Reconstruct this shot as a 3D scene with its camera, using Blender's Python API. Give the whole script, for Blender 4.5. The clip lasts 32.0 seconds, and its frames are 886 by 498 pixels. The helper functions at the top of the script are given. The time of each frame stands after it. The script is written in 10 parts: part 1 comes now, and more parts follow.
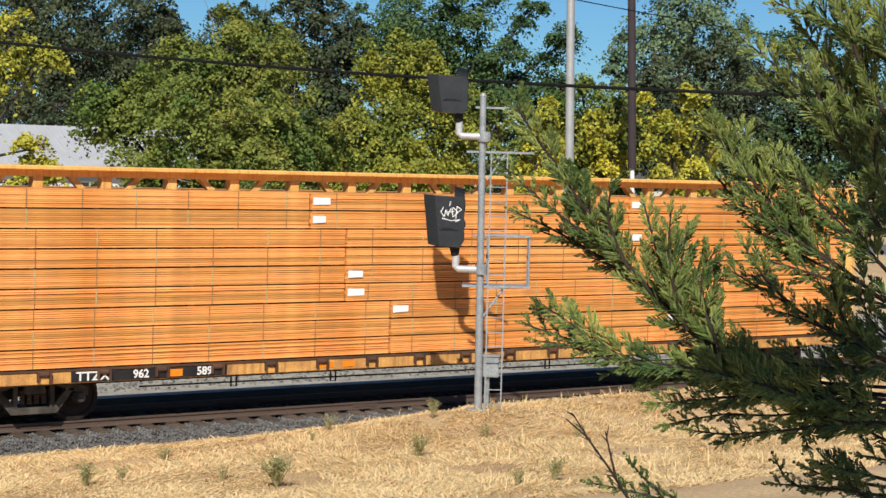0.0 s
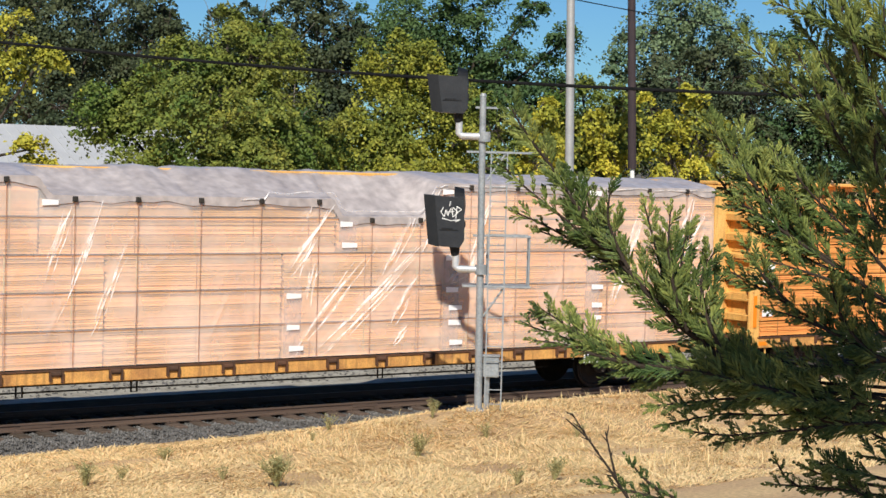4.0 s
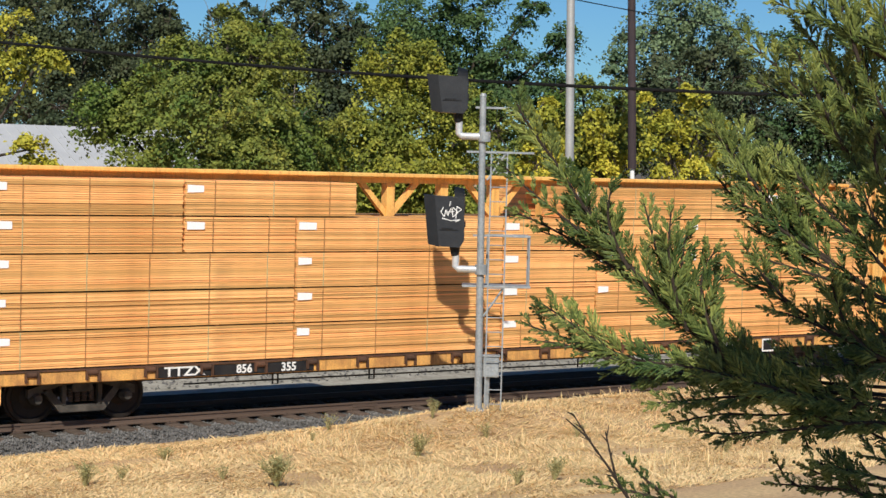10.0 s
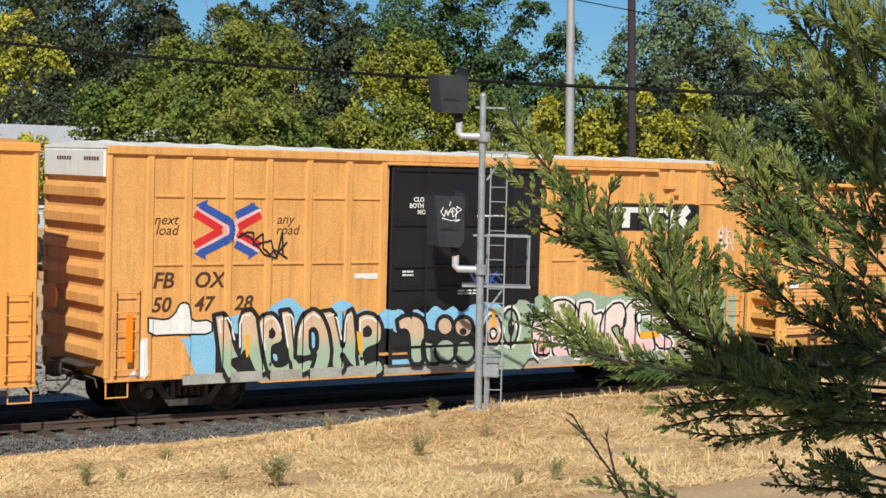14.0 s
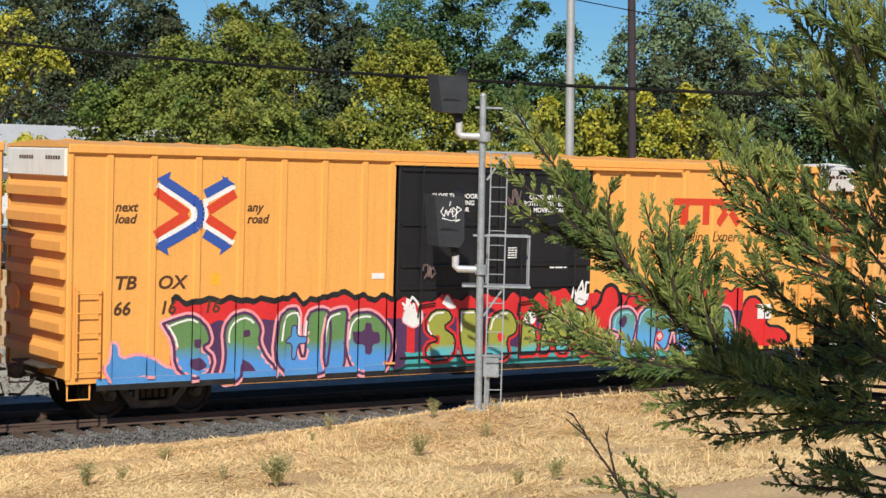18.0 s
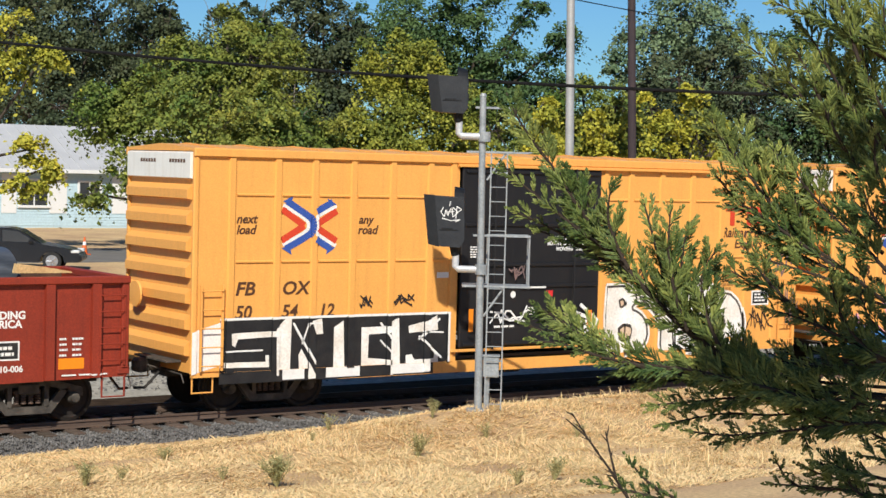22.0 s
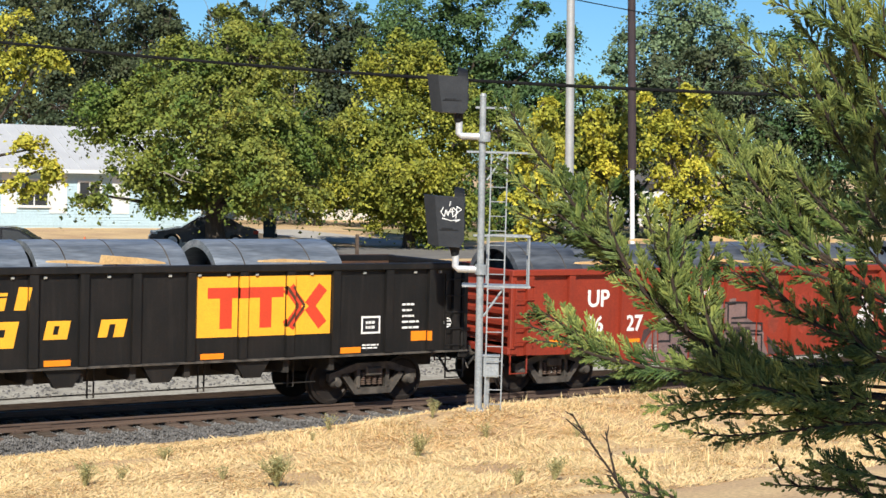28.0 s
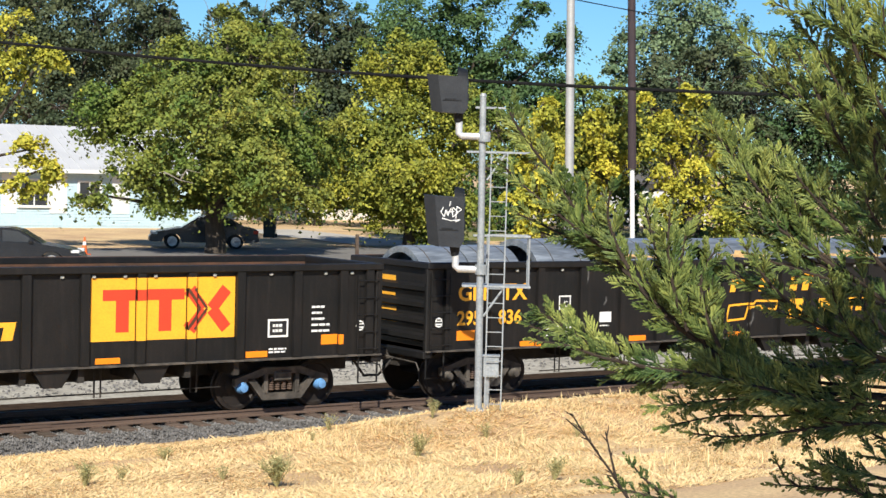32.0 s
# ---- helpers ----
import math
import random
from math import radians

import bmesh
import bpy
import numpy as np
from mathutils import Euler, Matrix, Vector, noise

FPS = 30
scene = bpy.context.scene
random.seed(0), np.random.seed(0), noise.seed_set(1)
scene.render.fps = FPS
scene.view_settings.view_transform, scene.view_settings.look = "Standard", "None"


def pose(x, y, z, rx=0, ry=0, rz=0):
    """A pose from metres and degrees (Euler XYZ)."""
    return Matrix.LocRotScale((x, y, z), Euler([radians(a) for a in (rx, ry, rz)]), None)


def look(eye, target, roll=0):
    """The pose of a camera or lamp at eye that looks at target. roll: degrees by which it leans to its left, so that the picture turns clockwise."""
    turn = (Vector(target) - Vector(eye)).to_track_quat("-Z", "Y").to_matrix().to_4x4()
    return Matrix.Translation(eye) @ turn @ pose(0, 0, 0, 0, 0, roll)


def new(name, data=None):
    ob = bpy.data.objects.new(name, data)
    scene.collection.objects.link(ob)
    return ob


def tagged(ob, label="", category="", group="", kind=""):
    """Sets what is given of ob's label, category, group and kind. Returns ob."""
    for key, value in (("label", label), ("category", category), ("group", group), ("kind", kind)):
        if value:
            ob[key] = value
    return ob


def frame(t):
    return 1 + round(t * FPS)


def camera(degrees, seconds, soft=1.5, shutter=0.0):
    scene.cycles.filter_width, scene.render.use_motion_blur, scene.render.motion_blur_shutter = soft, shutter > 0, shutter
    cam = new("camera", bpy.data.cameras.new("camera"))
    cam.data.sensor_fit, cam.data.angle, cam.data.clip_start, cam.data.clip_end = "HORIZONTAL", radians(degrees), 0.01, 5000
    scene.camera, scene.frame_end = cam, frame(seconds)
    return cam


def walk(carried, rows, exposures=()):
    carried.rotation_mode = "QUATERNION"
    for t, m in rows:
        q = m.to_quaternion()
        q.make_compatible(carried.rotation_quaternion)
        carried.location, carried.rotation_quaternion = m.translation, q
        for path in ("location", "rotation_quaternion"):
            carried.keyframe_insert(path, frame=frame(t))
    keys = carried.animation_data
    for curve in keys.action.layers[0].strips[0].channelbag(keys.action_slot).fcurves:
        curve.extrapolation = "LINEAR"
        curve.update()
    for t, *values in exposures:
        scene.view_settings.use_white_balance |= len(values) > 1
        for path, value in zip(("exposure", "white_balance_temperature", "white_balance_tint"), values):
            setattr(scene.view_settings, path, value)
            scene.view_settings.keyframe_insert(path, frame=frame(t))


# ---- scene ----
EXPOSURES = ((0.0, 0.12), (5.0, 0.1), (8.0, 0.06), (14.0, 0.03), (17.0, 0.08), (20.0, 0.13), (22.5, 0.2), (24.0, 0.28), (26.0, 0.40), (29.0, 0.52), (32.0, 0.6))
from mathutils import geometry

# World: x runs along the track (the train goes towards +x), y leads away from the camera, z = 0 at the rail heads.
TURN = 34.7394           # heading of the camera, degrees from +y towards +x
EYE = Vector((0.0, 0.0, 4.9))
FWD = Vector((math.sin(radians(TURN)), math.cos(radians(TURN)), 0.0))
cam = camera(28.19, 32.0, soft=1.5)
AIM = EYE + FWD * 30.0 * math.cos(radians(2.699)) - Vector((0, 0, 30.0 * math.sin(radians(2.699))))
STAND = look(EYE, AIM, 1.525)
walk(cam, [(0.0, STAND), (32.0, STAND)], exposures=EXPOSURES)

TRACK = 31.745           # y of the track's centre line
SPEED = 5.0              # metres a second
HALF = 1.53              # half the width of a car

# ---- light ----
SUN_EL, SUN_AZ = 39.0, -127.0
to_sun = Vector((math.cos(radians(SUN_EL)) * math.cos(radians(SUN_AZ)),
                 math.cos(radians(SUN_EL)) * math.sin(radians(SUN_AZ)), math.sin(radians(SUN_EL))))
world = bpy.data.worlds.new("sky")
scene.world = world
world.use_nodes = True
wn = world.node_tree
sky = wn.nodes.new("ShaderNodeTexSky")
sky.sky_type = "NISHITA"
sky.sun_disc = False
sky.sun_elevation = radians(SUN_EL)
sky.sun_rotation = math.atan2(to_sun.x, to_sun.y)
sky.air_density, sky.dust_density, sky.ozone_density = 1.0, 0.0, 1.5
wn.nodes["Background"].inputs["Strength"].default_value = 0.036
clear = wn.nodes.new("ShaderNodeMix")        # a clear, deep blue summer sky
clear.data_type, clear.blend_type = "RGBA", "MULTIPLY"
clear.inputs[0].default_value = 1.0
clear.inputs[7].default_value = (0.80, 1.44, 2.15, 1)
wn.links.new(sky.outputs[0], clear.inputs[6])
wn.links.new(clear.outputs[2], wn.nodes["Background"].inputs["Color"])
sun = new("sun", bpy.data.lights.new("sun", "SUN"))
sun.data.energy = 5.0
sun.data.angle = radians(0.53)
sun.data.color = (1.0, 0.96, 0.86)
sun.matrix_world = look(to_sun * 60, (0, 0, 0))


# ---- materials ----
def mat(name, col, col2=None, rough=0.6, metal=0.0, scale=3.0, grain=40.0, amount=0.6, bump=0.15, streak=0.0,
        streak_col=(0.10, 0.06, 0.035), island=0.0, objrand=0.0, spec=0.4, translucent=0.0, stretch=(1, 1, 1)):
    """A painted, woven or grown surface: two tones mixed by broad and fine noise, grime that runs down, fine relief."""
    m = bpy.data.materials.new(name)
    m.use_nodes = True
    nt = m.node_tree
    n, l = nt.nodes, nt.links
    b = n["Principled BSDF"]
    b.inputs["Roughness"].default_value = rough
    b.inputs["Metallic"].default_value = metal
    b.inputs["Specular IOR Level"].default_value = spec
    tc = n.new("ShaderNodeTexCoord")
    mp = n.new("ShaderNodeMapping")
    mp.inputs["Scale"].default_value = stretch
    l.new(tc.outputs["Object"], mp.inputs["Vector"])
    n1 = n.new("ShaderNodeTexNoise")
    n1.inputs["Scale"].default_value, n1.inputs["Detail"].default_value = scale, 4
    n2 = n.new("ShaderNodeTexNoise")
    n2.inputs["Scale"].default_value, n2.inputs["Detail"].default_value = grain, 3
    l.new(mp.outputs[0], n1.inputs["Vector"])
    l.new(mp.outputs[0], n2.inputs["Vector"])
    if col2 is None:
        col2 = tuple(c * 0.72 for c in col)
    ramp = n.new("ShaderNodeMapRange")
    ramp.inputs[1].default_value, ramp.inputs[2].default_value = 0.35, 0.68
    ramp.inputs[3].default_value, ramp.inputs[4].default_value = 0.0, amount
    l.new(n1.outputs["Fac"], ramp.inputs[0])
    mix = n.new("ShaderNodeMix")
    mix.data_type = "RGBA"
    mix.inputs[6].default_value, mix.inputs[7].default_value = (*col, 1), (*col2, 1)
    l.new(ramp.outputs[0], mix.inputs[0])
    out = mix.outputs[2]
    fine = n.new("ShaderNodeMapRange")
    fine.inputs[1].default_value, fine.inputs[2].default_value = 0.3, 0.7
    fine.inputs[3].default_value, fine.inputs[4].default_value = 1.0 - 0.3 * amount, 1.0 + 0.15 * amount
    l.new(n2.outputs["Fac"], fine.inputs[0])
    value = fine.outputs[0]
    if island or objrand:
        src = n.new("ShaderNodeNewGeometry").outputs["Random Per Island"] if island else n.new("ShaderNodeObjectInfo").outputs["Random"]
        k = island or objrand
        hue = 0.035 if island else 0.02
        rr = n.new("ShaderNodeMapRange")
        rr.inputs[3].default_value, rr.inputs[4].default_value = 1.0 - k, 1.0 + k
        l.new(src, rr.inputs[0])
        mu = n.new("ShaderNodeMath")
        mu.operation = "MULTIPLY"
        l.new(value, mu.inputs[0])
        l.new(rr.outputs[0], mu.inputs[1])
        value = mu.outputs[0]
        if island or objrand:
            hs = n.new("ShaderNodeHueSaturation")
            hr = n.new("ShaderNodeMapRange")
            hr.inputs[3].default_value, hr.inputs[4].default_value = 0.5 + hue * k, 0.5 - hue * k
            l.new(src, hr.inputs[0])
            l.new(hr.outputs[0], hs.inputs["Hue"])
            l.new(out, hs.inputs["Color"])
            out = hs.outputs[0]
    vm = n.new("ShaderNodeVectorMath")
    vm.operation = "SCALE"
    l.new(out, vm.inputs[0])
    l.new(value, vm.inputs["Scale"])
    out = vm.outputs[0]
    if streak:
        ms = n.new("ShaderNodeMapping")
        ms.inputs["Scale"].default_value = (7.0, 7.0, 0.55)
        l.new(tc.outputs["Object"], ms.inputs["Vector"])
        n3 = n.new("ShaderNodeTexNoise")
        n3.inputs["Scale"].default_value, n3.inputs["Detail"].default_value = 1.6, 5
        l.new(ms.outputs[0], n3.inputs["Vector"])
        r3 = n.new("ShaderNodeMapRange")
        r3.inputs[1].default_value, r3.inputs[2].default_value = 0.5, 0.75
        r3.inputs[3].default_value, r3.inputs[4].default_value = 0.0, streak
        l.new(n3.outputs["Fac"], r3.inputs[0])
        mx = n.new("ShaderNodeMix")
        mx.data_type = "RGBA"
        mx.inputs[7].default_value = (*streak_col, 1)
        l.new(r3.outputs[0], mx.inputs[0])
        l.new(out, mx.inputs[6])
        out = mx.outputs[2]
    l.new(out, b.inputs["Base Color"])
    if bump:
        bp = n.new("ShaderNodeBump")
        bp.inputs["Strength"].default_value, bp.inputs["Distance"].default_value = bump, 0.01
        l.new(n2.outputs["Fac"], bp.inputs["Height"])
        l.new(bp.outputs[0], b.inputs["Normal"])
    if translucent:
        tr = n.new("ShaderNodeBsdfTranslucent")
        l.new(out, tr.inputs["Color"])
        ad = n.new("ShaderNodeMixShader")
        ad.inputs[0].default_value = translucent
        l.new(b.outputs[0], ad.inputs[1])
        l.new(tr.outputs[0], ad.inputs[2])
        l.new(ad.outputs[0], n["Material Output"].inputs["Surface"])
    return m


YELLOW = mat("boxcar yellow paint", (0.785, 0.375, 0.09), (0.71, 0.32, 0.075), 0.5, scale=0.9, amount=0.35, streak=0.13, streak_col=(0.30, 0.13, 0.04))
YELLOW_OLD = mat("faded yellow paint", (0.76, 0.39, 0.12), (0.65, 0.31, 0.09), 0.6, scale=1.1, amount=0.7, streak=0.4, streak_col=(0.28, 0.12, 0.05))
DECK_Y = mat("flatcar yellow paint", (0.86, 0.50, 0.15), (0.72, 0.36, 0.09), 0.6, scale=2.0, amount=0.8, streak=0.4, streak_col=(0.12, 0.06, 0.03))
DECK_SILL = mat("dirty flatcar sill paint", (0.74, 0.39, 0.11), (0.42, 0.20, 0.07), 0.65, scale=3.0, amount=0.9, streak=0.6, streak_col=(0.10, 0.05, 0.03))
BLACKDOOR = mat("black door paint", (0.009, 0.009, 0.011), (0.016, 0.015, 0.015), 0.5, scale=1.5, streak=0.06, streak_col=(0.07, 0.06, 0.055))
GONBLACK = mat("black gondola paint", (0.008, 0.008, 0.008), (0.014, 0.012, 0.011), 0.5, scale=1.2, amount=0.9, streak=0.17, streak_col=(0.05, 0.042, 0.036), spec=0.3)
RED = mat("oxide red paint", (0.275, 0.033, 0.014), (0.205, 0.026, 0.012), 0.55, scale=1.0, amount=0.8, streak=0.3, streak_col=(0.10, 0.02, 0.015))
RUSTY = mat("rusty interior steel", (0.12, 0.055, 0.03), (0.05, 0.03, 0.02), 0.85, scale=2.5, amount=0.9, bump=0.4)
STEEL = mat("dusty black steel", (0.022, 0.02, 0.018), (0.045, 0.036, 0.028), 0.75, scale=4, amount=0.9, bump=0.3)
CASTING = mat("dusty cast steel", (0.10, 0.085, 0.07), (0.03, 0.026, 0.022), 0.75, scale=5, amount=0.9, bump=0.3)
WHEEL = mat("worn wheel steel", (0.02, 0.016, 0.014), (0.04, 0.03, 0.024), 0.6, metal=0.4, scale=6)
WHITE = mat("white lettering paint", (0.78, 0.77, 0.74), (0.62, 0.6, 0.57), 0.6, scale=6, amount=0.4)
WHITEPANEL = mat("white end panel paint", (0.80, 0.79, 0.74), (0.66, 0.63, 0.56), 0.55, scale=2, amount=0.4, streak=0.2, streak_col=(0.4, 0.33, 0.22))
DARKINK = mat("dark brown lettering paint", (0.075, 0.03, 0.015), (0.12, 0.05, 0.02), 0.6, scale=6)
FAINTINK = mat("faint brown small lettering", (0.38, 0.18, 0.05), (0.48, 0.24, 0.07), 0.6, scale=6)
BLACKINK = mat("black spray paint", (0.012, 0.012, 0.014), (0.03, 0.03, 0.03), 0.55, scale=5)
ORANGE = mat("orange reflective sheet", (0.85, 0.25, 0.012), (0.75, 0.2, 0.01), 0.4, scale=8, amount=0.3)
AMBER = mat("amber lettering paint", (0.88, 0.42, 0.03), (0.76, 0.34, 0.03), 0.5, scale=4, amount=0.4)
LOGORED = mat("red lettering paint", (0.62, 0.055, 0.022), (0.5, 0.05, 0.02), 0.5, scale=4, amount=0.4)
LOGOBLUE = mat("blue lettering paint", (0.035, 0.09, 0.36), (0.04, 0.08, 0.28), 0.5, scale=4, amount=0.4)
PINK = mat("pink spray paint", (0.82, 0.55, 0.52), (0.78, 0.40, 0.40), 0.55, scale=1.5, amount=0.8)
SPRAYRED = mat("red spray paint", (0.66, 0.03, 0.03), (0.5, 0.02, 0.03), 0.5, scale=1.5, amount=0.5)
HOTPINK = mat("hot pink spray paint", (0.78, 0.27, 0.30), (0.80, 0.42, 0.42), 0.55, scale=1.5, amount=0.8)
SPRAYGREEN = mat("green spray paint", (0.12, 0.26, 0.07), (0.2, 0.32, 0.06), 0.55, scale=1.2, amount=0.8)
OLIVE = mat("olive spray paint", (0.28, 0.31, 0.05), (0.16, 0.22, 0.04), 0.55, scale=1.2, amount=0.8)
SAGE = mat("pale sage spray paint", (0.30, 0.42, 0.30), (0.38, 0.45, 0.32), 0.6, scale=1.2, amount=0.8)
SKYPAINT = mat("sky blue spray paint", (0.22, 0.50, 0.72), (0.3, 0.58, 0.75), 0.55, scale=1.3, amount=0.6)
BLUEPAINT = mat("blue spray paint", (0.07, 0.24, 0.56), (0.1, 0.32, 0.6), 0.55, scale=1.3, amount=0.6)
TEAL = mat("teal spray paint", (0.06, 0.36, 0.36), (0.05, 0.25, 0.3), 0.55, scale=1.3, amount=0.6)
PLUM = mat("plum spray paint", (0.085, 0.035, 0.10), (0.06, 0.02, 0.07), 0.55, scale=1.3, amount=0.6)
TANPAINT = mat("peach spray paint", (0.68, 0.50, 0.34), (0.60, 0.38, 0.24), 0.6, scale=1.5, amount=0.8)
GREYPAINT = mat("grey spray paint", (0.15, 0.105, 0.10), (0.24, 0.15, 0.135), 0.6, scale=2.5, amount=0.9)
DARKGREY = mat("dark grey spray paint", (0.05, 0.032, 0.032), (0.08, 0.05, 0.05), 0.6, scale=2.5, amount=0.9)
LUMBER = mat("fresh sawn fir boards", (0.95, 0.445, 0.135), (0.77, 0.295, 0.07), 0.7, scale=0.8, grain=6, amount=1.2, bump=0.2, objrand=0.36, stretch=(0.5, 6, 16))
LUMBER_B = mat("pale sawn fir boards", (0.84, 0.49, 0.235), (0.68, 0.345, 0.14), 0.7, scale=0.8, grain=6, amount=1.2, bump=0.2, objrand=0.34, stretch=(0.5, 6, 16))
LUMBER_C = mat("golden sawn fir boards", (0.95, 0.53, 0.205), (0.79, 0.38, 0.125), 0.7, scale=0.8, grain=6, amount=1.2, bump=0.2, objrand=0.36, stretch=(0.5, 6, 16))
DUNNAGE = mat("raw timber", (0.66, 0.44, 0.20), (0.52, 0.31, 0.13), 0.75, scale=3, grain=30, amount=0.8, island=0.2)
STRAP = mat("dull steel strapping", (0.44, 0.22, 0.085), (0.36, 0.18, 0.075), 0.5, metal=0.3, scale=8)
STRAPGREEN = mat("pale plastic strapping", (0.50, 0.40, 0.20), (0.42, 0.33, 0.17), 0.5, scale=8)
PAPER = mat("white paper tag", (0.86, 0.85, 0.84), (0.78, 0.76, 0.74), 0.7, scale=9, amount=0.3)
COIL = mat("blue grey steel wrap", (0.20, 0.225, 0.25), (0.40, 0.43, 0.455), 0.36, metal=0.55, scale=1.6, grain=7, amount=0.9, bump=0.5, stretch=(0.5, 3, 3))
COILDARK = mat("black plastic coil wrap", (0.045, 0.05, 0.058), (0.12, 0.13, 0.145), 0.3, scale=1.6, grain=6, amount=0.9, bump=0.8, stretch=(0.5, 3, 3))
GALV = mat("galvanised steel", (0.33, 0.35, 0.36), (0.23, 0.25, 0.26), 0.5, metal=0.15, scale=6, grain=30, amount=0.8)
SIGNALBLACK = mat("matt black signal paint", (0.008, 0.009, 0.011), (0.015, 0.016, 0.018), 0.55, scale=6, amount=0.8, spec=0.25)
SIGNALGREY = mat("weathered black housing paint", (0.018, 0.02, 0.024), (0.03, 0.032, 0.036), 0.5, scale=5, amount=0.8, spec=0.3)
ALU = mat("white painted pipe", (0.62, 0.63, 0.64), (0.48, 0.48, 0.48), 0.4, metal=0.3, scale=7, amount=0.6)
RAILTOP = mat("brown rusted rail", (0.135, 0.092, 0.07), (0.09, 0.06, 0.046), 0.6, metal=0.2, scale=3, amount=0.8, stretch=(0.3, 4, 4))
TIE = mat("weathered timber tie", (0.085, 0.055, 0.04), (0.13, 0.095, 0.07), 0.9, scale=5, amount=0.9, objrand=0.3, bump=0.5)
BALLAST = mat("crushed grey stone", (0.185, 0.175, 0.165), (0.09, 0.084, 0.078), 0.9, scale=6, grain=30, amount=0.9, bump=0.8, island=0.35, spec=0.05)
BARK = mat("grey brown bark", (0.075, 0.058, 0.042), (0.04, 0.03, 0.022), 0.9, scale=5, grain=30, amount=0.9, bump=0.8, stretch=(2, 2, 0.5))


# ---- mesh building ----
class Geo:
    """Collects vertices and faces of one mesh."""

    def __init__(self):
        self.v, self.f, self.m = [], [], []

    def add(self, verts, faces, k=0):
        o = len(self.v)
        self.v += verts
        self.f += [[i + o for i in q] for q in faces]
        self.m += [k] * len(faces)
        return self

    def box(self, x0, x1, y0, y1, z0, z1, c=0.0, k=0):
        """A box; c chamfers its edges."""
        if c <= 0:
            v = [(x, y, z) for x in (x0, x1) for y in (y0, y1) for z in (z0, z1)]
            return self.add(v, [(0, 1, 3, 2), (4, 6, 7, 5), (0, 4, 5, 1), (2, 3, 7, 6), (0, 2, 6, 4), (1, 5, 7, 3)], k)
        c = min(c, 0.45 * abs(x1 - x0), 0.45 * abs(y1 - y0), 0.45 * abs(z1 - z0))
        v, ids = [], {}
        for i, (x, sx) in enumerate(((x0, 1), (x1, -1))):
            for j, (y, sy) in enumerate(((y0, 1), (y1, -1))):
                for q, (z, sz) in enumerate(((z0, 1), (z1, -1))):
                    for a, p in enumerate(((x, y + sy * c, z + sz * c), (x + sx * c, y, z + sz * c), (x + sx * c, y + sy * c, z))):
                        ids[i, j, q, a] = len(v)
                        v.append(p)
        g = lambda i, j, q, a: ids[i, j, q, a]
        f = []
        for s in (0, 1):
            f.append((g(s, 0, 0, 0), g(s, 0, 1, 0), g(s, 1, 1, 0), g(s, 1, 0, 0)))
            f.append((g(0, s, 0, 1), g(1, s, 0, 1), g(1, s, 1, 1), g(0, s, 1, 1)))
            f.append((g(0, 0, s, 2), g(0, 1, s, 2), g(1, 1, s, 2), g(1, 0, s, 2)))
            for r in (0, 1):
                f.append((g(s, r, 0, 0), g(s, r, 1, 0), g(s, r, 1, 1), g(s, r, 0, 1)))
                f.append((g(s, 0, r, 0), g(s, 1, r, 0), g(s, 1, r, 2), g(s, 0, r, 2)))
                f.append((g(0, s, r, 1), g(1, s, r, 1), g(1, s, r, 2), g(0, s, r, 2)))
                for t in (0, 1):
                    f.append((g(s, r, t, 0), g(s, r, t, 1), g(s, r, t, 2)))
        return self.add(v, f, k)

    def tube(self, p, q, r, n=8, r2=None, k=0, cap=True):
        p, q = Vector(p), Vector(q)
        d = (q - p).normalized()
        a = d.orthogonal().normalized()
        b = d.cross(a)
        r2 = r if r2 is None else r2
        v = []
        for c, rr in ((p, r), (q, r2)):
            v += [tuple(c + (a * math.cos(6.28318 * i / n) + b * math.sin(6.28318 * i / n)) * rr) for i in range(n)]
        f = [(i, (i + 1) % n, n + (i + 1) % n, n + i) for i in range(n)]
        if cap:
            f += [tuple(range(n))[::-1], tuple(range(n, 2 * n))]
        return self.add(v, f, k)

    def pipe(self, pts, r, n=6, r2=None, k=0):
        """A bent rod through pts in one piece, tapering from r to r2."""
        r2 = r if r2 is None else r2
        P = [Vector(p) for p in pts]
        m = len(P)
        v, a = [], None
        for i, p in enumerate(P):
            d = (P[min(i + 1, m - 1)] - P[max(i - 1, 0)]).normalized()
            a = d.orthogonal() if a is None else a - d * a.dot(d)
            a = d.orthogonal() if a.length < 1e-4 else a
            a = a.normalized()
            b = d.cross(a)
            rr = r + (r2 - r) * i / (m - 1)
            v += [tuple(p + (a * math.cos(6.28318 * j / n) + b * math.sin(6.28318 * j / n)) * rr) for j in range(n)]
        f = [(i * n + j, i * n + (j + 1) % n, (i + 1) * n + (j + 1) % n, (i + 1) * n + j) for i in range(m - 1) for j in range(n)]
        f += [tuple(range(n))[::-1], tuple(range((m - 1) * n, m * n))]
        return self.add(v, f, k)

    def lathe(self, prof, c, n=24, axis="y", k=0):
        """prof: (along the axis, radius) pairs, turned round the axis through c."""
        v, f = [], []
        for h, r in prof:
            for i in range(n):
                s, t = r * math.cos(6.28318 * i / n), r * math.sin(6.28318 * i / n)
                p = {"y": (s, h, t), "x": (h, s, t), "z": (s, t, h)}[axis]
                v.append((c[0] + p[0], c[1] + p[1], c[2] + p[2]))
        for j in range(len(prof) - 1):
            f += [(j * n + i, j * n + (i + 1) % n, (j + 1) * n + (i + 1) % n, (j + 1) * n + i) for i in range(n)]
        f += [tuple(range(n))[::-1], tuple(range((len(prof) - 1) * n, len(prof) * n))]
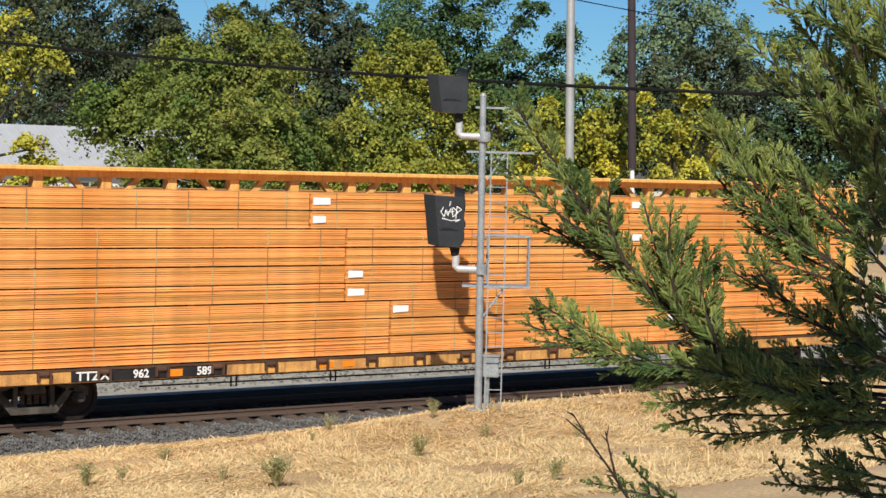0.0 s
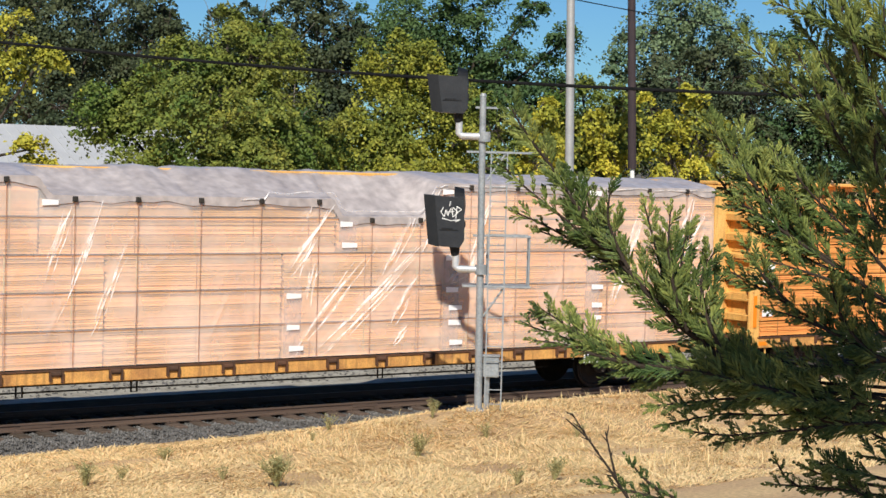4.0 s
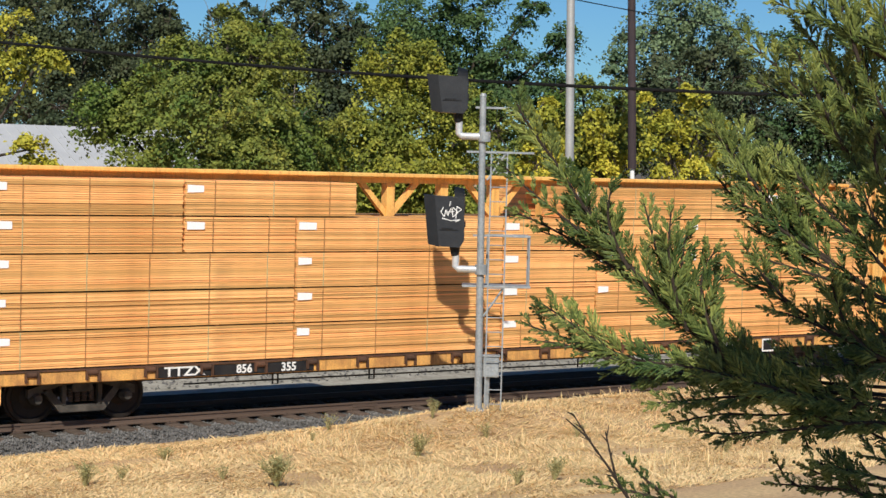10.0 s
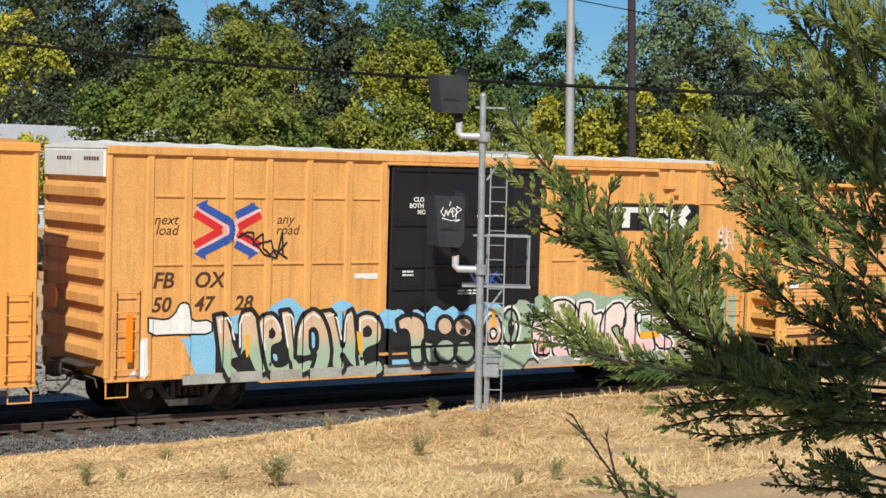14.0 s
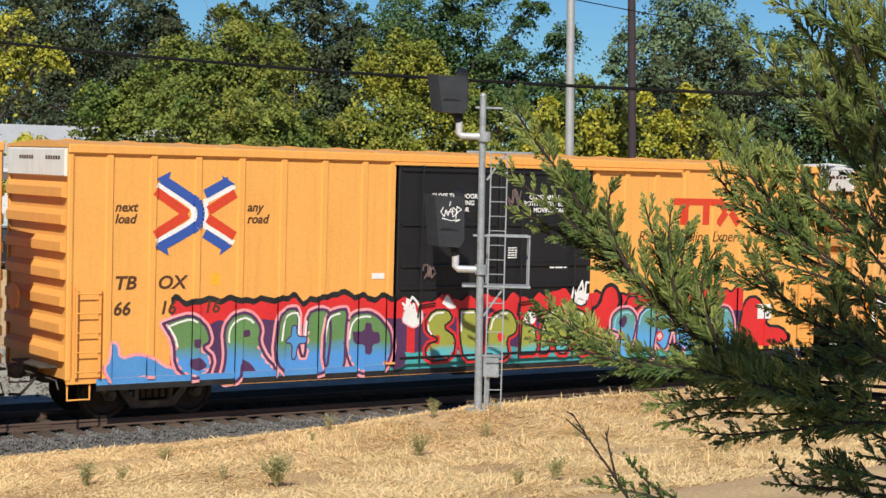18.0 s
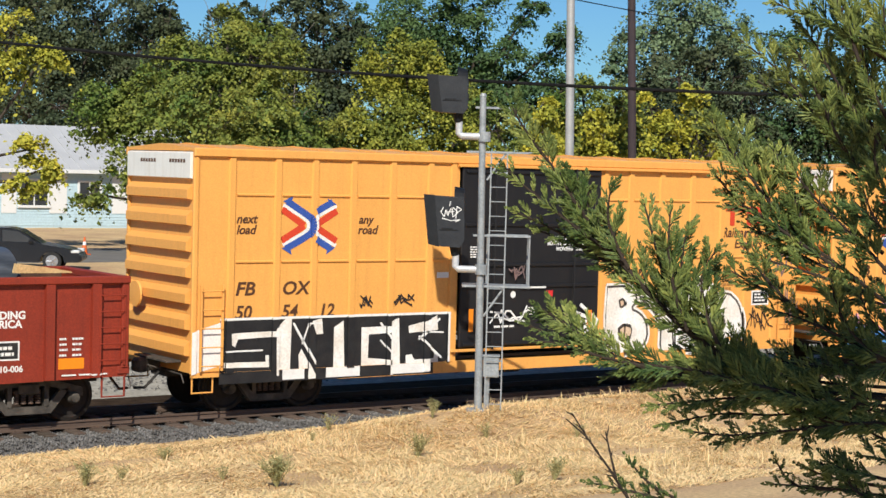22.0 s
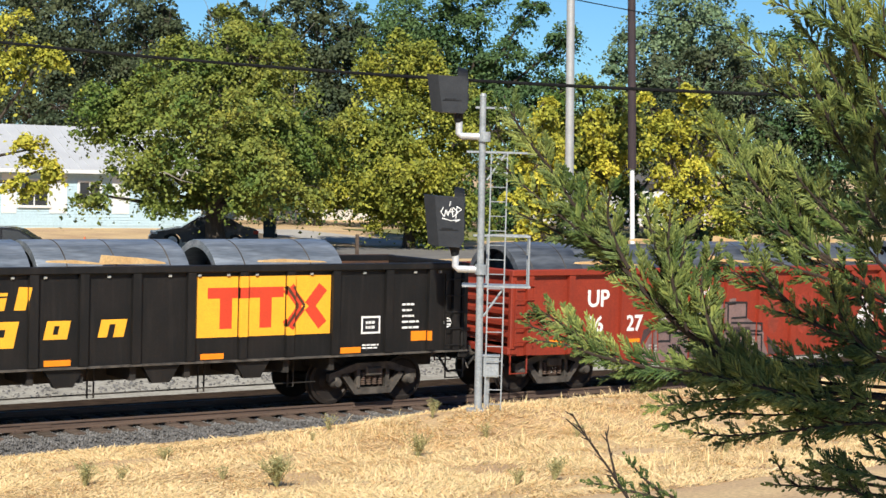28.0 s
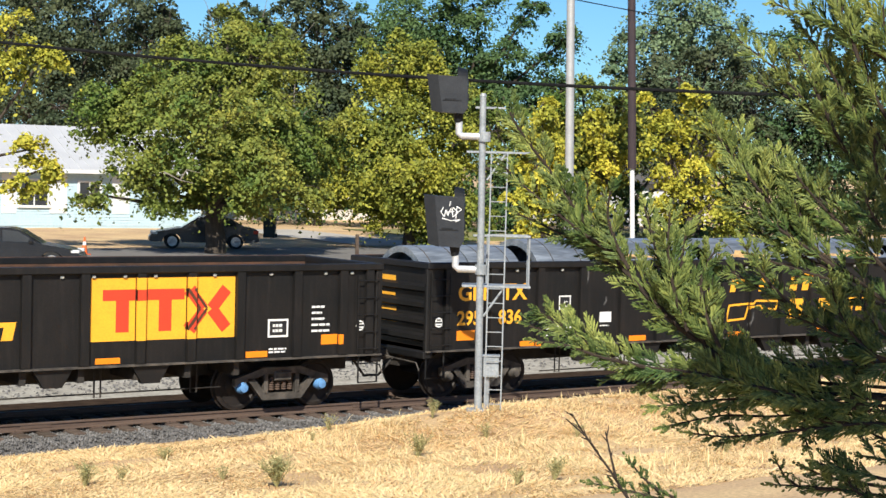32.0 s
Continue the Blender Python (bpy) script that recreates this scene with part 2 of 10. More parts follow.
        return self.add(v, f, k)

    def prism(self, pts, a, b, axis="y", k=0):
        """A flat outline, drawn out from a to b along an axis."""
        n = len(pts)
        to = {"y": lambda p, h: (p[0], h, p[1]), "x": lambda p, h: (h, p[0], p[1]), "z": lambda p, h: (p[0], p[1], h)}[axis]
        v = [to(p, a) for p in pts] + [to(p, b) for p in pts]
        f = [(i, (i + 1) % n, n + (i + 1) % n, n + i) for i in range(n)] + [tuple(range(n))[::-1], tuple(range(n, 2 * n))]
        return self.add(v, f, k)

    def mesh(self, name, mats, smooth=False):
        me = bpy.data.meshes.new(name)
        me.from_pydata(self.v, [], self.f)
        for m in (mats if isinstance(mats, (list, tuple)) else [mats]):
            me.materials.append(m)
        if any(self.m):
            me.polygons.foreach_set("material_index", self.m)
        bm = bmesh.new()
        bm.from_mesh(me)
        if len(bm.faces) < 60000:
            bmesh.ops.recalc_face_normals(bm, faces=bm.faces)
        bm.to_mesh(me)
        bm.free()
        if smooth:
            me.polygons.foreach_set("use_smooth", [True] * len(me.polygons))
            me.set_sharp_from_angle(angle=radians(50))
        return me


def part(name, geo, mats, parent, label="", smooth=False):
    ob = new(name, geo.mesh(name, mats, smooth))
    ob.parent = parent
    if label:
        ob["label"] = label
    return ob


def thing(name, label, category, at=(0, 0, 0), rz=0.0, group="", kind=""):
    ob = tagged(new(name), label, category, group, kind)
    ob.matrix_basis = pose(*at, 0, 0, rz)
    return ob


def solid(name, geo, mats, label, category, at=(0, 0, 0), rz=0.0, group="", kind="", smooth=False):
    ob = tagged(new(name, geo.mesh(name, mats, smooth)), label, category, group, kind)
    ob.matrix_basis = pose(*at, 0, 0, rz)
    return ob


def words(text, size, material, parent, x, y, z, label="", slant=0.0, stretch=1.0, bold=0.0, name="lettering", steps=None):
    """A line of raised lettering on a car's side, its lower left corner at x, z; size is the height of a capital. steps: panels and posts that it follows."""
    cu = bpy.data.curves.new("text", "FONT")
    cu.body, cu.size, cu.shear, cu.offset, cu.extrude, cu.resolution_u = text, size / 0.69, slant, bold, 0.0015, 3
    tmp = bpy.data.objects.new("text", cu)
    scene.collection.objects.link(tmp)
    bpy.context.view_layer.update()
    me = bpy.data.meshes.new_from_object(tmp.evaluated_get(bpy.context.evaluated_depsgraph_get()))
    bpy.data.objects.remove(tmp)
    bpy.data.curves.remove(cu)
    me.materials.clear()
    me.materials.append(material)
    me.transform(Matrix.Diagonal((stretch, 1, 1, 1)))
    me.transform(pose(x, y, z, 90, 0, 0))
    for v in me.vertices if steps else ():
        for a, b, face in steps:
            if a <= v.co.x < b:
                v.co.y += face - 0.006 - y
    ob = new(name, me)
    ob.parent = parent
    if label:
        ob["label"] = label
    return ob


MOVERS = []    # (thing, x at the start, y, z)
WHEELSETS = []  # (wheelset, its place on the truck)

WEEDS = [(12.76, 26.25, 0.34, 26), (12.49, 22.06, 0.56, 64), (10.45, 24.17, 0.45, 34), (11.26, 24.67, 0.31, 15), (12.35, 23.44, 0.28, 15), (16.04, 23.68, 0.50, 30), (17.96, 26.09, 0.45, 15), (16.18, 26.77, 0.34, 17), (14.67, 19.21, 0.31, 19), (15.22, 19.09, 0.45, 26), (19.56, 23.93, 0.34, 15), (20.24, 20.90, 0.31, 22), (17.98, 24.46, 0.34, 15), (15.40, 26.00, 0.25, 11)]
CABLE_A, CABLE_B = (16.19, 49.87, 8.26), (32.95, 28.43, 6.79)


# ---- ground and track ----
def smooth(a, b, t):
    t = min(1.0, max(0.0, (t - a) / (b - a)))
    return t * t * (3 - 2 * t)


def ground_z(x, y):
    if y < 29.8:
        e = 29.8 - y
        z = -0.42 + 0.07 * e + 0.0018 * e * e if e < 34 else 4.04 + 0.04 * (e - 34)
        z += 0.62 * smooth(11.5, 20.5, x) * math.exp(-((y - 26.5) / 2.2) ** 2)
        return z + 0.05 * noise.noise((x * 0.5, y * 0.5, 0)) * smooth(0, 1.5, e)
    if y < 34.2:
        return -0.42
    return -0.42 - 0.25 * smooth(34.2, 35.0, y) + 1.65 * smooth(42.5, 60, y) + 0.2 * smooth(60, 90, y) + 0.03 * noise.noise((x * 0.3, y * 0.3, 4)) * smooth(36, 41, y)


GRASSDRY = mat("dry straw ground", (0.62, 0.435, 0.22), (0.44, 0.28, 0.155), 0.9, scale=0.45, grain=18, amount=0.9, bump=0.8)


def axis(cuts):
    res = []
    for a, b, n in cuts:
        res += [a + (b - a) * i / n for i in range(n)]
    return res + [cuts[-1][1]]


xs = axis([(-3000, -300, 6), (-300, -40, 10), (-40, 0, 20), (0, 40, 110), (40, 120, 40), (120, 400, 10), (400, 4000, 6)])
ys = axis([(-3000, -200, 5), (-200, -10, 10), (-10, 14, 14), (14, 30.2, 70), (30.2, 34.2, 8), (34.2, 62, 40), (62, 120, 24), (120, 500, 8), (500, 4500, 6)])
v = [(x, y, ground_z(x, y)) for x in xs for y in ys]
ny = len(ys)
f, fm = [], []
for i in range(len(xs) - 1):
    for j in range(ny - 1):
        f.append((i * ny + j, (i + 1) * ny + j, (i + 1) * ny + j + 1, i * ny + j + 1))
        yc = (ys[j] + ys[j + 1]) / 2
        # index 2: ground strip coloured dark to deepen the train's shadow
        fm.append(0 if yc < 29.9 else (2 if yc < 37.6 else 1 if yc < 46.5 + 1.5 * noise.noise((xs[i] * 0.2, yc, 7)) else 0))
GRAVEL = mat("pale gravel", (0.42, 0.385, 0.32), (0.27, 0.245, 0.20), 0.95, scale=2.2, grain=9, amount=0.9, bump=1.0, spec=0.05)
# the train's shade is put into this colour, browned against blue skylight
SHADEBALLAST = mat("dark track ballast with train shade", (0.055, 0.036, 0.023), (0.026, 0.017, 0.011), 0.95, scale=3, grain=20, amount=0.9, bump=0.9, spec=0.03)
g = Geo()
g.add(v, f)
g.m = fm
ground = solid("ground", g, [GRASSDRY, GRAVEL, SHADEBALLAST], "dry straw-coloured grass bank and pale gravel beside the track", "ground", kind="structure", smooth=True)

# ballast bed; from under the train outwards in the shade-darkened colour
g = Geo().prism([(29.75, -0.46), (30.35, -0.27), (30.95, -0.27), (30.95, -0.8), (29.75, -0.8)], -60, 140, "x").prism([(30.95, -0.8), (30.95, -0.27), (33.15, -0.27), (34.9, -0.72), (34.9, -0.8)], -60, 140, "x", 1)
bed = solid("ballast_bed", g, [BALLAST, SHADEBALLAST], "grey crushed-stone ballast bed under the rails", "ballast", kind="structure")
rnd = random.Random(11)
g = Geo()
for i in range(26000):
    x = rnd.uniform(8, 30)
    y = rnd.choice((rnd.uniform(29.55, 31.0), rnd.uniform(29.55, 30.7), rnd.uniform(31.0, 33.6)))
    z = -0.45 + 0.18 * smooth(29.6, 30.35, y) if y < 32 else -0.27 - 0.3 * max(0.0, y - 33.15)
    s = rnd.uniform(0.012, 0.03)
    q = [Vector((rnd.uniform(-1, 1), rnd.uniform(-1, 1), rnd.uniform(-1, 1))) * 0.35 * s for _ in range(6)]
    p = [Vector(c) * s + d for c, d in zip(((1, 0, 0), (0, 1, 0), (-1, 0, 0), (0, -1, 0), (0, 0, 1), (0, 0, -1)), q)]
    o = Vector((x, y, z + 0.4 * s))
    if y > 31.05 and i % 4:
        continue
    g.add([tuple(o + c) for c in p], [(0, 1, 4), (1, 2, 4), (2, 3, 4), (3, 0, 4), (1, 0, 5), (2, 1, 5), (3, 2, 5), (0, 3, 5)])
for i in range(9000):
    x, y = rnd.uniform(9, 60), rnd.uniform(38.5, 47)
    s = rnd.uniform(0.02, 0.06)
    o = Vector((x, y, ground_z(x, y) + 0.3 * s))
    p = [Vector(c) * s + Vector((rnd.uniform(-1, 1), rnd.uniform(-1, 1), rnd.uniform(-1, 1))) * 0.35 * s for c in ((1, 0, 0), (0, 1, 0), (-1, 0, 0), (0, -1, 0), (0, 0, 0.7))]
    g.add([tuple(o + c) for c in p], [(0, 1, 4), (1, 2, 4), (2, 3, 4), (3, 0, 4)])
solid("ballast_stones", g, BALLAST, "loose grey crushed stones beside the rails", "gravel", kind="stuff")
track = thing("railway_track", "rusty steel rails on dark timber ties in grey ballast", "railway track", (0, 0, -0.06), kind="structure")
tie_mesh = Geo().box(-0.115, 0.115, -1.32, 1.32, -0.33, -0.155, 0.012).mesh("tie", TIE)
plate_mesh = Geo().box(-0.10, 0.10, -0.19, 0.19, -0.156, -0.14, 0.003).box(-0.05, -0.03, -0.14, -0.11, -0.14, -0.115).box(0.03, 0.05, 0.11, 0.14, -0.14, -0.115).mesh("tie_plate", RAILTOP)
for i in range(250):
    t = new("tie", tie_mesh)
    t.parent = track
    t.matrix_basis = pose(-40 + 0.52 * i + rnd.uniform(-0.02, 0.02), TRACK, rnd.uniform(-0.006, 0.006), 0, 0, rnd.uniform(-1, 1))
    if -5 < -40 + 0.52 * i < 45:
        for s in (-1, 1):
            q = new("tie_plate", plate_mesh)
            q.parent = track
            q.matrix_basis = pose(-40 + 0.52 * i, TRACK + s * 0.755, 0)
for s in (-1, 1):
    prof = [(-0.076, -0.14), (0.076, -0.14), (0.076, -0.13), (0.012, -0.105), (0.010, -0.045), (0.036, -0.035), (0.036, -0.006), (0.028, 0.0), (-0.028, 0.0), (-0.036, -0.006), (-0.036, -0.035), (-0.010, -0.045), (-0.012, -0.105), (-0.076, -0.13)]
    part("rail", Geo().prism([(TRACK + s * 0.755 + a, b) for a, b in prof], -200, 300, "x"), RAILTOP, track)
for x in (12.4, 19.6, 27.0):
    for s in (-1, 1):
        part("joint_bar", Geo().box(x - 0.3, x + 0.3, TRACK + s * 0.755 - 0.03, TRACK + s * 0.755 + 0.03, -0.105, -0.045, 0.006), RAILTOP, track)


# ---- dry grass, weeds ----
def grass_patch(name, n, seed, x0, x1, y0, y1, ln, wd, material, label, upright=0.5, hold=0.0, comb=9.0):
    rr = np.random.RandomState(seed)
    P = np.column_stack([rr.uniform(x0, x1, n), rr.uniform(y0, y1, n)])
    keep = [(a, b) for a, b in P if noise.noise((a * 0.8, b * 0.8, 9)) > hold and 0.55 * a + 0.84 * b > 17]
    g = Geo()
    for a, b in keep:
        z = ground_z(a, b)
        th = 5.0 * noise.noise((a * 0.45, b * 0.45, 1.0)) + rr.normal() * comb
        L1 = ln * rr.uniform(0.5, 1.4)
        up = upright * rr.uniform(0.2, 1.6)
        d = Vector((math.cos(th), math.sin(th), up)).normalized() * L1
        s = Vector((-math.sin(th), math.cos(th), rr.uniform(-0.3, 0.3))) * wd * rr.uniform(0.6, 1.3)
        o = Vector((a, b, z - 0.004))
        m = o + d * 0.55 + Vector((0, 0, 0.12 * L1))
        e = o + d
        g.add([tuple(o - s), tuple(o + s), tuple(m + s * 0.8), tuple(m - s * 0.8), tuple(e)], [(0, 1, 2, 3), (3, 2, 4)])
    return solid(name, g, material, label, "grass", kind="stuff")


STRAW = mat("bleached straw", (0.75, 0.53, 0.24), (0.52, 0.34, 0.145), 0.8, scale=3, amount=0.8, bump=0, island=0.3, translucent=0.25)
STRAWPALE = mat("pale fallen straw", (0.92, 0.72, 0.39), (0.76, 0.53, 0.245), 0.8, scale=3, amount=0.8, bump=0, island=0.25, translucent=0.25)
WEED = mat("dusty green weed leaf", (0.36, 0.35, 0.15), (0.60, 0.50, 0.24), 0.8, scale=4, amount=0.8, bump=0, island=0.3, translucent=0.3)
grass_patch("dry_grass", 62000, 1, 6, 31, 17, 29.7, 0.085, 0.006, STRAW, "short bleached grass stubble on the bank", 0.4, -0.55)
grass_patch("fallen_straw", 76000, 2, 6, 31, 17, 29.6, 0.22, 0.0095, STRAWPALE, "pale flattened straw on the bank", 0.12, -0.3, 0.7)
grass_patch("lodged_straw", 9000, 5, 12, 30, 17, 27.5, 0.42, 0.007, STRAWPALE, "long lodged pale straw on the slope", 0.15, 0.05, 0.5)
grass_patch("tall_dry_grass", 5000, 3, 14, 26, 18, 27.5, 0.24, 0.006, STRAWPALE, "taller pale dry grass", 1.6, 0.1)


def weed(x, y, h, n, seed, label):
    rr = random.Random(seed)
    z = ground_z(x, y)
    ob = thing("weed", label, "weed", (x, y, z), group="weeds on the bank")
    st, lf = Geo(), Geo()
    for i in range(n):
        th, le = rr.uniform(0, 6.283), rr.uniform(0.05, 0.7)
        tip = Vector((math.cos(th) * le * h, math.sin(th) * le * h, h * rr.uniform(0.6, 1.0)))
        mid = tip * 0.5 + Vector((0, 0, 0.1 * h))
        st.pipe([(0, 0, -0.02), tuple(mid), tuple(tip)], 0.004, 4, 0.002)
        for k in range(13):
            s = rr.uniform(0.25, 1.0)
            p = mid * (2 * s) if s < 0.5 else mid + (tip - mid) * (2 * s - 1)
            d = Vector((rr.uniform(-1, 1), rr.uniform(-1, 1), rr.uniform(-0.2, 0.9))).normalized() * h * rr.uniform(0.1, 0.22)
            w = d.cross(Vector((rr.uniform(-1, 1), rr.uniform(-1, 1), 1))).normalized() * h * 0.018
            lf.add([tuple(p), tuple(p + d * 0.5 + w), tuple(p + d), tuple(p + d * 0.5 - w)], [(0, 1, 2, 3)])
    tagged(part("stem_tuft", st, WEED, ob), kind="stuff")
    tagged(part("foliage", lf, WEED, ob), kind="stuff")


for k, (x, y, h, n) in enumerate(WEEDS):
    weed(x, y, h * 0.85, n, 40 + k, "small grey-green weed growing in dry grass" if h < 0.45 else "bushy green weed growing in dry grass")


# ---- the signal mast beside the track ----
MX, MY, MZ = 18.98, 26.1, 0.44
mast = thing("railway_signal", "galvanised railway signal mast with two black heads and ladder", "railway signal", (MX, MY, MZ), -TURN)
# its own axes: x to the side, y away
part("pole", Geo().tube((0.0, 0, -0.4), (-0.065, 0, 5.74), 0.074, 16, 0.058).tube((-0.065, 0, 5.74), (-0.066, 0, 5.80), 0.068, 16, 0.045), GALV, mast, "galvanised round pole", True)


def head(z, h, arm_z, tag):
    """A housing h high either way of its middle, on an elbow at arm_z."""
    x0 = -0.66
    hd = part("signal_head", Geo().prism([(x0 - 0.30, z + h), (x0 + 0.16, z + h - 0.02), (x0 + 0.30, z + h - 0.10), (x0 + 0.32, z - 0.7 * h), (x0 + 0.24, z - h), (x0 - 0.20, z - h + 0.02)], -0.20, 0.22), SIGNALGREY, mast, "matt black signal housing")
    part("hood", Geo().prism([(x0 - 0.42, z + h + 0.01), (x0 - 0.24, z + h + 0.005), (x0 - 0.14, z - h + 0.01), (x0 - 0.32, z - h + 0.05)], -0.225, 0.28), SIGNALBLACK, hd)
    part("hood_lip", Geo().prism([(x0 - 0.44, z + h + 0.012), (x0 - 0.41, z + h + 0.016), (x0 - 0.31, z - h + 0.052), (x0 - 0.34, z - h + 0.055)], -0.235, 0.29), SIGNALBLACK, hd)
    part("target_disc", Geo().lathe([(x0 + 0.12, 0.02), (x0 + 0.12, 0.33), (x0 + 0.15, 0.335), (x0 + 0.30, 0.30), (x0 + 0.33, 0.02)], (0, 0.15, z + h - 0.17), 24, "x"), SIGNALBLACK, hd)
    part("latch", Geo().box(x0 - 0.10, x0 + 0.10, -0.215, -0.199, z - 0.30 * h, z - 0.30 * h + 0.03, 0.004), SIGNALBLACK, hd)
    part("door_seam", Geo().box(x0 - 0.14, x0 + 0.20, -0.208, -0.199, z - 0.35 * h, z - 0.35 * h + 0.025, 0.003), SIGNALBLACK, hd)
    part("hinge", Geo().box(x0 + 0.29, x0 + 0.335, -0.12, -0.06, z - 0.1, z + 0.02, 0.006), SIGNALBLACK, hd)
    part("mounting_foot", Geo().tube((x0 + 0.15, 0, z - h), (x0 + 0.16, 0, z - h - 0.16), 0.10, 12, 0.07), SIGNALBLACK, hd)
    el = Geo().pipe([(x0 + 0.17, 0, z - h - 0.14), (x0 + 0.17, 0, arm_z + 0.05), (x0 + 0.22, 0, arm_z), (-0.02, 0, arm_z)], 0.066, 12)
    arm = part("bracket_arm", el, ALU, mast, "pale painted pipe elbow", True)
    part("clamp", Geo().tube((-0.02, 0, arm_z - 0.09), (-0.02, 0, arm_z + 0.09), 0.112, 14), GALV, arm)
    if tag:
        sc = Geo()
        for ln in ([(0.1, 0.5), (0.0, 0.3), (0.15, 0.1), (0.2, 0.4)], [(0.2, 0.4), (0.3, 0.15), (0.4, 0.45)], [(0.45, 0.5), (0.5, 0.1), (0.7, 0.3), (0.5, 0.5)], [(0.05, 0.05), (0.4, -0.05), (0.8, 0.0), (0.6, -0.1)], [(0.35, 0.55), (0.4, 0.75)], [(0.62, 0.05), (0.66, 0.55), (0.85, 0.42), (0.68, 0.28)], [(0.25, 0.3), (0.55, 0.33)]):
            for poly in stroke_flat(ln, 0.032):
                sc.add([(x0 - 0.12 + a * 0.44, -0.2025 - 0.0001 * len(sc.f), z + 0.04 + b * 0.44) for a, b in poly], [tuple(range(len(poly)))])
        part("tag_scrawl", sc, WHITE, hd, "white spray scrawl")


def stroke_flat(pts, w):
    res = []
    for (x0, z0), (x1, z1) in zip(pts, pts[1:]):
        d = math.hypot(x1 - x0, z1 - z0)
        nx, nz = -(z1 - z0) / d * w / 2, (x1 - x0) / d * w / 2
        res.append([(x0 + nx, z0 + nz), (x0 - nx, z0 - nz), (x1 - nx, z1 - nz), (x1 + nx, z1 + nz)])
    return res


head(5.76, 0.345, 5.01, False)
head(3.45, 0.47, 2.58, True)
for z, a, b in ((5.54, -0.2, 0.50), (4.73, -0.34, 0.90), (3.20, -0.18, 0.88)):
    part("bracket_bar", Geo().box(a, b, 0.06, 0.11, z - 0.02, z + 0.02, 0.004), GALV, mast)
plat = part("platform", Geo().box(-0.36, 0.90, 0.02, 0.62, 2.25, 2.29, 0.005), GALV, mast, "galvanised grating platform")
part("brace", Geo().pipe([(0.05, 0.06, 1.72), (0.42, 0.12, 2.26)], 0.022, 6), GALV, mast)
part("brace", Geo().pipe([(0.05, 0.06, 4.22), (0.38, 0.10, 4.71)], 0.022, 6), GALV, mast)
for pts in ([(0.86, 0.1, 2.28), (0.86, 0.1, 3.20), (0.86, 0.6, 3.20), (0.86, 0.6, 2.28)], [(0.10, 0.6, 2.28), (0.10, 0.6, 3.20), (0.86, 0.6, 3.20)], [(0.42, 0.1, 3.20), (0.86, 0.1, 3.20)]):
    part("handrail", Geo().pipe(pts, 0.02, 6), GALV, plat)
lad = part("ladder", Geo().box(0.10, 0.125, -0.10, -0.08, 0.0, 4.75).box(0.395, 0.42, -0.10, -0.08, -0.02, 4.75), GALV, mast, "thin steel ladder")
for i in range(18):
    part("rung", Geo().tube((0.11, -0.088, 0.12 + 0.265 * i), (0.41, -0.088, 0.12 + 0.265 * i), 0.010, 6), GALV, lad)
part("junction_box", Geo().box(0.07, 0.36, -0.02, 0.18, 0.60, 0.98, 0.015).box(0.05, 0.38, -0.04, 0.20, 0.98, 1.01, 0.008), GALV, mast, "grey metal junction box")
part("conduit", Geo().pipe([(0.15, 0.08, 0.62), (0.15, 0.08, 0.0)], 0.05, 8), GALV, mast)
part("base_plate", Geo().box(-0.22, 0.12, -0.16, 0.16, -0.06, 0.02, 0.01), GALV, mast)

# ---- poles, wires ----
POLEDARK = mat("dark creosoted pole", (0.035, 0.025, 0.028), (0.06, 0.04, 0.04), 0.85, scale=4, grain=25, bump=0.5, stretch=(2, 2, 0.3))
POLEGREY = mat("grey steel lamp pole", (0.46, 0.45, 0.43), (0.36, 0.35, 0.33), 0.5, metal=0.3, scale=3)
p1 = thing("utility_pole", "tall grey tapered metal pole beyond the track", "utility pole", (37.75, 47.0, 0.2))
part("shaft", Geo().tube((0.08, -0.055, -0.3), (-0.15, 0.105, 12.8), 0.165, 16, 0.13), POLEGREY, p1, smooth=True)
p2 = thing("utility_pole", "dark wooden utility pole with a white lower guard", "utility pole", (57.85, 67.2, 1.0))
part("shaft", Geo().tube((0.07, -0.05, 4.0), (-0.24, 0.165, 15.0), 0.215, 16, 0.19), POLEDARK, p2, smooth=True)
part("guard", Geo().tube((0.19, -0.135, -0.3), (0.07, -0.05, 4.05), 0.125, 14, 0.115), WHITEPANEL, p2, "white slender lower sleeve", smooth=True)
CABLE = mat("black cable", (0.008, 0.008, 0.008), (0.02, 0.02, 0.02), 0.8, scale=9, spec=0.1)


def cable(name, label, a, b, sag, r):
    a, b = Vector(a), Vector(b)
    pts = [tuple(a.lerp(b, i / 40) - Vector((0, 0, sag * 4 * (i / 40) * (1 - i / 40)))) for i in range(41)]
    solid(name, Geo().pipe(pts, r, 6), CABLE, label, "cable", smooth=True)


cable("overhead_cable", "thick black overhead cable across the view", CABLE_A, CABLE_B, 0.28, 0.042)
cable("overhead_wire", "thin wire high between the poles", (37.8, 47.2, 10.68), (86.0, 58.0, 10.9), 0.5, 0.018)


# ---- trees beyond the track ----
def leafmat(name, a, b, var=0.32, tr=0.13):
    return mat(name, a, b, 0.65, scale=0.35, grain=3, amount=0.9, bump=0, island=var, translucent=tr, spec=0.3)


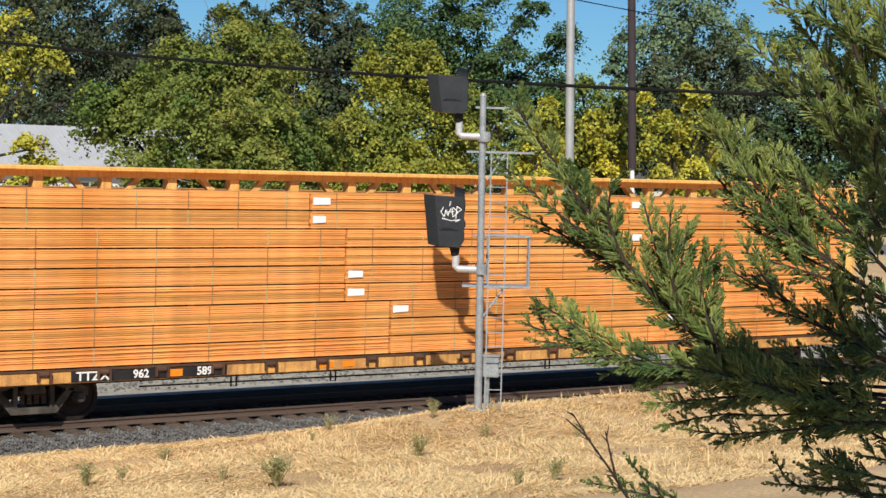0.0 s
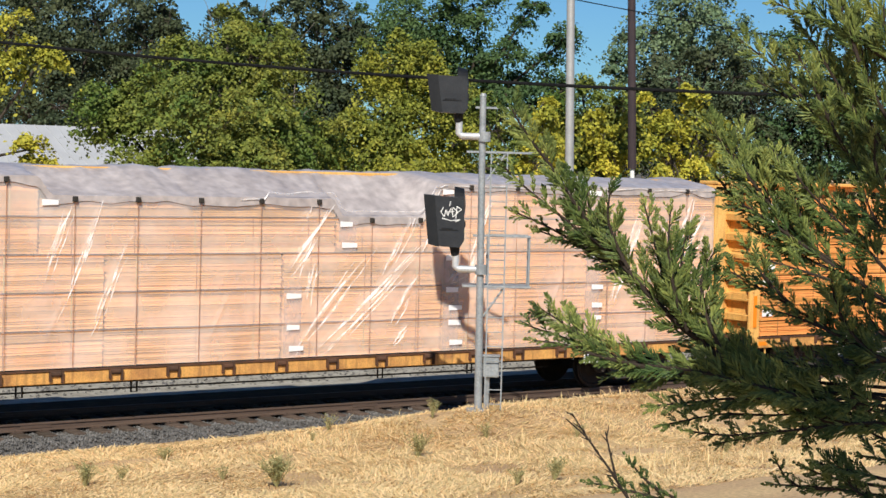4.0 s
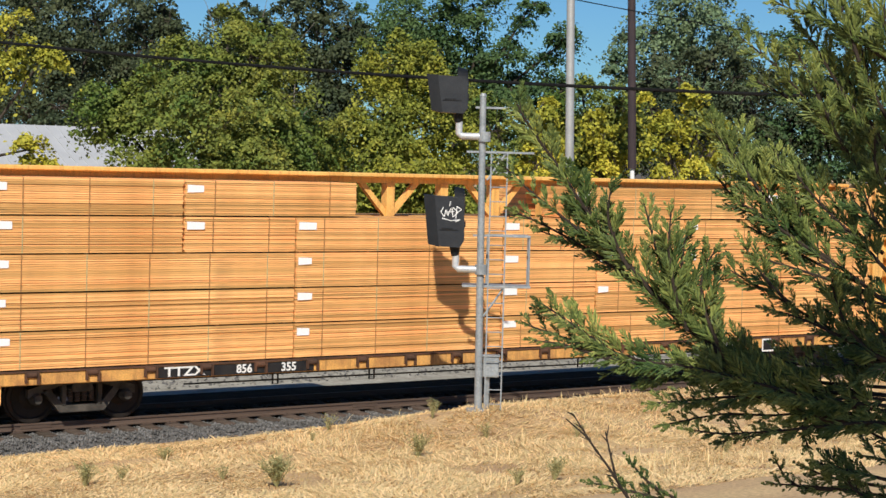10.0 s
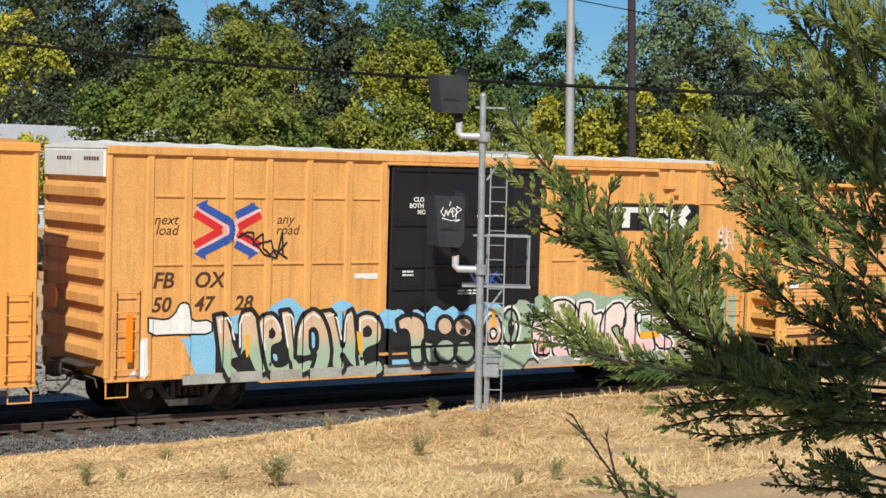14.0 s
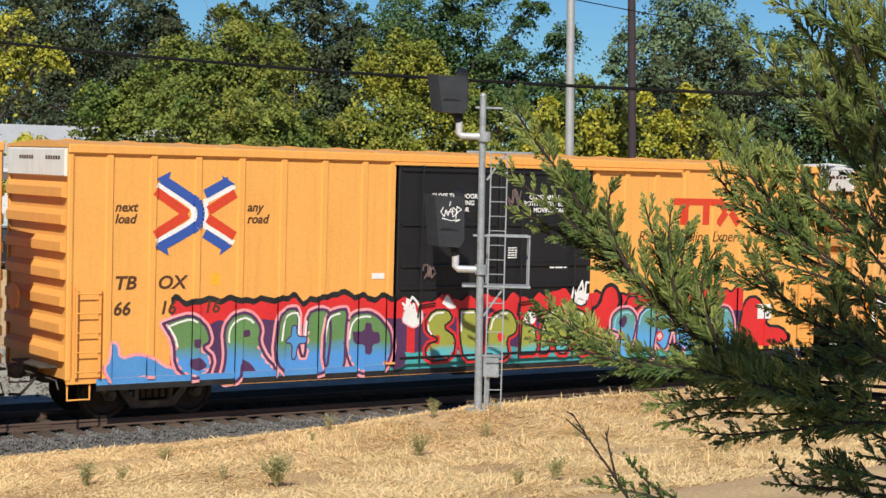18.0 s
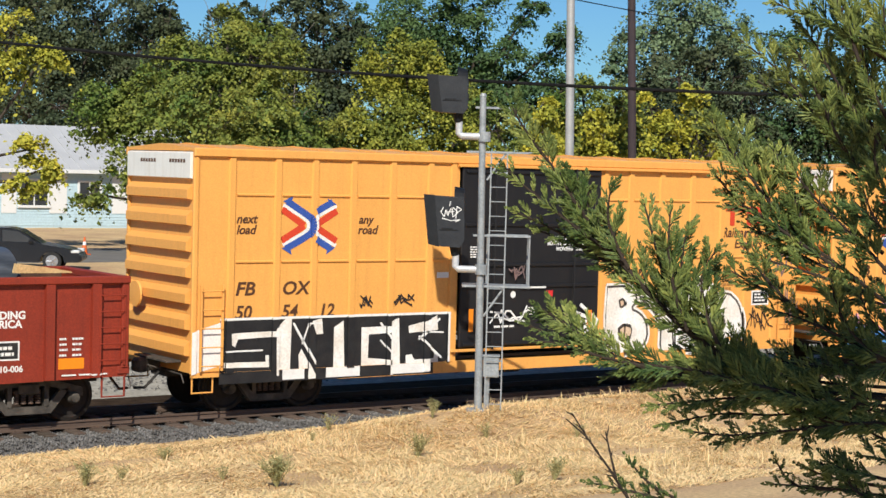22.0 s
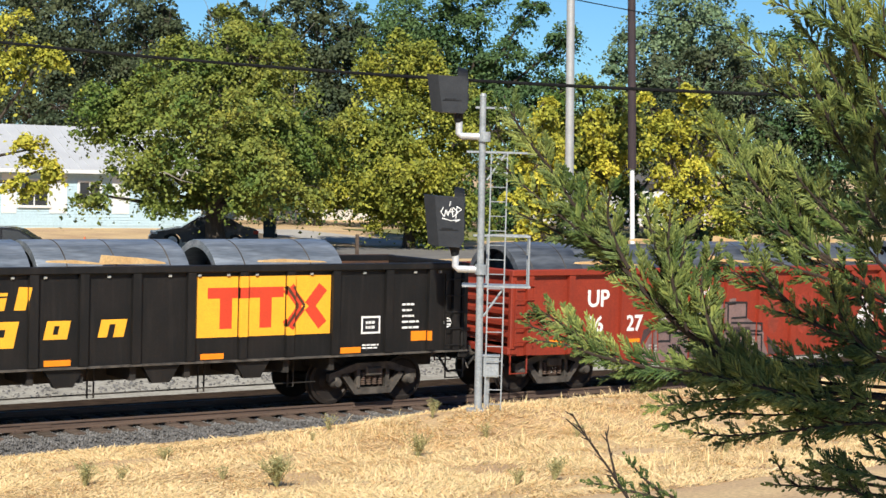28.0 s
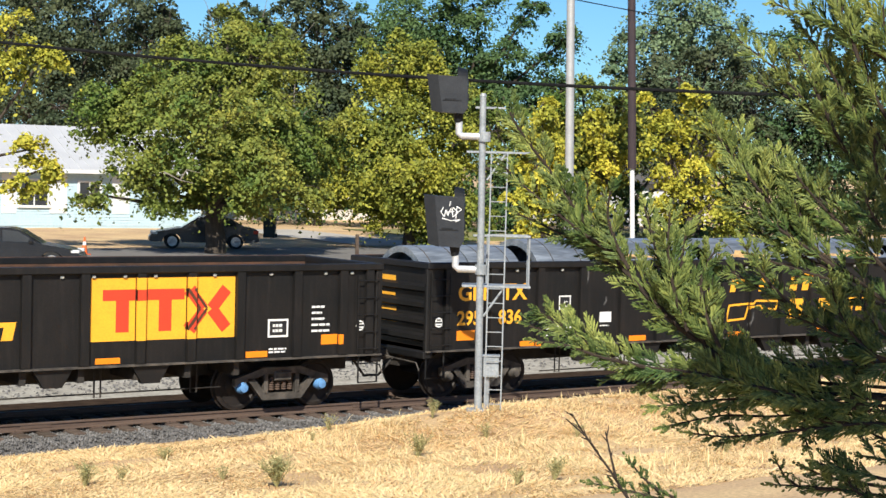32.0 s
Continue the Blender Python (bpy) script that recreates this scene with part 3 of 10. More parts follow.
LEAF_GREEN = leafmat("mid green leaves", (0.08, 0.14, 0.025), (0.285, 0.275, 0.046), 0.4)
LEAF_YELLOWGREEN = leafmat("yellow green leaves", (0.31, 0.30, 0.034), (0.115, 0.16, 0.028), 0.4)
LEAF_YELLOW = leafmat("bright yellowing leaves", (0.50, 0.44, 0.045), (0.21, 0.245, 0.034), 0.4)
LEAF_DARK = leafmat("dark green leaves", (0.042, 0.09, 0.03), (0.09, 0.145, 0.042), 0.35)
LEAF_DULL = leafmat("dull green leaves", (0.045, 0.067, 0.03), (0.088, 0.10, 0.044), 0.35)
LEAF_BLUEGREEN = leafmat("hazy blue green leaves", (0.12, 0.19, 0.10), (0.18, 0.235, 0.115), 0.3)


def leaf_mesh(name, C, N, size, rr, material):
    """Folded leaf-shaped pieces at C, facing N."""
    n = len(C)
    N = N / np.linalg.norm(N, axis=1, keepdims=True)
    U = np.cross(N, rr.normal(size=(n, 3)))
    U /= np.linalg.norm(U, axis=1, keepdims=True)
    W = np.cross(N, U)
    s = size[:, None]
    V = np.empty((n, 4, 3))
    V[:, 0] = C - U * s * 0.62
    V[:, 1] = C + W * s * 0.42 + N * s * 0.14
    V[:, 2] = C + U * s * 0.62
    V[:, 3] = C - W * s * 0.42 + N * s * 0.14
    F = np.empty((n, 2, 3), np.int32)
    b = np.arange(n) * 4
    F[:, 0] = np.stack([b, b + 1, b + 2], 1)
    F[:, 1] = np.stack([b, b + 2, b + 3], 1)
    me = bpy.data.meshes.new(name)
    me.vertices.add(4 * n)
    me.vertices.foreach_set("co", V.ravel())
    me.loops.add(6 * n)
    me.loops.foreach_set("vertex_index", F.ravel())
    me.polygons.add(2 * n)
    me.polygons.foreach_set("loop_start", np.arange(2 * n, dtype=np.int32) * 3)
    me.polygons.foreach_set("loop_total", np.full(2 * n, 3, np.int32))
    me.update(calc_edges=True)
    me.materials.append(material)
    return me


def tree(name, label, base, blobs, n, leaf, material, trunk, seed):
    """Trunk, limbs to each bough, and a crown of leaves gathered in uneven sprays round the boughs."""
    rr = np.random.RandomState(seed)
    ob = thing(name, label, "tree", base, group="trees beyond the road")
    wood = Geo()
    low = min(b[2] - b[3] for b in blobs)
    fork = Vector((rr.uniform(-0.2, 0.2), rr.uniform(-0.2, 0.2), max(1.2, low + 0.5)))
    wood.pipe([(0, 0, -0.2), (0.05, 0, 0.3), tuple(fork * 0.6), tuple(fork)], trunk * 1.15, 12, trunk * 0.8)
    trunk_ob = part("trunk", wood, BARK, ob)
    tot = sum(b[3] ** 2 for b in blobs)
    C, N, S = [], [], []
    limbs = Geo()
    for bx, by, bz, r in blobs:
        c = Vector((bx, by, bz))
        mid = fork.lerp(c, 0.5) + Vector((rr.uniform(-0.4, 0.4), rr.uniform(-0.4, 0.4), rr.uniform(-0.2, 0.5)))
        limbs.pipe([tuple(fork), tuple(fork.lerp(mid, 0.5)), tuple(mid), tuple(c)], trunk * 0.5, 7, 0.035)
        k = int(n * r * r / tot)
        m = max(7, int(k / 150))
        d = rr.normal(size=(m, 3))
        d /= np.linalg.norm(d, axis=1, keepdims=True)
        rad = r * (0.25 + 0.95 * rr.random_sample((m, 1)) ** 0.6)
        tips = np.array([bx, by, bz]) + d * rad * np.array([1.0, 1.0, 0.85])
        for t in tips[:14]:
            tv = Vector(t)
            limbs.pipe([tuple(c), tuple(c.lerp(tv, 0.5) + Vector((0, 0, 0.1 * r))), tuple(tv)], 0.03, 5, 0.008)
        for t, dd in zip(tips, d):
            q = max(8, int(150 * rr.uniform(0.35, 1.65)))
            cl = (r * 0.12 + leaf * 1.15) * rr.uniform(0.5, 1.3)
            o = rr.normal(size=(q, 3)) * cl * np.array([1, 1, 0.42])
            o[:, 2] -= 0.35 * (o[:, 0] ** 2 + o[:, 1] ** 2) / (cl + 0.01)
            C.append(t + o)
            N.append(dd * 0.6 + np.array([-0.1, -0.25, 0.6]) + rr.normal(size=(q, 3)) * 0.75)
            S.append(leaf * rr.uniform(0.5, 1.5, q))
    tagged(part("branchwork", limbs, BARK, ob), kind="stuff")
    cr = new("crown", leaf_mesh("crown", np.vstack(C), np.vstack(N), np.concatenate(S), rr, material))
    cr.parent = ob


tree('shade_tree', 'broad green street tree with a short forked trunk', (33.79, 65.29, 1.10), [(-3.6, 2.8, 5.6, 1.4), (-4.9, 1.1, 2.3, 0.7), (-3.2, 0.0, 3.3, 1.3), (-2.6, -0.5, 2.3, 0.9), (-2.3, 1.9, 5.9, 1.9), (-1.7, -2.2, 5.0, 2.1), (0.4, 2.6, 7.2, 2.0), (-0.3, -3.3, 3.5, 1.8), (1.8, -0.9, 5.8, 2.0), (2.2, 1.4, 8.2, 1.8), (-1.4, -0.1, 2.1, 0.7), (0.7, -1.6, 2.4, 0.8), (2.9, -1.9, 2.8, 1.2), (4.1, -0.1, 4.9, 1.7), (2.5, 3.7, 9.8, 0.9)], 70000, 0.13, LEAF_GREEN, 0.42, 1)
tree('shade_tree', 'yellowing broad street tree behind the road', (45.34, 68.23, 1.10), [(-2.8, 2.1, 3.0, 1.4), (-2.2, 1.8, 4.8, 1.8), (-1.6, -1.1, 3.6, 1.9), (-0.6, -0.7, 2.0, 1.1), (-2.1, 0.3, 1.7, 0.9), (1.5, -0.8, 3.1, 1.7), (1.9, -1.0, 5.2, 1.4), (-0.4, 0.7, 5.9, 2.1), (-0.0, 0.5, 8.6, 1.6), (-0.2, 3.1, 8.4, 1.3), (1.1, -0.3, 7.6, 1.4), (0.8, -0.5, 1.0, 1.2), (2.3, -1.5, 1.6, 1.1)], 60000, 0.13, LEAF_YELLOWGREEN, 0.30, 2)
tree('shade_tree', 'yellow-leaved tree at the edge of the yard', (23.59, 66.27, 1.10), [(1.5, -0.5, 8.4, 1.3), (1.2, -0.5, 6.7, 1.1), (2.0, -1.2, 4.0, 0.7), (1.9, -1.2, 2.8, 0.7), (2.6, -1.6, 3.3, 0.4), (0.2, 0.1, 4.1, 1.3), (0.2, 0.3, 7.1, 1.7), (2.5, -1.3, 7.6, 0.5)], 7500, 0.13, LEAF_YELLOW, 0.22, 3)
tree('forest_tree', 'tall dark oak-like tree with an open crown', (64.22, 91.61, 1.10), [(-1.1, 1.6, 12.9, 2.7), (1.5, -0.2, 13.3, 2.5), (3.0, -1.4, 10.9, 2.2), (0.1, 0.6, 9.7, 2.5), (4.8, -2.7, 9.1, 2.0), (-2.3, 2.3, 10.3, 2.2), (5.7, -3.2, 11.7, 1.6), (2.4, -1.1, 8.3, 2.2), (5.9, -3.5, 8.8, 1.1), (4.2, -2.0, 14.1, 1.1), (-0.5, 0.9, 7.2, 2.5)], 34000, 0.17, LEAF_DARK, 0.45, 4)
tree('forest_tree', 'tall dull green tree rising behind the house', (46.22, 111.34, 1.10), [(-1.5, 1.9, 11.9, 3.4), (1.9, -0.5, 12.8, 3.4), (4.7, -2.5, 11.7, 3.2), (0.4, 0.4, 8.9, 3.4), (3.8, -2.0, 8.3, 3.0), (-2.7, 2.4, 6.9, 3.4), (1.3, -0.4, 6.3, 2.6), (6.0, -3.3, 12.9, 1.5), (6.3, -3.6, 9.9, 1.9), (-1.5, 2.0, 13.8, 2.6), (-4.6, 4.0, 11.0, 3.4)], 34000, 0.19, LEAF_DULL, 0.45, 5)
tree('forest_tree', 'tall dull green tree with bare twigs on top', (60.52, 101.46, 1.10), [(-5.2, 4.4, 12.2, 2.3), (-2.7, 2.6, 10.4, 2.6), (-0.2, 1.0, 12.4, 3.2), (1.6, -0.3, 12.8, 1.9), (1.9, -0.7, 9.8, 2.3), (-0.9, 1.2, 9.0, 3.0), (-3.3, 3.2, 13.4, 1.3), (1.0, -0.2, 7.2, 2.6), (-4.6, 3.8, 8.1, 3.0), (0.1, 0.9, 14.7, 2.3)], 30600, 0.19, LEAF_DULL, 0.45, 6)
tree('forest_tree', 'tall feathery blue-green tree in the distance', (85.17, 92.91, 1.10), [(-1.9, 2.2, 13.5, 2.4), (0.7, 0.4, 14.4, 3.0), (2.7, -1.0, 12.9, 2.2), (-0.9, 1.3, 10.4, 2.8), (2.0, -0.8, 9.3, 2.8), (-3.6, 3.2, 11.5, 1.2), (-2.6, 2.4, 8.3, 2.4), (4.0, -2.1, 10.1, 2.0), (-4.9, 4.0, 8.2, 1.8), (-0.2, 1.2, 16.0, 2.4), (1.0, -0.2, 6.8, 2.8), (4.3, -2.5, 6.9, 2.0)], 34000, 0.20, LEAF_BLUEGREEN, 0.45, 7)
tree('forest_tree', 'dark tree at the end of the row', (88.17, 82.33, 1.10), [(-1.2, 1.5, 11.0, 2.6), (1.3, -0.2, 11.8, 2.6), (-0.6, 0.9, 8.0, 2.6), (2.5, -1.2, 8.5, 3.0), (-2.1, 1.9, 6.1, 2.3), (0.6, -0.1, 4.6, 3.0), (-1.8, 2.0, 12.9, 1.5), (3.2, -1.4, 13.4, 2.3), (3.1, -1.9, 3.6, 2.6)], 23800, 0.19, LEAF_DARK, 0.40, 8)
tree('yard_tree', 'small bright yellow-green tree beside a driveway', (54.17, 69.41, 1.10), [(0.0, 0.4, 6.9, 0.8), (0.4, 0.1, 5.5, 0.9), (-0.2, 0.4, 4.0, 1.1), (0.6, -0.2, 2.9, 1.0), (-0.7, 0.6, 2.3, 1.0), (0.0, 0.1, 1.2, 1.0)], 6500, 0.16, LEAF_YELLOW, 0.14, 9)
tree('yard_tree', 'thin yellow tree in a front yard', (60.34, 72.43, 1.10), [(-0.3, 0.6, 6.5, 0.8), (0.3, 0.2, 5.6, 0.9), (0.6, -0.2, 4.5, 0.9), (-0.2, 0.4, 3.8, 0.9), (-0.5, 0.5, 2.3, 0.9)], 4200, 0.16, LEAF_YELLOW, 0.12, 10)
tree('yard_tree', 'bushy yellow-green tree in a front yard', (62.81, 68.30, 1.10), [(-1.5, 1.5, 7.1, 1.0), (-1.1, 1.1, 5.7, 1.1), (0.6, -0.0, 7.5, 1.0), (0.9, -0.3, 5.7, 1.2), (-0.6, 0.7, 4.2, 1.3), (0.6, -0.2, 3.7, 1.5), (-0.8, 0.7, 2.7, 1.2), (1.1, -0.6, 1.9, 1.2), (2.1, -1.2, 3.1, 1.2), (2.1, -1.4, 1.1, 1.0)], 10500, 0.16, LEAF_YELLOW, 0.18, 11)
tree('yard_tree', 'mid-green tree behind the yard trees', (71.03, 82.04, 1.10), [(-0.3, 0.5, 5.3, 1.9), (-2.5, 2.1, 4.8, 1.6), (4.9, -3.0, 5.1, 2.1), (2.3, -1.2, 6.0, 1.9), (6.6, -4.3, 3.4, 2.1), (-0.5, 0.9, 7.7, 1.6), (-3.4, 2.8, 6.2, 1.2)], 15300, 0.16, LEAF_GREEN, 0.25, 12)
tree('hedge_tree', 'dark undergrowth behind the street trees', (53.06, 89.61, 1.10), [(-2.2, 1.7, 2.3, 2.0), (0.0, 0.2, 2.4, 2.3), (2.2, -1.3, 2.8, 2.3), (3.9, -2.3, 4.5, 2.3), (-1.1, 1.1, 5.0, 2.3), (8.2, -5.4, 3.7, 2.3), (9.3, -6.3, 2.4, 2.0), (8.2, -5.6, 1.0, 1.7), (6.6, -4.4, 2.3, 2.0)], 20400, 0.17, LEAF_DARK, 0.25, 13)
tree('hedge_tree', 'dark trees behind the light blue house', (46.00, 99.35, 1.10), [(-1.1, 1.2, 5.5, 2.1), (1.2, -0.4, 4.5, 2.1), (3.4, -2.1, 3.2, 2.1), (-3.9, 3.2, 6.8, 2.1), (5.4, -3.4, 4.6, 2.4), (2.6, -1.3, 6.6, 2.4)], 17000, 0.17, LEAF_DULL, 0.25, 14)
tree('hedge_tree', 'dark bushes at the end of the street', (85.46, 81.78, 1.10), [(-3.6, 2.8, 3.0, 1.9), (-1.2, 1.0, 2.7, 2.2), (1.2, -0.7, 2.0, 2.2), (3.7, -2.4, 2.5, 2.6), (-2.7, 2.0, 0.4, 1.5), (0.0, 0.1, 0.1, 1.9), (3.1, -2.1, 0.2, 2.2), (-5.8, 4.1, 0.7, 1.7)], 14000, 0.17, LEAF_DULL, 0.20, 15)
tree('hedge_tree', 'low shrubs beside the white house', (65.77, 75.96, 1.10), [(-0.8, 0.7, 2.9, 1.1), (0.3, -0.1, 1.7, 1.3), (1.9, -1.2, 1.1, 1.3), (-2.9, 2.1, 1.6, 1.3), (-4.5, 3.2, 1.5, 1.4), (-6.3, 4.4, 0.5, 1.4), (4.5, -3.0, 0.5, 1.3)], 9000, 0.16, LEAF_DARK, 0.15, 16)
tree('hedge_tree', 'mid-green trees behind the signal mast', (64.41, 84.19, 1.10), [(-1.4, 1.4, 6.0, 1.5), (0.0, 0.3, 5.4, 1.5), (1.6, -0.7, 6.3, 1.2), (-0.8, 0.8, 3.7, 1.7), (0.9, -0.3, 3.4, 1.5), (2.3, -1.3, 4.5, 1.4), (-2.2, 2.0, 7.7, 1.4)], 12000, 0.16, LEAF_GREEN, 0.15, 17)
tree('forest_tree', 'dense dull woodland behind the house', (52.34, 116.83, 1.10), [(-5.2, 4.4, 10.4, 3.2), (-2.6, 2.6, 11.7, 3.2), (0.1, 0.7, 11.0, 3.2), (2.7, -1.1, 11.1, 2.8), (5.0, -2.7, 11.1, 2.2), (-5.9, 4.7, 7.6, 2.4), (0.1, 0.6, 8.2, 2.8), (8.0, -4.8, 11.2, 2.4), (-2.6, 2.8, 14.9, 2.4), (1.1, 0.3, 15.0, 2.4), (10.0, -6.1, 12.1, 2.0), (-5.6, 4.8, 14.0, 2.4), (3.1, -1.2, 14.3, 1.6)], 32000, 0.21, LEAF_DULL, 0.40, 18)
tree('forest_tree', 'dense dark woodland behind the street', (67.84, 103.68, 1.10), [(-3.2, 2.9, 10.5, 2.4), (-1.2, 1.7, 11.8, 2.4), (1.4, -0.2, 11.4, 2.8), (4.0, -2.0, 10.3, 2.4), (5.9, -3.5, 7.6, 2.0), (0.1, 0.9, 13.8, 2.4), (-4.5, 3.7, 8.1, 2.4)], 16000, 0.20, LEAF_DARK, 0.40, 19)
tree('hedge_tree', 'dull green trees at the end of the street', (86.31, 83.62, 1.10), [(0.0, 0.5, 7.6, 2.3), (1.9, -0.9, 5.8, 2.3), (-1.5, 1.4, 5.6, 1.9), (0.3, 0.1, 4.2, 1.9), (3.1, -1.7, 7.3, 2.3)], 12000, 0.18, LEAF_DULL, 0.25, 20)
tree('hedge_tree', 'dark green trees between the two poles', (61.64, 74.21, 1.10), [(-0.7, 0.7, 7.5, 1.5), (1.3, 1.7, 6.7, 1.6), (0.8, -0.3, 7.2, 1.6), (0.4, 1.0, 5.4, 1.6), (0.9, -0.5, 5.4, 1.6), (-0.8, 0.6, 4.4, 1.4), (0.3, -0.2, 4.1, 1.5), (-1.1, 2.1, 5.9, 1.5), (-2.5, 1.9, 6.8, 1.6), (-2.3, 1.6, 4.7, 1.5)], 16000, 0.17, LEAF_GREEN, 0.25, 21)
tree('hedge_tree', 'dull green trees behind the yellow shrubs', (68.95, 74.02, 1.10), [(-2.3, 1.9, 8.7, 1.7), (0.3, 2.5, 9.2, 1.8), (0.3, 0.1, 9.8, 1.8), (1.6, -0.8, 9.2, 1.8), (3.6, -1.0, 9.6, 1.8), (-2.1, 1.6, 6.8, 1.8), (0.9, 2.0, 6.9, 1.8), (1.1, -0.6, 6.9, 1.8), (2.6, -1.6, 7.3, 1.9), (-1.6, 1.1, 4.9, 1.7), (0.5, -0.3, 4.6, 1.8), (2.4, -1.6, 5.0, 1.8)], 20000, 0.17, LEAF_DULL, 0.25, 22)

PALEBARK = mat("pale dead wood", (0.24, 0.21, 0.17), (0.15, 0.13, 0.10), 0.9, scale=3, amount=0.8)
dead = thing("dead_tree", "pale bare dead branches among the street trees", "tree", (0, 0, 1.1))
for pts in ([(50.0, 87.3, 6.9), (50.1, 87.4, 9.1), (50.3, 87.3, 10.7), (51.0, 86.9, 11.7)],
            [(50.1, 87.4, 9.1), (50.0, 87.6, 10.4), (49.7, 87.8, 11.4)],
            [(51.9, 100.9, 12.0), (51.5, 101.3, 13.6), (51.1, 101.6, 14.6)],
            [(54.0, 99.4, 11.1), (54.5, 99.2, 13.3), (54.7, 99.1, 14.4)],
            [(29.0, 60.3, 3.3), (29.5, 59.9, 3.0), (29.9, 59.6, 2.9)],
            [(29.5, 59.9, 3.0), (29.7, 59.8, 3.4), (30.1, 59.5, 3.3)],
            [(38.0, 66.3, 4.7), (38.4, 66.1, 5.9), (38.9, 65.8, 6.4)],
            [(39.5, 67.7, 4.6), (39.8, 67.5, 5.4), (40.4, 67.1, 5.6)]):
    part("bare_limb", Geo().pipe(pts, 0.03, 6, 0.01), PALEBARK, dead)

# ---- the light blue house ----
SIDING = mat("pale blue lap siding", (0.46, 0.60, 0.66), (0.40, 0.53, 0.59), 0.6, scale=1, grain=12, amount=0.4, streak=0.1, streak_col=(0.4, 0.45, 0.45))
TRIM = mat("white house trim", (0.70, 0.70, 0.69), (0.62, 0.62, 0.61), 0.55, scale=2, amount=0.3)
ROOFW = mat("white metal roofing", (0.47, 0.47, 0.475), (0.37, 0.37, 0.37), 0.45, scale=1, amount=0.4)
GLASS = mat("dark window glass", (0.05, 0.055, 0.06), (0.03, 0.03, 0.035), 0.06, scale=1, bump=0, spec=0.9)
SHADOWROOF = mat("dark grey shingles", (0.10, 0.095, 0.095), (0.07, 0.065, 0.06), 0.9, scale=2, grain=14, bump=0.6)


def window(house, x, y, z, w, h):
    win = part("window", Geo().box(x - 0.12, x, y - 0.05, y + 0.02, z - 0.12, z + h + 0.12, 0.01).box(x + w, x + w + 0.12, y - 0.05, y + 0.02, z - 0.12, z + h + 0.12, 0.01).box(x - 0.001, x + w + 0.001, y - 0.05, y + 0.02, z + h, z + h + 0.12, 0.01), TRIM, house, "white framed window")
    part("sill", Geo().box(x - 0.16, x + w + 0.16, y - 0.10, y + 0.02, z - 0.13, z, 0.01), TRIM, win)
    for k in (0, 1):
        part("pane", Geo().box(x + k * w / 2 + 0.02, x + (k + 1) * w / 2 - 0.02, y - 0.012, y + 0.005, z, z + h), GLASS, win)
    part("mullion", Geo().box(x + w / 2 - 0.03, x + w / 2 + 0.03, y - 0.04, y + 0.01, z, z + h), TRIM, win)


hb = thing("house", "single-storey pale blue sided house with white metal roof", "house", (0, 0, 1.18))
x0, x1, yw, hz = 20.0, 43.6, 86.0, 2.95
part("wall", Geo().box(x0, x1, yw, yw + 9.0, -0.3, hz), SIDING, hb)
for i in range(20):
    z = 0.12 + 0.145 * i
    if z + 0.15 < hz:
        part("siding_board", Geo().prism([(yw - 0.003, z), (yw - 0.03, z), (yw - 0.003, z + 0.147)], x0, x1, "x"), SIDING, hb)
part("roof", Geo().prism([(yw - 0.5, hz - 0.05), (yw + 4.6, hz + 2.25), (yw + 9.6, hz - 0.05), (yw + 9.6, hz + 0.06), (yw + 4.6, hz + 2.38), (yw - 0.5, hz + 0.06)], x0 - 0.4, x1 + 0.4, "x"), ROOFW, hb, "white standing-seam metal roof")
for i in range(40):
    xx = x0 - 0.3 + 0.6 * i
    part("roof_seam", Geo().prism([(yw - 0.5, hz + 0.062), (yw + 4.6, hz + 2.382), (yw + 4.6, hz + 2.42), (yw - 0.5, hz + 0.10)], xx, xx + 0.04, "x"), ROOFW, hb)
part("fascia", Geo().box(x0 - 0.4, x1 + 0.4, yw - 0.55, yw - 0.51, hz - 0.12, hz + 0.07), TRIM, hb)
window(hb, 33.4, yw - 0.03, 1.15, 1.45, 1.25)
window(hb, 36.6, yw - 0.03, 1.25, 1.1, 1.1)
for a, b in ((32.4, 33.2), (34.95, 35.9), (38.4, 39.4)):
    part("wall_panel", Geo().box(a, b, yw - 0.045, yw - 0.032, 0.75, 2.75, 0.004), TRIM, hb, "white wall panel beside a window")

WALL2 = mat("cream house wall", (0.66, 0.62, 0.55), (0.56, 0.52, 0.46), 0.7, scale=2, amount=0.4)


def far_house(x0, x1, yw, z, hz, roofmat, wallmat, label, wins):
    h = thing("house", label, "house", (0, 0, z))
    part("wall", Geo().box(x0, x1, yw, yw + 8.0, -0.3, hz), wallmat, h)
    part("roof", Geo().prism([(yw - 0.5, hz - 0.05), (yw + 4.0, hz + 1.9), (yw + 8.5, hz - 0.05), (yw + 8.5, hz + 0.08), (yw + 4.0, hz + 2.05), (yw - 0.5, hz + 0.08)], x0 - 0.4, x1 + 0.4, "x"), roofmat, h)
    for x, w, zz, hh in wins:
        window(h, x, yw - 0.003, zz, w, hh)
    part("door", Geo().box((x0 + x1) / 2 - 0.45, (x0 + x1) / 2 + 0.45, yw - 0.06, yw - 0.002, 0.0, 2.05, 0.01), TRIM, h)
    return h


far_house(72.0, 84.5, 90.0, 1.2, 2.9, SHADOWROOF, TRIM, "white house with dark shingled roof behind yellow trees", ((73.5, 1.4, 1.0, 1.3), (81.0, 1.6, 1.0, 1.3)))
far_house(52.5, 63.5, 98.0, 1.2, 2.8, SHADOWROOF, WALL2, "cream bungalow half hidden by trees", ((54.0, 1.4, 1.0, 1.2), (60.5, 1.4, 1.0, 1.2)))

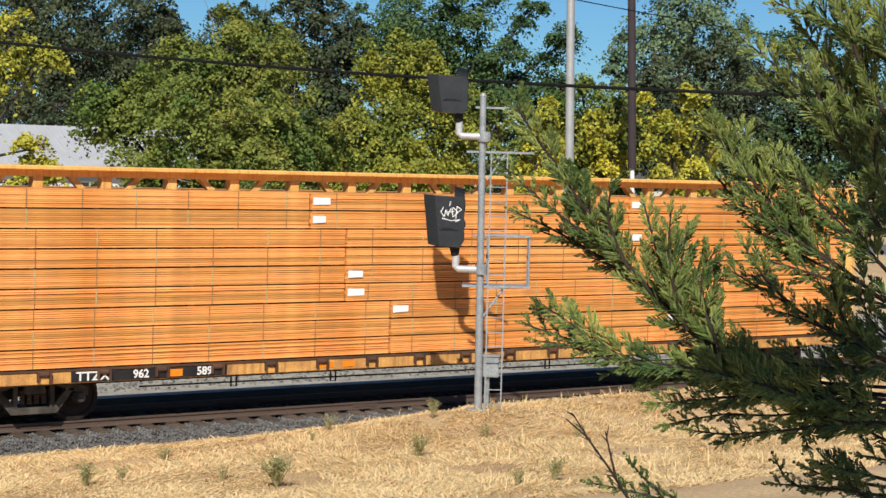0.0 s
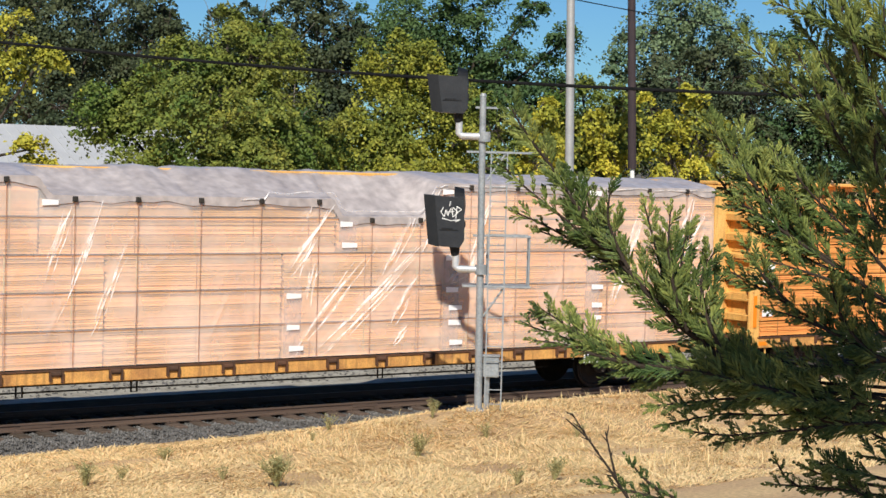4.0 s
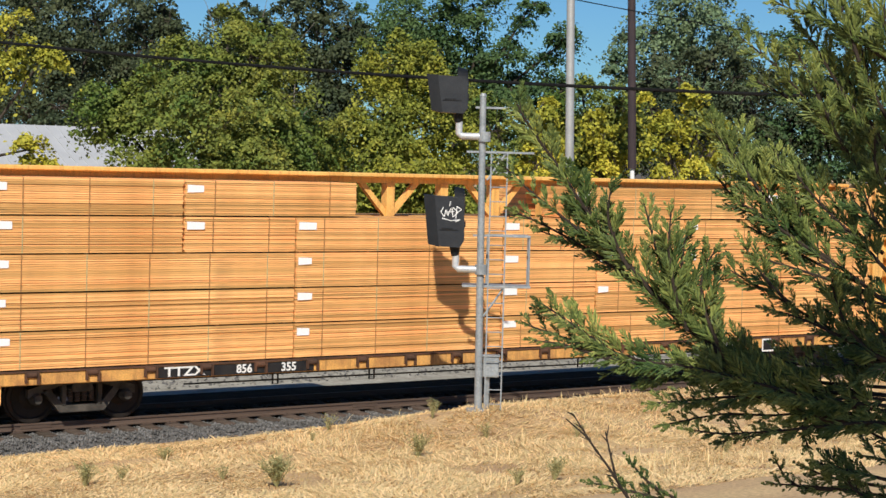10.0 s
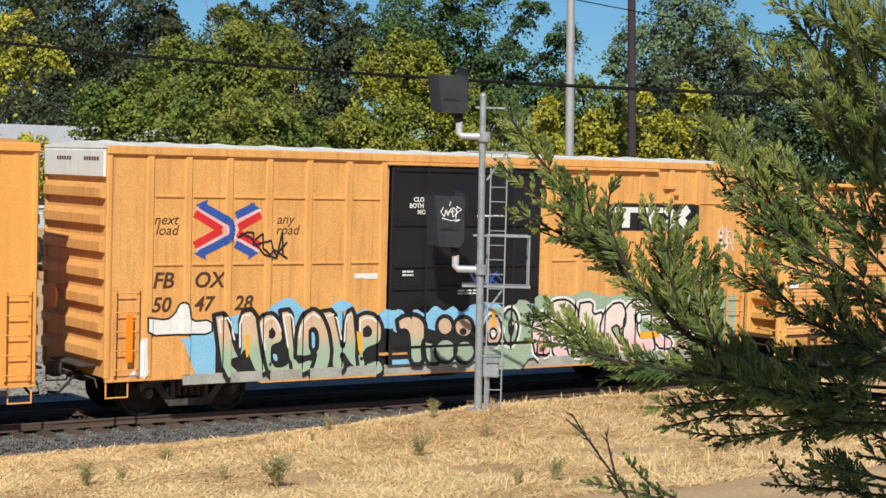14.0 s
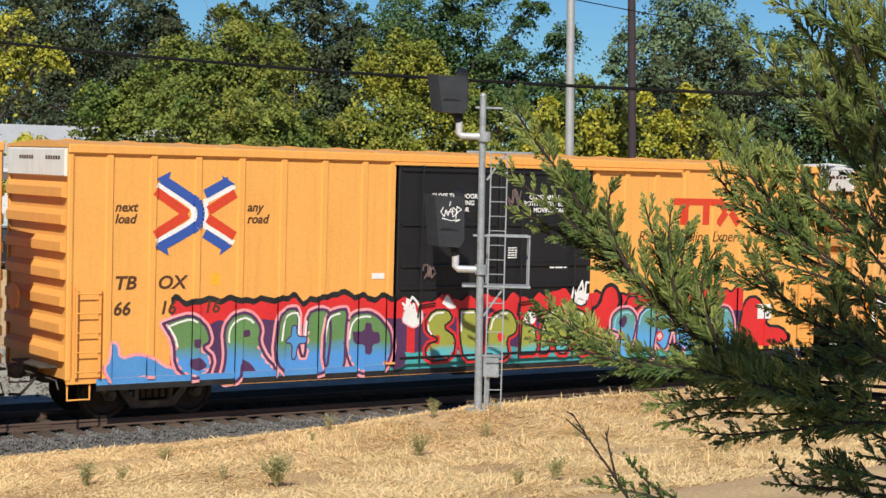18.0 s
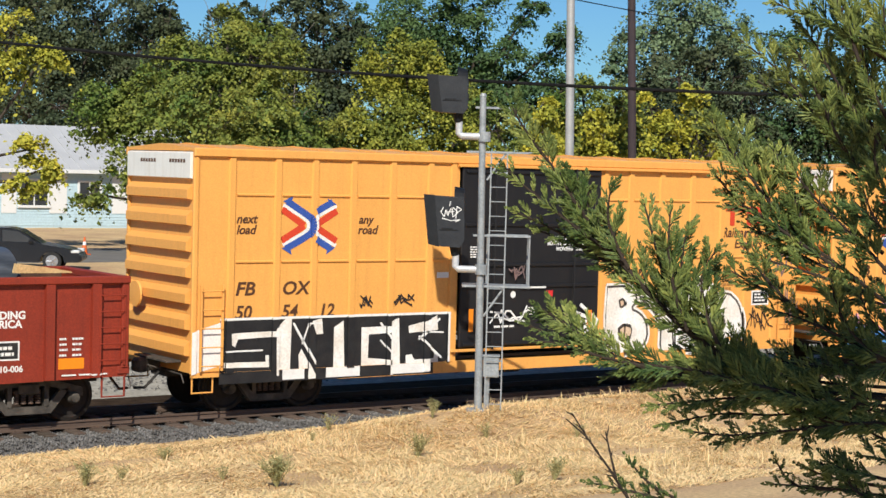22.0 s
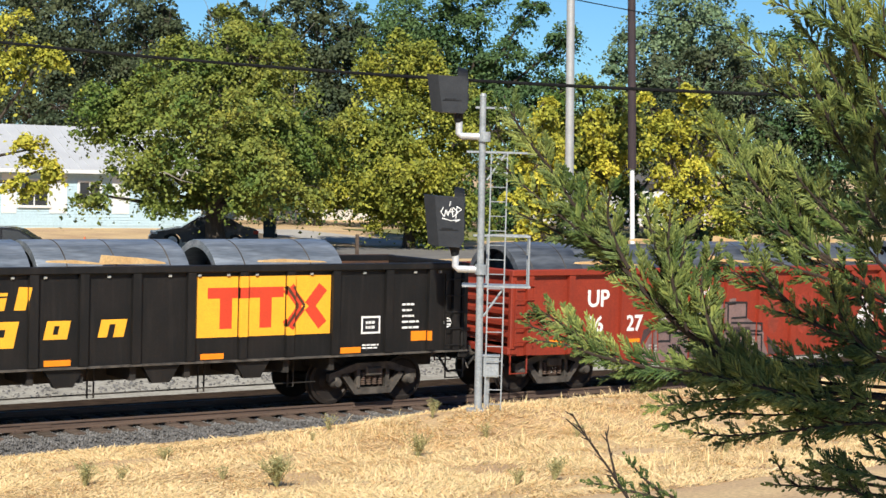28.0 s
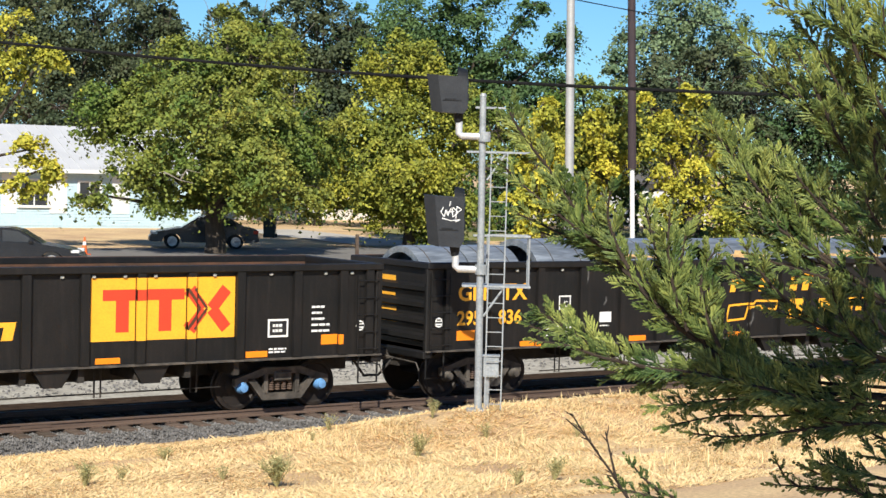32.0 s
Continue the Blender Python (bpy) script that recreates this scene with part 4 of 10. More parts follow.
# ---- the street ----
ASPHALT = mat("worn asphalt", (0.15, 0.138, 0.125), (0.20, 0.185, 0.165), 0.9, scale=1, grain=30, amount=0.8, bump=0.4)
CONCRETE = mat("weathered concrete", (0.46, 0.42, 0.36), (0.36, 0.33, 0.28), 0.9, scale=1, grain=20, amount=0.8, bump=0.3)
LAWN = mat("patchy lawn", (0.15, 0.17, 0.05), (0.30, 0.25, 0.09), 0.9, scale=0.6, grain=20, amount=0.9, bump=0.5)


def strip(name, y0, y1, x0, x1, lift, material, label, cat):
    nx = 60
    v = []
    for i in range(nx + 1):
        x = x0 + (x1 - x0) * i / nx
        for y, dz in ((y0, -0.1), (y0, lift), ((y0 + y1) / 2, lift), (y1, lift), (y1, -0.1)):
            v.append((x, y, ground_z(x, y) + dz))
    f = [(i * 5 + j, (i + 1) * 5 + j, (i + 1) * 5 + j + 1, i * 5 + j + 1) for i in range(nx) for j in range(4)]
    return solid(name, Geo().add(v, f), material, label, cat, kind="structure")


strip("road", 61.0, 69.0, -60, 220, 0.03, ASPHALT, "worn grey asphalt street beyond the track", "road")
strip("driveway", 69.8, 84.0, 44.0, 48.5, 0.045, CONCRETE, "pale concrete driveway", "driveway")
strip("lawn", 73.7, 85.0, 52.0, 72.0, 0.035, LAWN, "patchy green front lawn", "lawn")

# ---- parked cars ----
CARDARK = mat("black car paint", (0.012, 0.013, 0.016), (0.018, 0.02, 0.024), 0.25, scale=1, bump=0, spec=0.6)
CARGREY = mat("dark grey car paint", (0.035, 0.035, 0.038), (0.05, 0.05, 0.05), 0.25, scale=1, bump=0, spec=0.6)
RUBBER = mat("tyre rubber", (0.015, 0.015, 0.015), (0.03, 0.03, 0.03), 0.85, scale=9)
RIM = mat("silver wheel rim", (0.6, 0.6, 0.61), (0.4, 0.4, 0.4), 0.3, metal=0.8, scale=6)
LAMPGLASS = mat("clear lamp lens", (0.7, 0.7, 0.68), (0.5, 0.5, 0.5), 0.15, scale=6, bump=0)


def sedan(at, rz, paint, label):
    """A saloon, front towards -x."""
    car = thing("car", label, "car", at, rz, group="parked cars")
    side = [(-2.30, 0.30), (-2.32, 0.55), (-2.2, 0.68), (-1.9, 0.76), (-0.95, 0.92), (0.9, 0.98), (1.9, 0.96), (2.25, 0.88), (2.32, 0.6), (2.28, 0.32), (1.78, 0.28), (1.72, 0.5), (1.5, 0.64), (1.2, 0.64), (1.0, 0.5), (0.93, 0.28), (-0.95, 0.28), (-1.02, 0.5), (-1.22, 0.64), (-1.52, 0.64), (-1.74, 0.5), (-1.80, 0.28)]
    body = part("body", Geo().prism(side, -0.86, 0.86), paint, car)
    roof = [(-1.0, 0.90), (-0.25, 1.36), (0.1, 1.43), (0.75, 1.42), (1.15, 1.32), (1.85, 0.94)]
    part("cabin", Geo().prism(roof, -0.70, 0.70), paint, body)
    gl = [(-0.82, 0.95), (-0.2, 1.32), (0.32, 1.37), (0.32, 0.97)]
    gr = [(0.40, 0.97), (0.40, 1.37), (0.78, 1.36), (1.12, 1.27), (1.55, 0.99)]
    for s in (-1, 1):
        for q in (gl, gr):
            part("side_window", Geo().prism(q, *sorted((s * 0.701, s * 0.708))), GLASS, body)
        part("mirror", Geo().box(-0.75, -0.6, *sorted((s * 0.86, s * 1.0)), 0.95, 1.07, 0.03), paint, body)
        part("headlight", Geo().box(-2.30, -2.0, *sorted((s * 0.55, s * 0.868)), 0.60, 0.72, 0.03), LAMPGLASS, car)
        part("tail_light", Geo().box(2.1, 2.33, *sorted((s * 0.6, s * 0.868)), 0.68, 0.84, 0.02), LOGORED, car)
        for x in (-1.38, 1.35):
            w = part("wheel", Geo().lathe([(s * 0.66, 0.1), (s * 0.66, 0.31), (s * 0.70, 0.325), (s * 0.83, 0.325), (s * 0.87, 0.31), (s * 0.87, 0.1)], (x, 0, 0.325), 22, "y"), RUBBER, car)
            part("rim", Geo().lathe([(s * 0.872, 0.02), (s * 0.872, 0.21), (s * 0.86, 0.22), (s * 0.85, 0.02)], (x, 0, 0.325), 18, "y"), RIM, w)
            for k in range(5):
                a = k * 1.2566
                part("spoke", Geo().tube((x, s * 0.878, 0.325), (x + 0.19 * math.cos(a), s * 0.878, 0.325 + 0.19 * math.sin(a)), 0.025, 5), RIM, w)
    part("windscreen", Geo().add([(-1.0, -0.62, 0.915), (-1.0, 0.62, 0.915), (-0.29, 0.58, 1.35), (-0.29, -0.58, 1.35)], [(0, 1, 2, 3)]), GLASS, body)
    part("rear_bumper", Geo().box(2.22, 2.37, -0.84, 0.84, 0.34, 0.56, 0.05), paint, car)
    part("front_bumper", Geo().box(-2.38, -2.22, -0.84, 0.84, 0.32, 0.54, 0.05), paint, car)
    return car


sedan((35.3, 69.3, ground_z(35.3, 69.3) - 0.005), -24, CARGREY, "dark grey saloon car parked behind the tree trunk")
sedan((22.6, 58.6, ground_z(22.6, 58.6)), -30 + 180, CARDARK, "black saloon car parked on the street")
CONE = mat("orange cone plastic", (0.75, 0.15, 0.03), (0.65, 0.12, 0.03), 0.5, scale=4)
cz = ground_z(28.0, 65.2) + 0.031
c = thing("traffic_cone", "small orange traffic cone with a white collar", "traffic cone", (28.0, 65.2, cz))
part("cone", Geo().tube((0, 0, 0.03), (0, 0, 0.70), 0.13, 14, 0.03), CONE, c, smooth=True)
part("collar", Geo().tube((0, 0, 0.38), (0, 0, 0.52), 0.081, 14, 0.06), WHITE, c, smooth=True)
part("base", Geo().box(-0.19, 0.19, -0.19, 0.19, 0.0, 0.04, 0.01), CONE, c)
BIN = mat("dark green bin plastic", (0.02, 0.028, 0.025), (0.03, 0.035, 0.03), 0.5, scale=3)
b = thing("wheelie_bin", "dark wheeled rubbish bin beside a driveway", "rubbish bin", (41.6, 74.7, 1.22), -TURN)
part("body", Geo().prism([(-0.26, 0.0), (0.26, 0.0), (0.32, 1.0), (-0.32, 1.0)], -0.28, 0.28), BIN, b)
part("lid", Geo().box(-0.36, 0.36, -0.34, 0.32, 1.0, 1.09, 0.03), BIN, b)
for s in (-1, 1):
    part("wheel", Geo().tube((s * 0.26, 0.26, 0.1), (s * 0.33, 0.26, 0.1), 0.1, 12), RUBBER, b)
post = thing("wooden_post", "short brown wooden post at the road edge", "post", (38.6, 61.9, ground_z(38.6, 61.9)))
part("stake", Geo().box(-0.06, 0.06, -0.06, 0.06, -0.2, 1.0, 0.01), TIE, post)


# ---- the cypress in the foreground ----
CYP = mat("cypress foliage", (0.045, 0.085, 0.021), (0.31, 0.345, 0.092), 0.55, scale=5, grain=30, amount=0.9, bump=0, island=0.5, translucent=0.16, spec=0.3)
CYPBARK = mat("brown cypress bark", (0.04, 0.027, 0.018), (0.022, 0.016, 0.011), 0.9, scale=20, grain=90, bump=0.6)
CYP_AT = EYE + FWD * 6.0 + Vector((FWD.y, -FWD.x, 0)) * 1.507
CYP_AT.z = 4.617
BRANCHES = []


def finger(g, p, e, n, w):
    """A scale-leaved twig tip: a folded tapering blade with two notched edges."""
    sd = e.cross(n)
    if sd.length < 1e-6:
        return
    sd = sd.normalized() * w
    lift = n * w * 0.55
    a, b, c = p + e * 0.3, p + e * 0.62, p + e
    v = [p, a + sd, a + lift, a - sd, a + e * 0.06 + sd * 0.55, a + e * 0.06 - sd * 0.55, b + sd * 0.85, b + lift, b - sd * 0.85, c]
    g.add([tuple(q) for q in v], [(0, 1, 2), (0, 2, 3), (1, 4, 7, 2), (3, 2, 7, 5), (4, 6, 7), (5, 7, 8), (6, 9, 7), (8, 7, 9)])


def frond(g, p, d, n, ln, rr):
    """A flat plume: fingers in pairs along an axis, longest near its foot, closing to a point."""
    side = d.cross(n).normalized()
    k = max(5, int(ln / 0.0085))
    for i in range(k):
        s = (i + 0.3) / k
        q = p + d * ln * s + n * 0.010 * math.sin(s * 3)
        l2 = min(0.058, ln * 0.5) * (1.08 - 0.70 * s) * rr.uniform(0.7, 1.25)
        for sg in (-1, 1):
            e = (d * 0.95 + side * sg * rr.uniform(0.30, 0.58) + n * rr.uniform(-0.55, 0.6)).normalized() * l2
            finger(g, q, e, n, 0.0028 + 0.030 * l2)
    finger(g, p + d * ln * 0.88, d * ln * 0.26, n, 0.0055)


def along(pts, s):
    s = s * (len(pts) - 1)
    i = min(int(s), len(pts) - 2)
    return pts[i].lerp(pts[i + 1], s - i), (pts[i + 1] - pts[i]).normalized()


def branch(tree_ob, pts, seed, dense=1.0, reach=1.0, bare=False, thick=0.007, first=0.05):
    """One bough: a stem with plumes on both sides that point forward and curve up. Its origin is where it leaves the crown, so that it can swing."""
    rr = random.Random(seed)
    o = Vector(pts[0])
    pts = [Vector(p) - o for p in pts]
    m = 6 * (len(pts) - 1)
    fine = [along(pts, i / m)[0] for i in range(m + 1)]
    for _ in range(4):
        fine = [fine[0]] + [(fine[i - 1] + fine[i] * 2 + fine[i + 1]) / 4 for i in range(1, m)] + [fine[m]]
    total = sum((fine[i + 1] - fine[i]).length for i in range(m))
    wood, leaf = Geo(), Geo()
    wood.pipe([tuple(p) for p in fine], thick, 6, 0.0025)
    up = Vector((0, -0.35, 1)).normalized()
    face = Vector((0, -1, 0.25)).normalized()
    if bare:
        for i in range(int(total / 0.03)):
            s = 0.15 + 0.85 * rr.random()
            p, d = along(fine, s)
            td = (d * 0.8 + Vector((rr.uniform(-0.5, 0.5), rr.uniform(-0.4, 0.4), rr.uniform(-0.5, 0.5)))).normalized()
            wood.pipe([tuple(p), tuple(p + td * rr.uniform(0.02, 0.05))], 0.004, 4, 0.001)
    else:
        count = int(total / 0.025 * dense * (1 - first))
        for i in range(count):
            s = first + (0.93 - first) * (i + rr.random()) / count
            p, d = along(fine, s)
            flat = d.cross(face).normalized()
            if flat.z < 0:
                flat = -flat
            sg = 1.0 if i % 2 else -0.8
            td = (d * rr.uniform(0.75, 1.1) + flat * sg * rr.uniform(0.35, 0.8) + face * rr.uniform(-0.45, 0.45) + up * rr.uniform(0.0, 0.25)).normalized()
            ln = reach * rr.uniform(0.07, 0.17) * (1.15 - 0.65 * s)
            nrm = (face * rr.uniform(0.35, 1.0) + up * rr.uniform(0.2, 0.9) + flat * rr.uniform(-0.4, 0.4))
            nrm = (nrm - td * nrm.dot(td)).normalized()
            wood.pipe([tuple(p), tuple(p + td * ln * 0.6)], 0.0032, 4, 0.0012)
            frond(leaf, p + td * ln * 0.12, td, nrm, ln, rr)
            if rr.random() < 0.4:
                t2 = (td + flat * sg * rr.uniform(0.2, 0.6) + up * rr.uniform(-0.1, 0.3)).normalized()
                n2 = (nrm - t2 * nrm.dot(t2)).normalized()
                frond(leaf, p + td * ln * 0.4, t2, n2, ln * 0.6, rr)
        p, d = along(fine, 0.94)
        nr = (face - d * face.dot(d)).normalized()
        frond(leaf, p, d, nr, 0.05, rr)
    b = part("bare_branch" if bare else "bough", wood, CYPBARK, tree_ob, "bare dark twig" if bare else "")
    if leaf.f:
        me = bpy.data.meshes.new("foliage")
        me.from_pydata(leaf.v, [], leaf.f)
        me.materials.append(CYP)
        fo = new("foliage", me)
        fo.parent = b
    b.matrix_basis = pose(*o)
    BRANCHES.append((b, o, seed, total))
    return b


cyp = thing("cypress_tree", "green cypress tree with feathery drooping boughs close to the camera", "tree", tuple(CYP_AT), -TURN)
cyp_trunk = part("trunk", Geo().pipe([(0.62, 0.25, -2.25), (0.60, 0.22, -1.0), (0.56, 0.18, 0.5), (0.54, 0.15, 2.2)], 0.09, 12, 0.03), CYPBARK, cyp)
M = 0.00192


def B(seed, *pts, dense=1.0, reach=1.0, bare=False, depth=0.0, thick=0.007, root=False):
    return branch(cyp, [Vector((a * M, depth + 0.02 * math.sin(i * 2.1 + seed), b * M)) for i, (a, b) in enumerate(pts)], seed, dense, reach, bare, thick, 0.45 / (len(pts) - 1) if root else 0.05)


# boughs: (sideways, up) of each point, in steps of about two millimetres
B(1, (70, -296), (-121, -286), (-182, -243), (-274, -185), (-355, -128), (-417, -69), (-479, -1), (-520, 48), (-562, 102), (-588, 146), (-629, 195), (-660, 239), (-679, 282), depth=0.0, thick=0.014, root=True)
B(2, (-479, -3), (-530, 28), (-591, 74), (-642, 113), (-689, 156), reach=0.75, depth=-0.02)
B(3, (-448, -50), (-488, -19), (-549, 19), (-610, 49), (-666, 72), reach=0.7, depth=0.04)
B(4, (-438, -50), (-489, -13), (-559, 17), (-625, 40), reach=0.5, depth=0.06)
B(5, (-458, -25), (-477, 9), (-499, 64), (-494, 119), reach=0.8, depth=-0.05)
B(6, (-505, 28), (-526, 78), (-532, 130), reach=0.7, depth=0.05)
B(7, (-361, -123), (-387, -53), (-407, 11), (-431, 98), reach=0.8, depth=0.03)
B(8, (-350, -132), (-377, -68), (-391, 11), (-386, 87), reach=0.8, depth=-0.06)
B(9, (-315, -157), (-352, -87), (-363, -18), (-354, 44), reach=0.85, depth=0.0)
B(10, (-284, -176), (-321, -102), (-330, -37), (-303, 18), reach=0.85, depth=-0.04)
B(11, (-264, -185), (-303, -126), (-317, -77), (-278, -26), reach=0.8, depth=0.05)
B(12, (70, -270), (-62, -260), (-213, -226), (-334, -199), (-424, -194), (-484, -176), (-535, -144), (-581, -114), (-632, -83), depth=-0.05, root=True)
B(13, (-474, -183), (-525, -164), (-580, -146), (-638, -129), reach=0.6, depth=-0.02)
B(14, (-424, -197), (-504, -180), (-565, -159), (-623, -155), reach=0.5, depth=-0.08)
B(15, (70, -244), (-233, -234), (-303, -218), (-373, -216), (-433, -232), reach=0.8, depth=0.02, root=True)
B(16, (70, -258), (-182, -248), (-272, -250), (-347, -259), (-417, -265), reach=0.7, depth=-0.03, root=True)
B(17, (70, -233), (-163, -223), (-234, -194), (-304, -186), (-369, -198), reach=0.9, depth=0.1, root=True)
B(18, (70, -288), (-1, -278), (-102, -269), (-191, -281), (-271, -280), (-341, -292), (-396, -305), reach=0.65, root=True)
B(19, (70, -294), (-21, -284), (-131, -296), (-211, -308), (-280, -316), (-356, -305), reach=0.6, depth=-0.06, root=True)
B(20, (70, -300), (-61, -290), (-161, -310), (-220, -323), (-290, -336), reach=0.5, depth=0.03, root=True)
B(21, (70, -250), (-62, -240), (-122, -261), (-141, -297), (-128, -337), reach=0.6, depth=-0.03, root=True)
B(22, (70, -210), (-63, -200), (-144, -192), (-214, -184), (-265, -145), reach=0.9, depth=0.06, root=True)
B(23, (70, -249), (-42, -239), (-133, -232), (-202, -244), (-272, -270), reach=0.8, depth=0.1, root=True)
B(24, (5, -193), (-65, -152), (-116, -113), (-167, -83), (-238, -44), (-284, -20), reach=0.85)
B(25, (-167, -83), (-206, -46), (-236, -12), (-262, 33), reach=0.6, depth=-0.04)
B(26, (5, -178), (-35, -159), (-105, -123), (-166, -99), (-221, -87), reach=0.75, depth=-0.08)
B(27, (70, -179), (-24, -169), (-74, -120), (-97, -71), (-110, -19), reach=0.95, depth=-0.1, root=True)
B(28, (2, -73), (-68, -22), (-140, 28), (-201, 87), (-242, 135), (-273, 175), (-305, 214), (-328, 253), reach=1.0)
B(29, (-139, 23), (-200, 57), (-261, 95), (-311, 154), reach=0.8, depth=0.05)
B(30, (-98, -11), (-170, 37), (-241, 84), (-282, 102), reach=0.75, depth=-0.05)
B(31, (-48, -39), (-129, -4), (-200, 32), (-248, 55), reach=0.75, depth=0.02)
B(32, (-27, -59), (-108, -33), (-178, -13), (-243, 5), reach=0.7, depth=-0.04)
B(33, (-191, 72), (-222, 136), (-244, 185), (-263, 230), reach=0.8, depth=0.06)
B(34, (-129, 18), (-161, 88), (-183, 147), (-206, 194), reach=0.9, depth=0.0)
B(35, (1, -20), (-39, 21), (-101, 79), (-152, 128), (-177, 161), reach=0.9, depth=-0.03)
B(36, (0, 12), (-50, 51), (-81, 90), (-110, 129), reach=0.9, depth=0.05)
B(37, (20, 32), (-20, 61), (-41, 91), (-56, 130), reach=0.9, depth=-0.07)
B(38, (-3, 117), (-53, 161), (-84, 200), (-125, 249), (-167, 298), (-208, 336), (-249, 369), (-285, 396), reach=0.8)
B(39, (-84, 195), (-121, 254), (-147, 308), (-160, 340), (-181, 371), reach=0.75, depth=-0.05)
B(40, (-105, 219), (-156, 270), (-197, 295), (-239, 316), reach=0.65, depth=0.05)
B(41, (-9, 352), (-79, 398), (-130, 427), (-180, 435), (-217, 452), reach=0.75)
B(42, (-68, 348), (-88, 410), (-116, 479), reach=0.9, depth=-0.05)
B(43, (-14, 202), (-66, 280), (-108, 339), (-139, 388), (-160, 418), reach=0.9, depth=0.06)
B(44, (15, 222), (-32, 301), (-59, 380), (-69, 470), reach=1.0, depth=0.02)
B(45, (23, 303), (-13, 362), (-30, 421), (-26, 491), reach=1.0, depth=-0.06)
B(46, (27, 173), (-15, 232), (-46, 291), (-78, 350), reach=1.0, depth=0.12)
B(47, (28, 133), (-13, 177), (-55, 221), (-96, 279), (-128, 329), reach=0.9, depth=0.15)
B(48, (30, 63), (-2, 102), (-33, 161), (-40, 231), reach=0.9, depth=-0.08)
B(49, (44, -97), (2, -78), (-47, -69), (-86, -85), reach=0.8, depth=0.05)
B(50, (45, -157), (4, -133), (-36, -99), (-52, -50), reach=0.9, depth=-0.05)
B(51, (48, -237), (-3, -198), (-44, -189), (-94, -196), reach=0.8, depth=0.03)
B(52, (50, -337), (9, -318), (-31, -299), (-71, -275), reach=0.7)
B(53, (53, -427), (11, -418), (-78, -410), (-138, -406), (-196, -402), reach=0.6)
B(54, (-78, -412), (-138, -410), (-162, -393), (-181, -361), reach=0.45, depth=0.02)
B(55, (11, -386), (-59, -372), (-111, -361), reach=0.7, depth=-0.04)
B(56, (22, -408), (-48, -400), (-88, -391), (-129, -374), reach=0.7, depth=0.05)
B(57, (51, -367), (10, -350), (-46, -339), reach=0.7, depth=-0.08)
B(58, (12, -433), (-38, -414), (-58, -390), reach=0.8, depth=-0.02)
B(59, (-337, -452), (-407, -431), (-458, -422), (-510, -413), reach=0.5, depth=0.02)
B(60, (-327, -447), (-388, -419), (-418, -399), (-445, -365), reach=0.35, depth=-0.02)
B(71, (-406, -479), (-447, -432), (-474, -389), (-512, -340), (-547, -287), bare=True, thick=0.007)
B(72, (-499, -357), (-520, -327), (-557, -298), bare=True, thick=0.005)
B(73, (-466, -401), (-475, -366), (-486, -319), bare=True, thick=0.005)


def shade_bough(seed, *pts):
    """An unseen bough, added above the view and leaning out over the viewer, to shade the lower ones."""
    return branch(cyp, [Vector((0.5, 0.1, pts[0][2] + 0.1))] + [Vector(p) for p in pts], seed, 2.2, 1.9, False, 0.02)


# added out of view, each set by where its shadow falls
shade_bough(81, (0.4, -1.0, 1.3), (0.25, -2.1, 1.15), (-0.3, -2.3, 1.2), (-0.8, -2.4, 1.25))
shade_bough(82, (0.4, -1.0, 1.2), (0.25, -2.2, 1.0), (-0.3, -2.6, 1.1), (-0.7, -2.8, 1.2))
shade_bough(84, (0.3, -1.0, 1.3), (0.1, -1.9, 1.2), (-0.2, -2.0, 1.1), (-0.35, -2.1, 1.1))
shade_bough(83, (0.45, -1.0, 1.4), (0.3, -2.1, 1.2), (-0.1, -2.2, 1.2), (-0.5, -2.3, 1.3))
shade_bough(87, (0.4, -1.0, 1.5), (0.3, -2.1, 1.4), (-0.2, -2.25, 1.38), (-0.85, -2.3, 1.34))
shade_bough(88, (0.4, -1.0, 1.6), (0.2, -2.3, 1.45), (-0.3, -2.4, 1.48), (-0.5, -2.5, 1.5))
shade_bough(89, (0.45, -1.1, 1.5), (0.35, -2.2, 1.32), (-0.1, -2.2, 1.3), (-0.9, -2.2, 1.28))
shade_bough(93, (0.45, -1.0, 1.6), (0.4, -2.0, 1.35), (-0.1, -2.1, 1.36), (-0.7, -2.15, 1.38))
shade_bough(94, (0.45, -1.0, 1.7), (0.4, -2.2, 1.5), (-0.1, -2.35, 1.5), (-0.6, -2.4, 1.5))
shade_bough(95, (0.45, -1.0, 1.7), (0.4, -2.1, 1.52), (0.0, -2.1, 1.44), (-0.55, -2.05, 1.42))
shade_bough(96, (0.45, -1.1, 1.5), (0.4, -2.3, 1.28), (0.0, -2.4, 1.3), (-0.7, -2.5, 1.38))
shade_bough(97, (0.45, -1.0, 1.5), (0.35, -1.8, 1.2), (-0.1, -1.9, 1.17), (-0.7, -1.95, 1.15))
shade_bough(98, (0.45, -1.0, 1.5), (0.35, -1.9, 1.28), (-0.1, -2.0, 1.26), (-0.6, -2.05, 1.3))
shade_bough(90, (0.5, -0.9, 1.9), (0.3, -1.5, 1.75), (-0.05, -1.6, 1.7), (-0.25, -1.7, 1.72))
shade_bough(92, (0.5, -1.0, 1.7), (0.3, -1.6, 1.55), (0.05, -1.7, 1.55), (-0.1, -1.8, 1.55))
shade_bough(85, (0.4, -1.0, 1.1), (0.3, -1.9, 0.95), (-0.1, -2.2, 0.98), (-0.55, -2.3, 1.0))
shade_bough(86, (0.5, -1.2, 1.0), (0.5, -2.0, 0.9), (0.2, -2.3, 0.95), (-0.2, -2.4, 0.95))


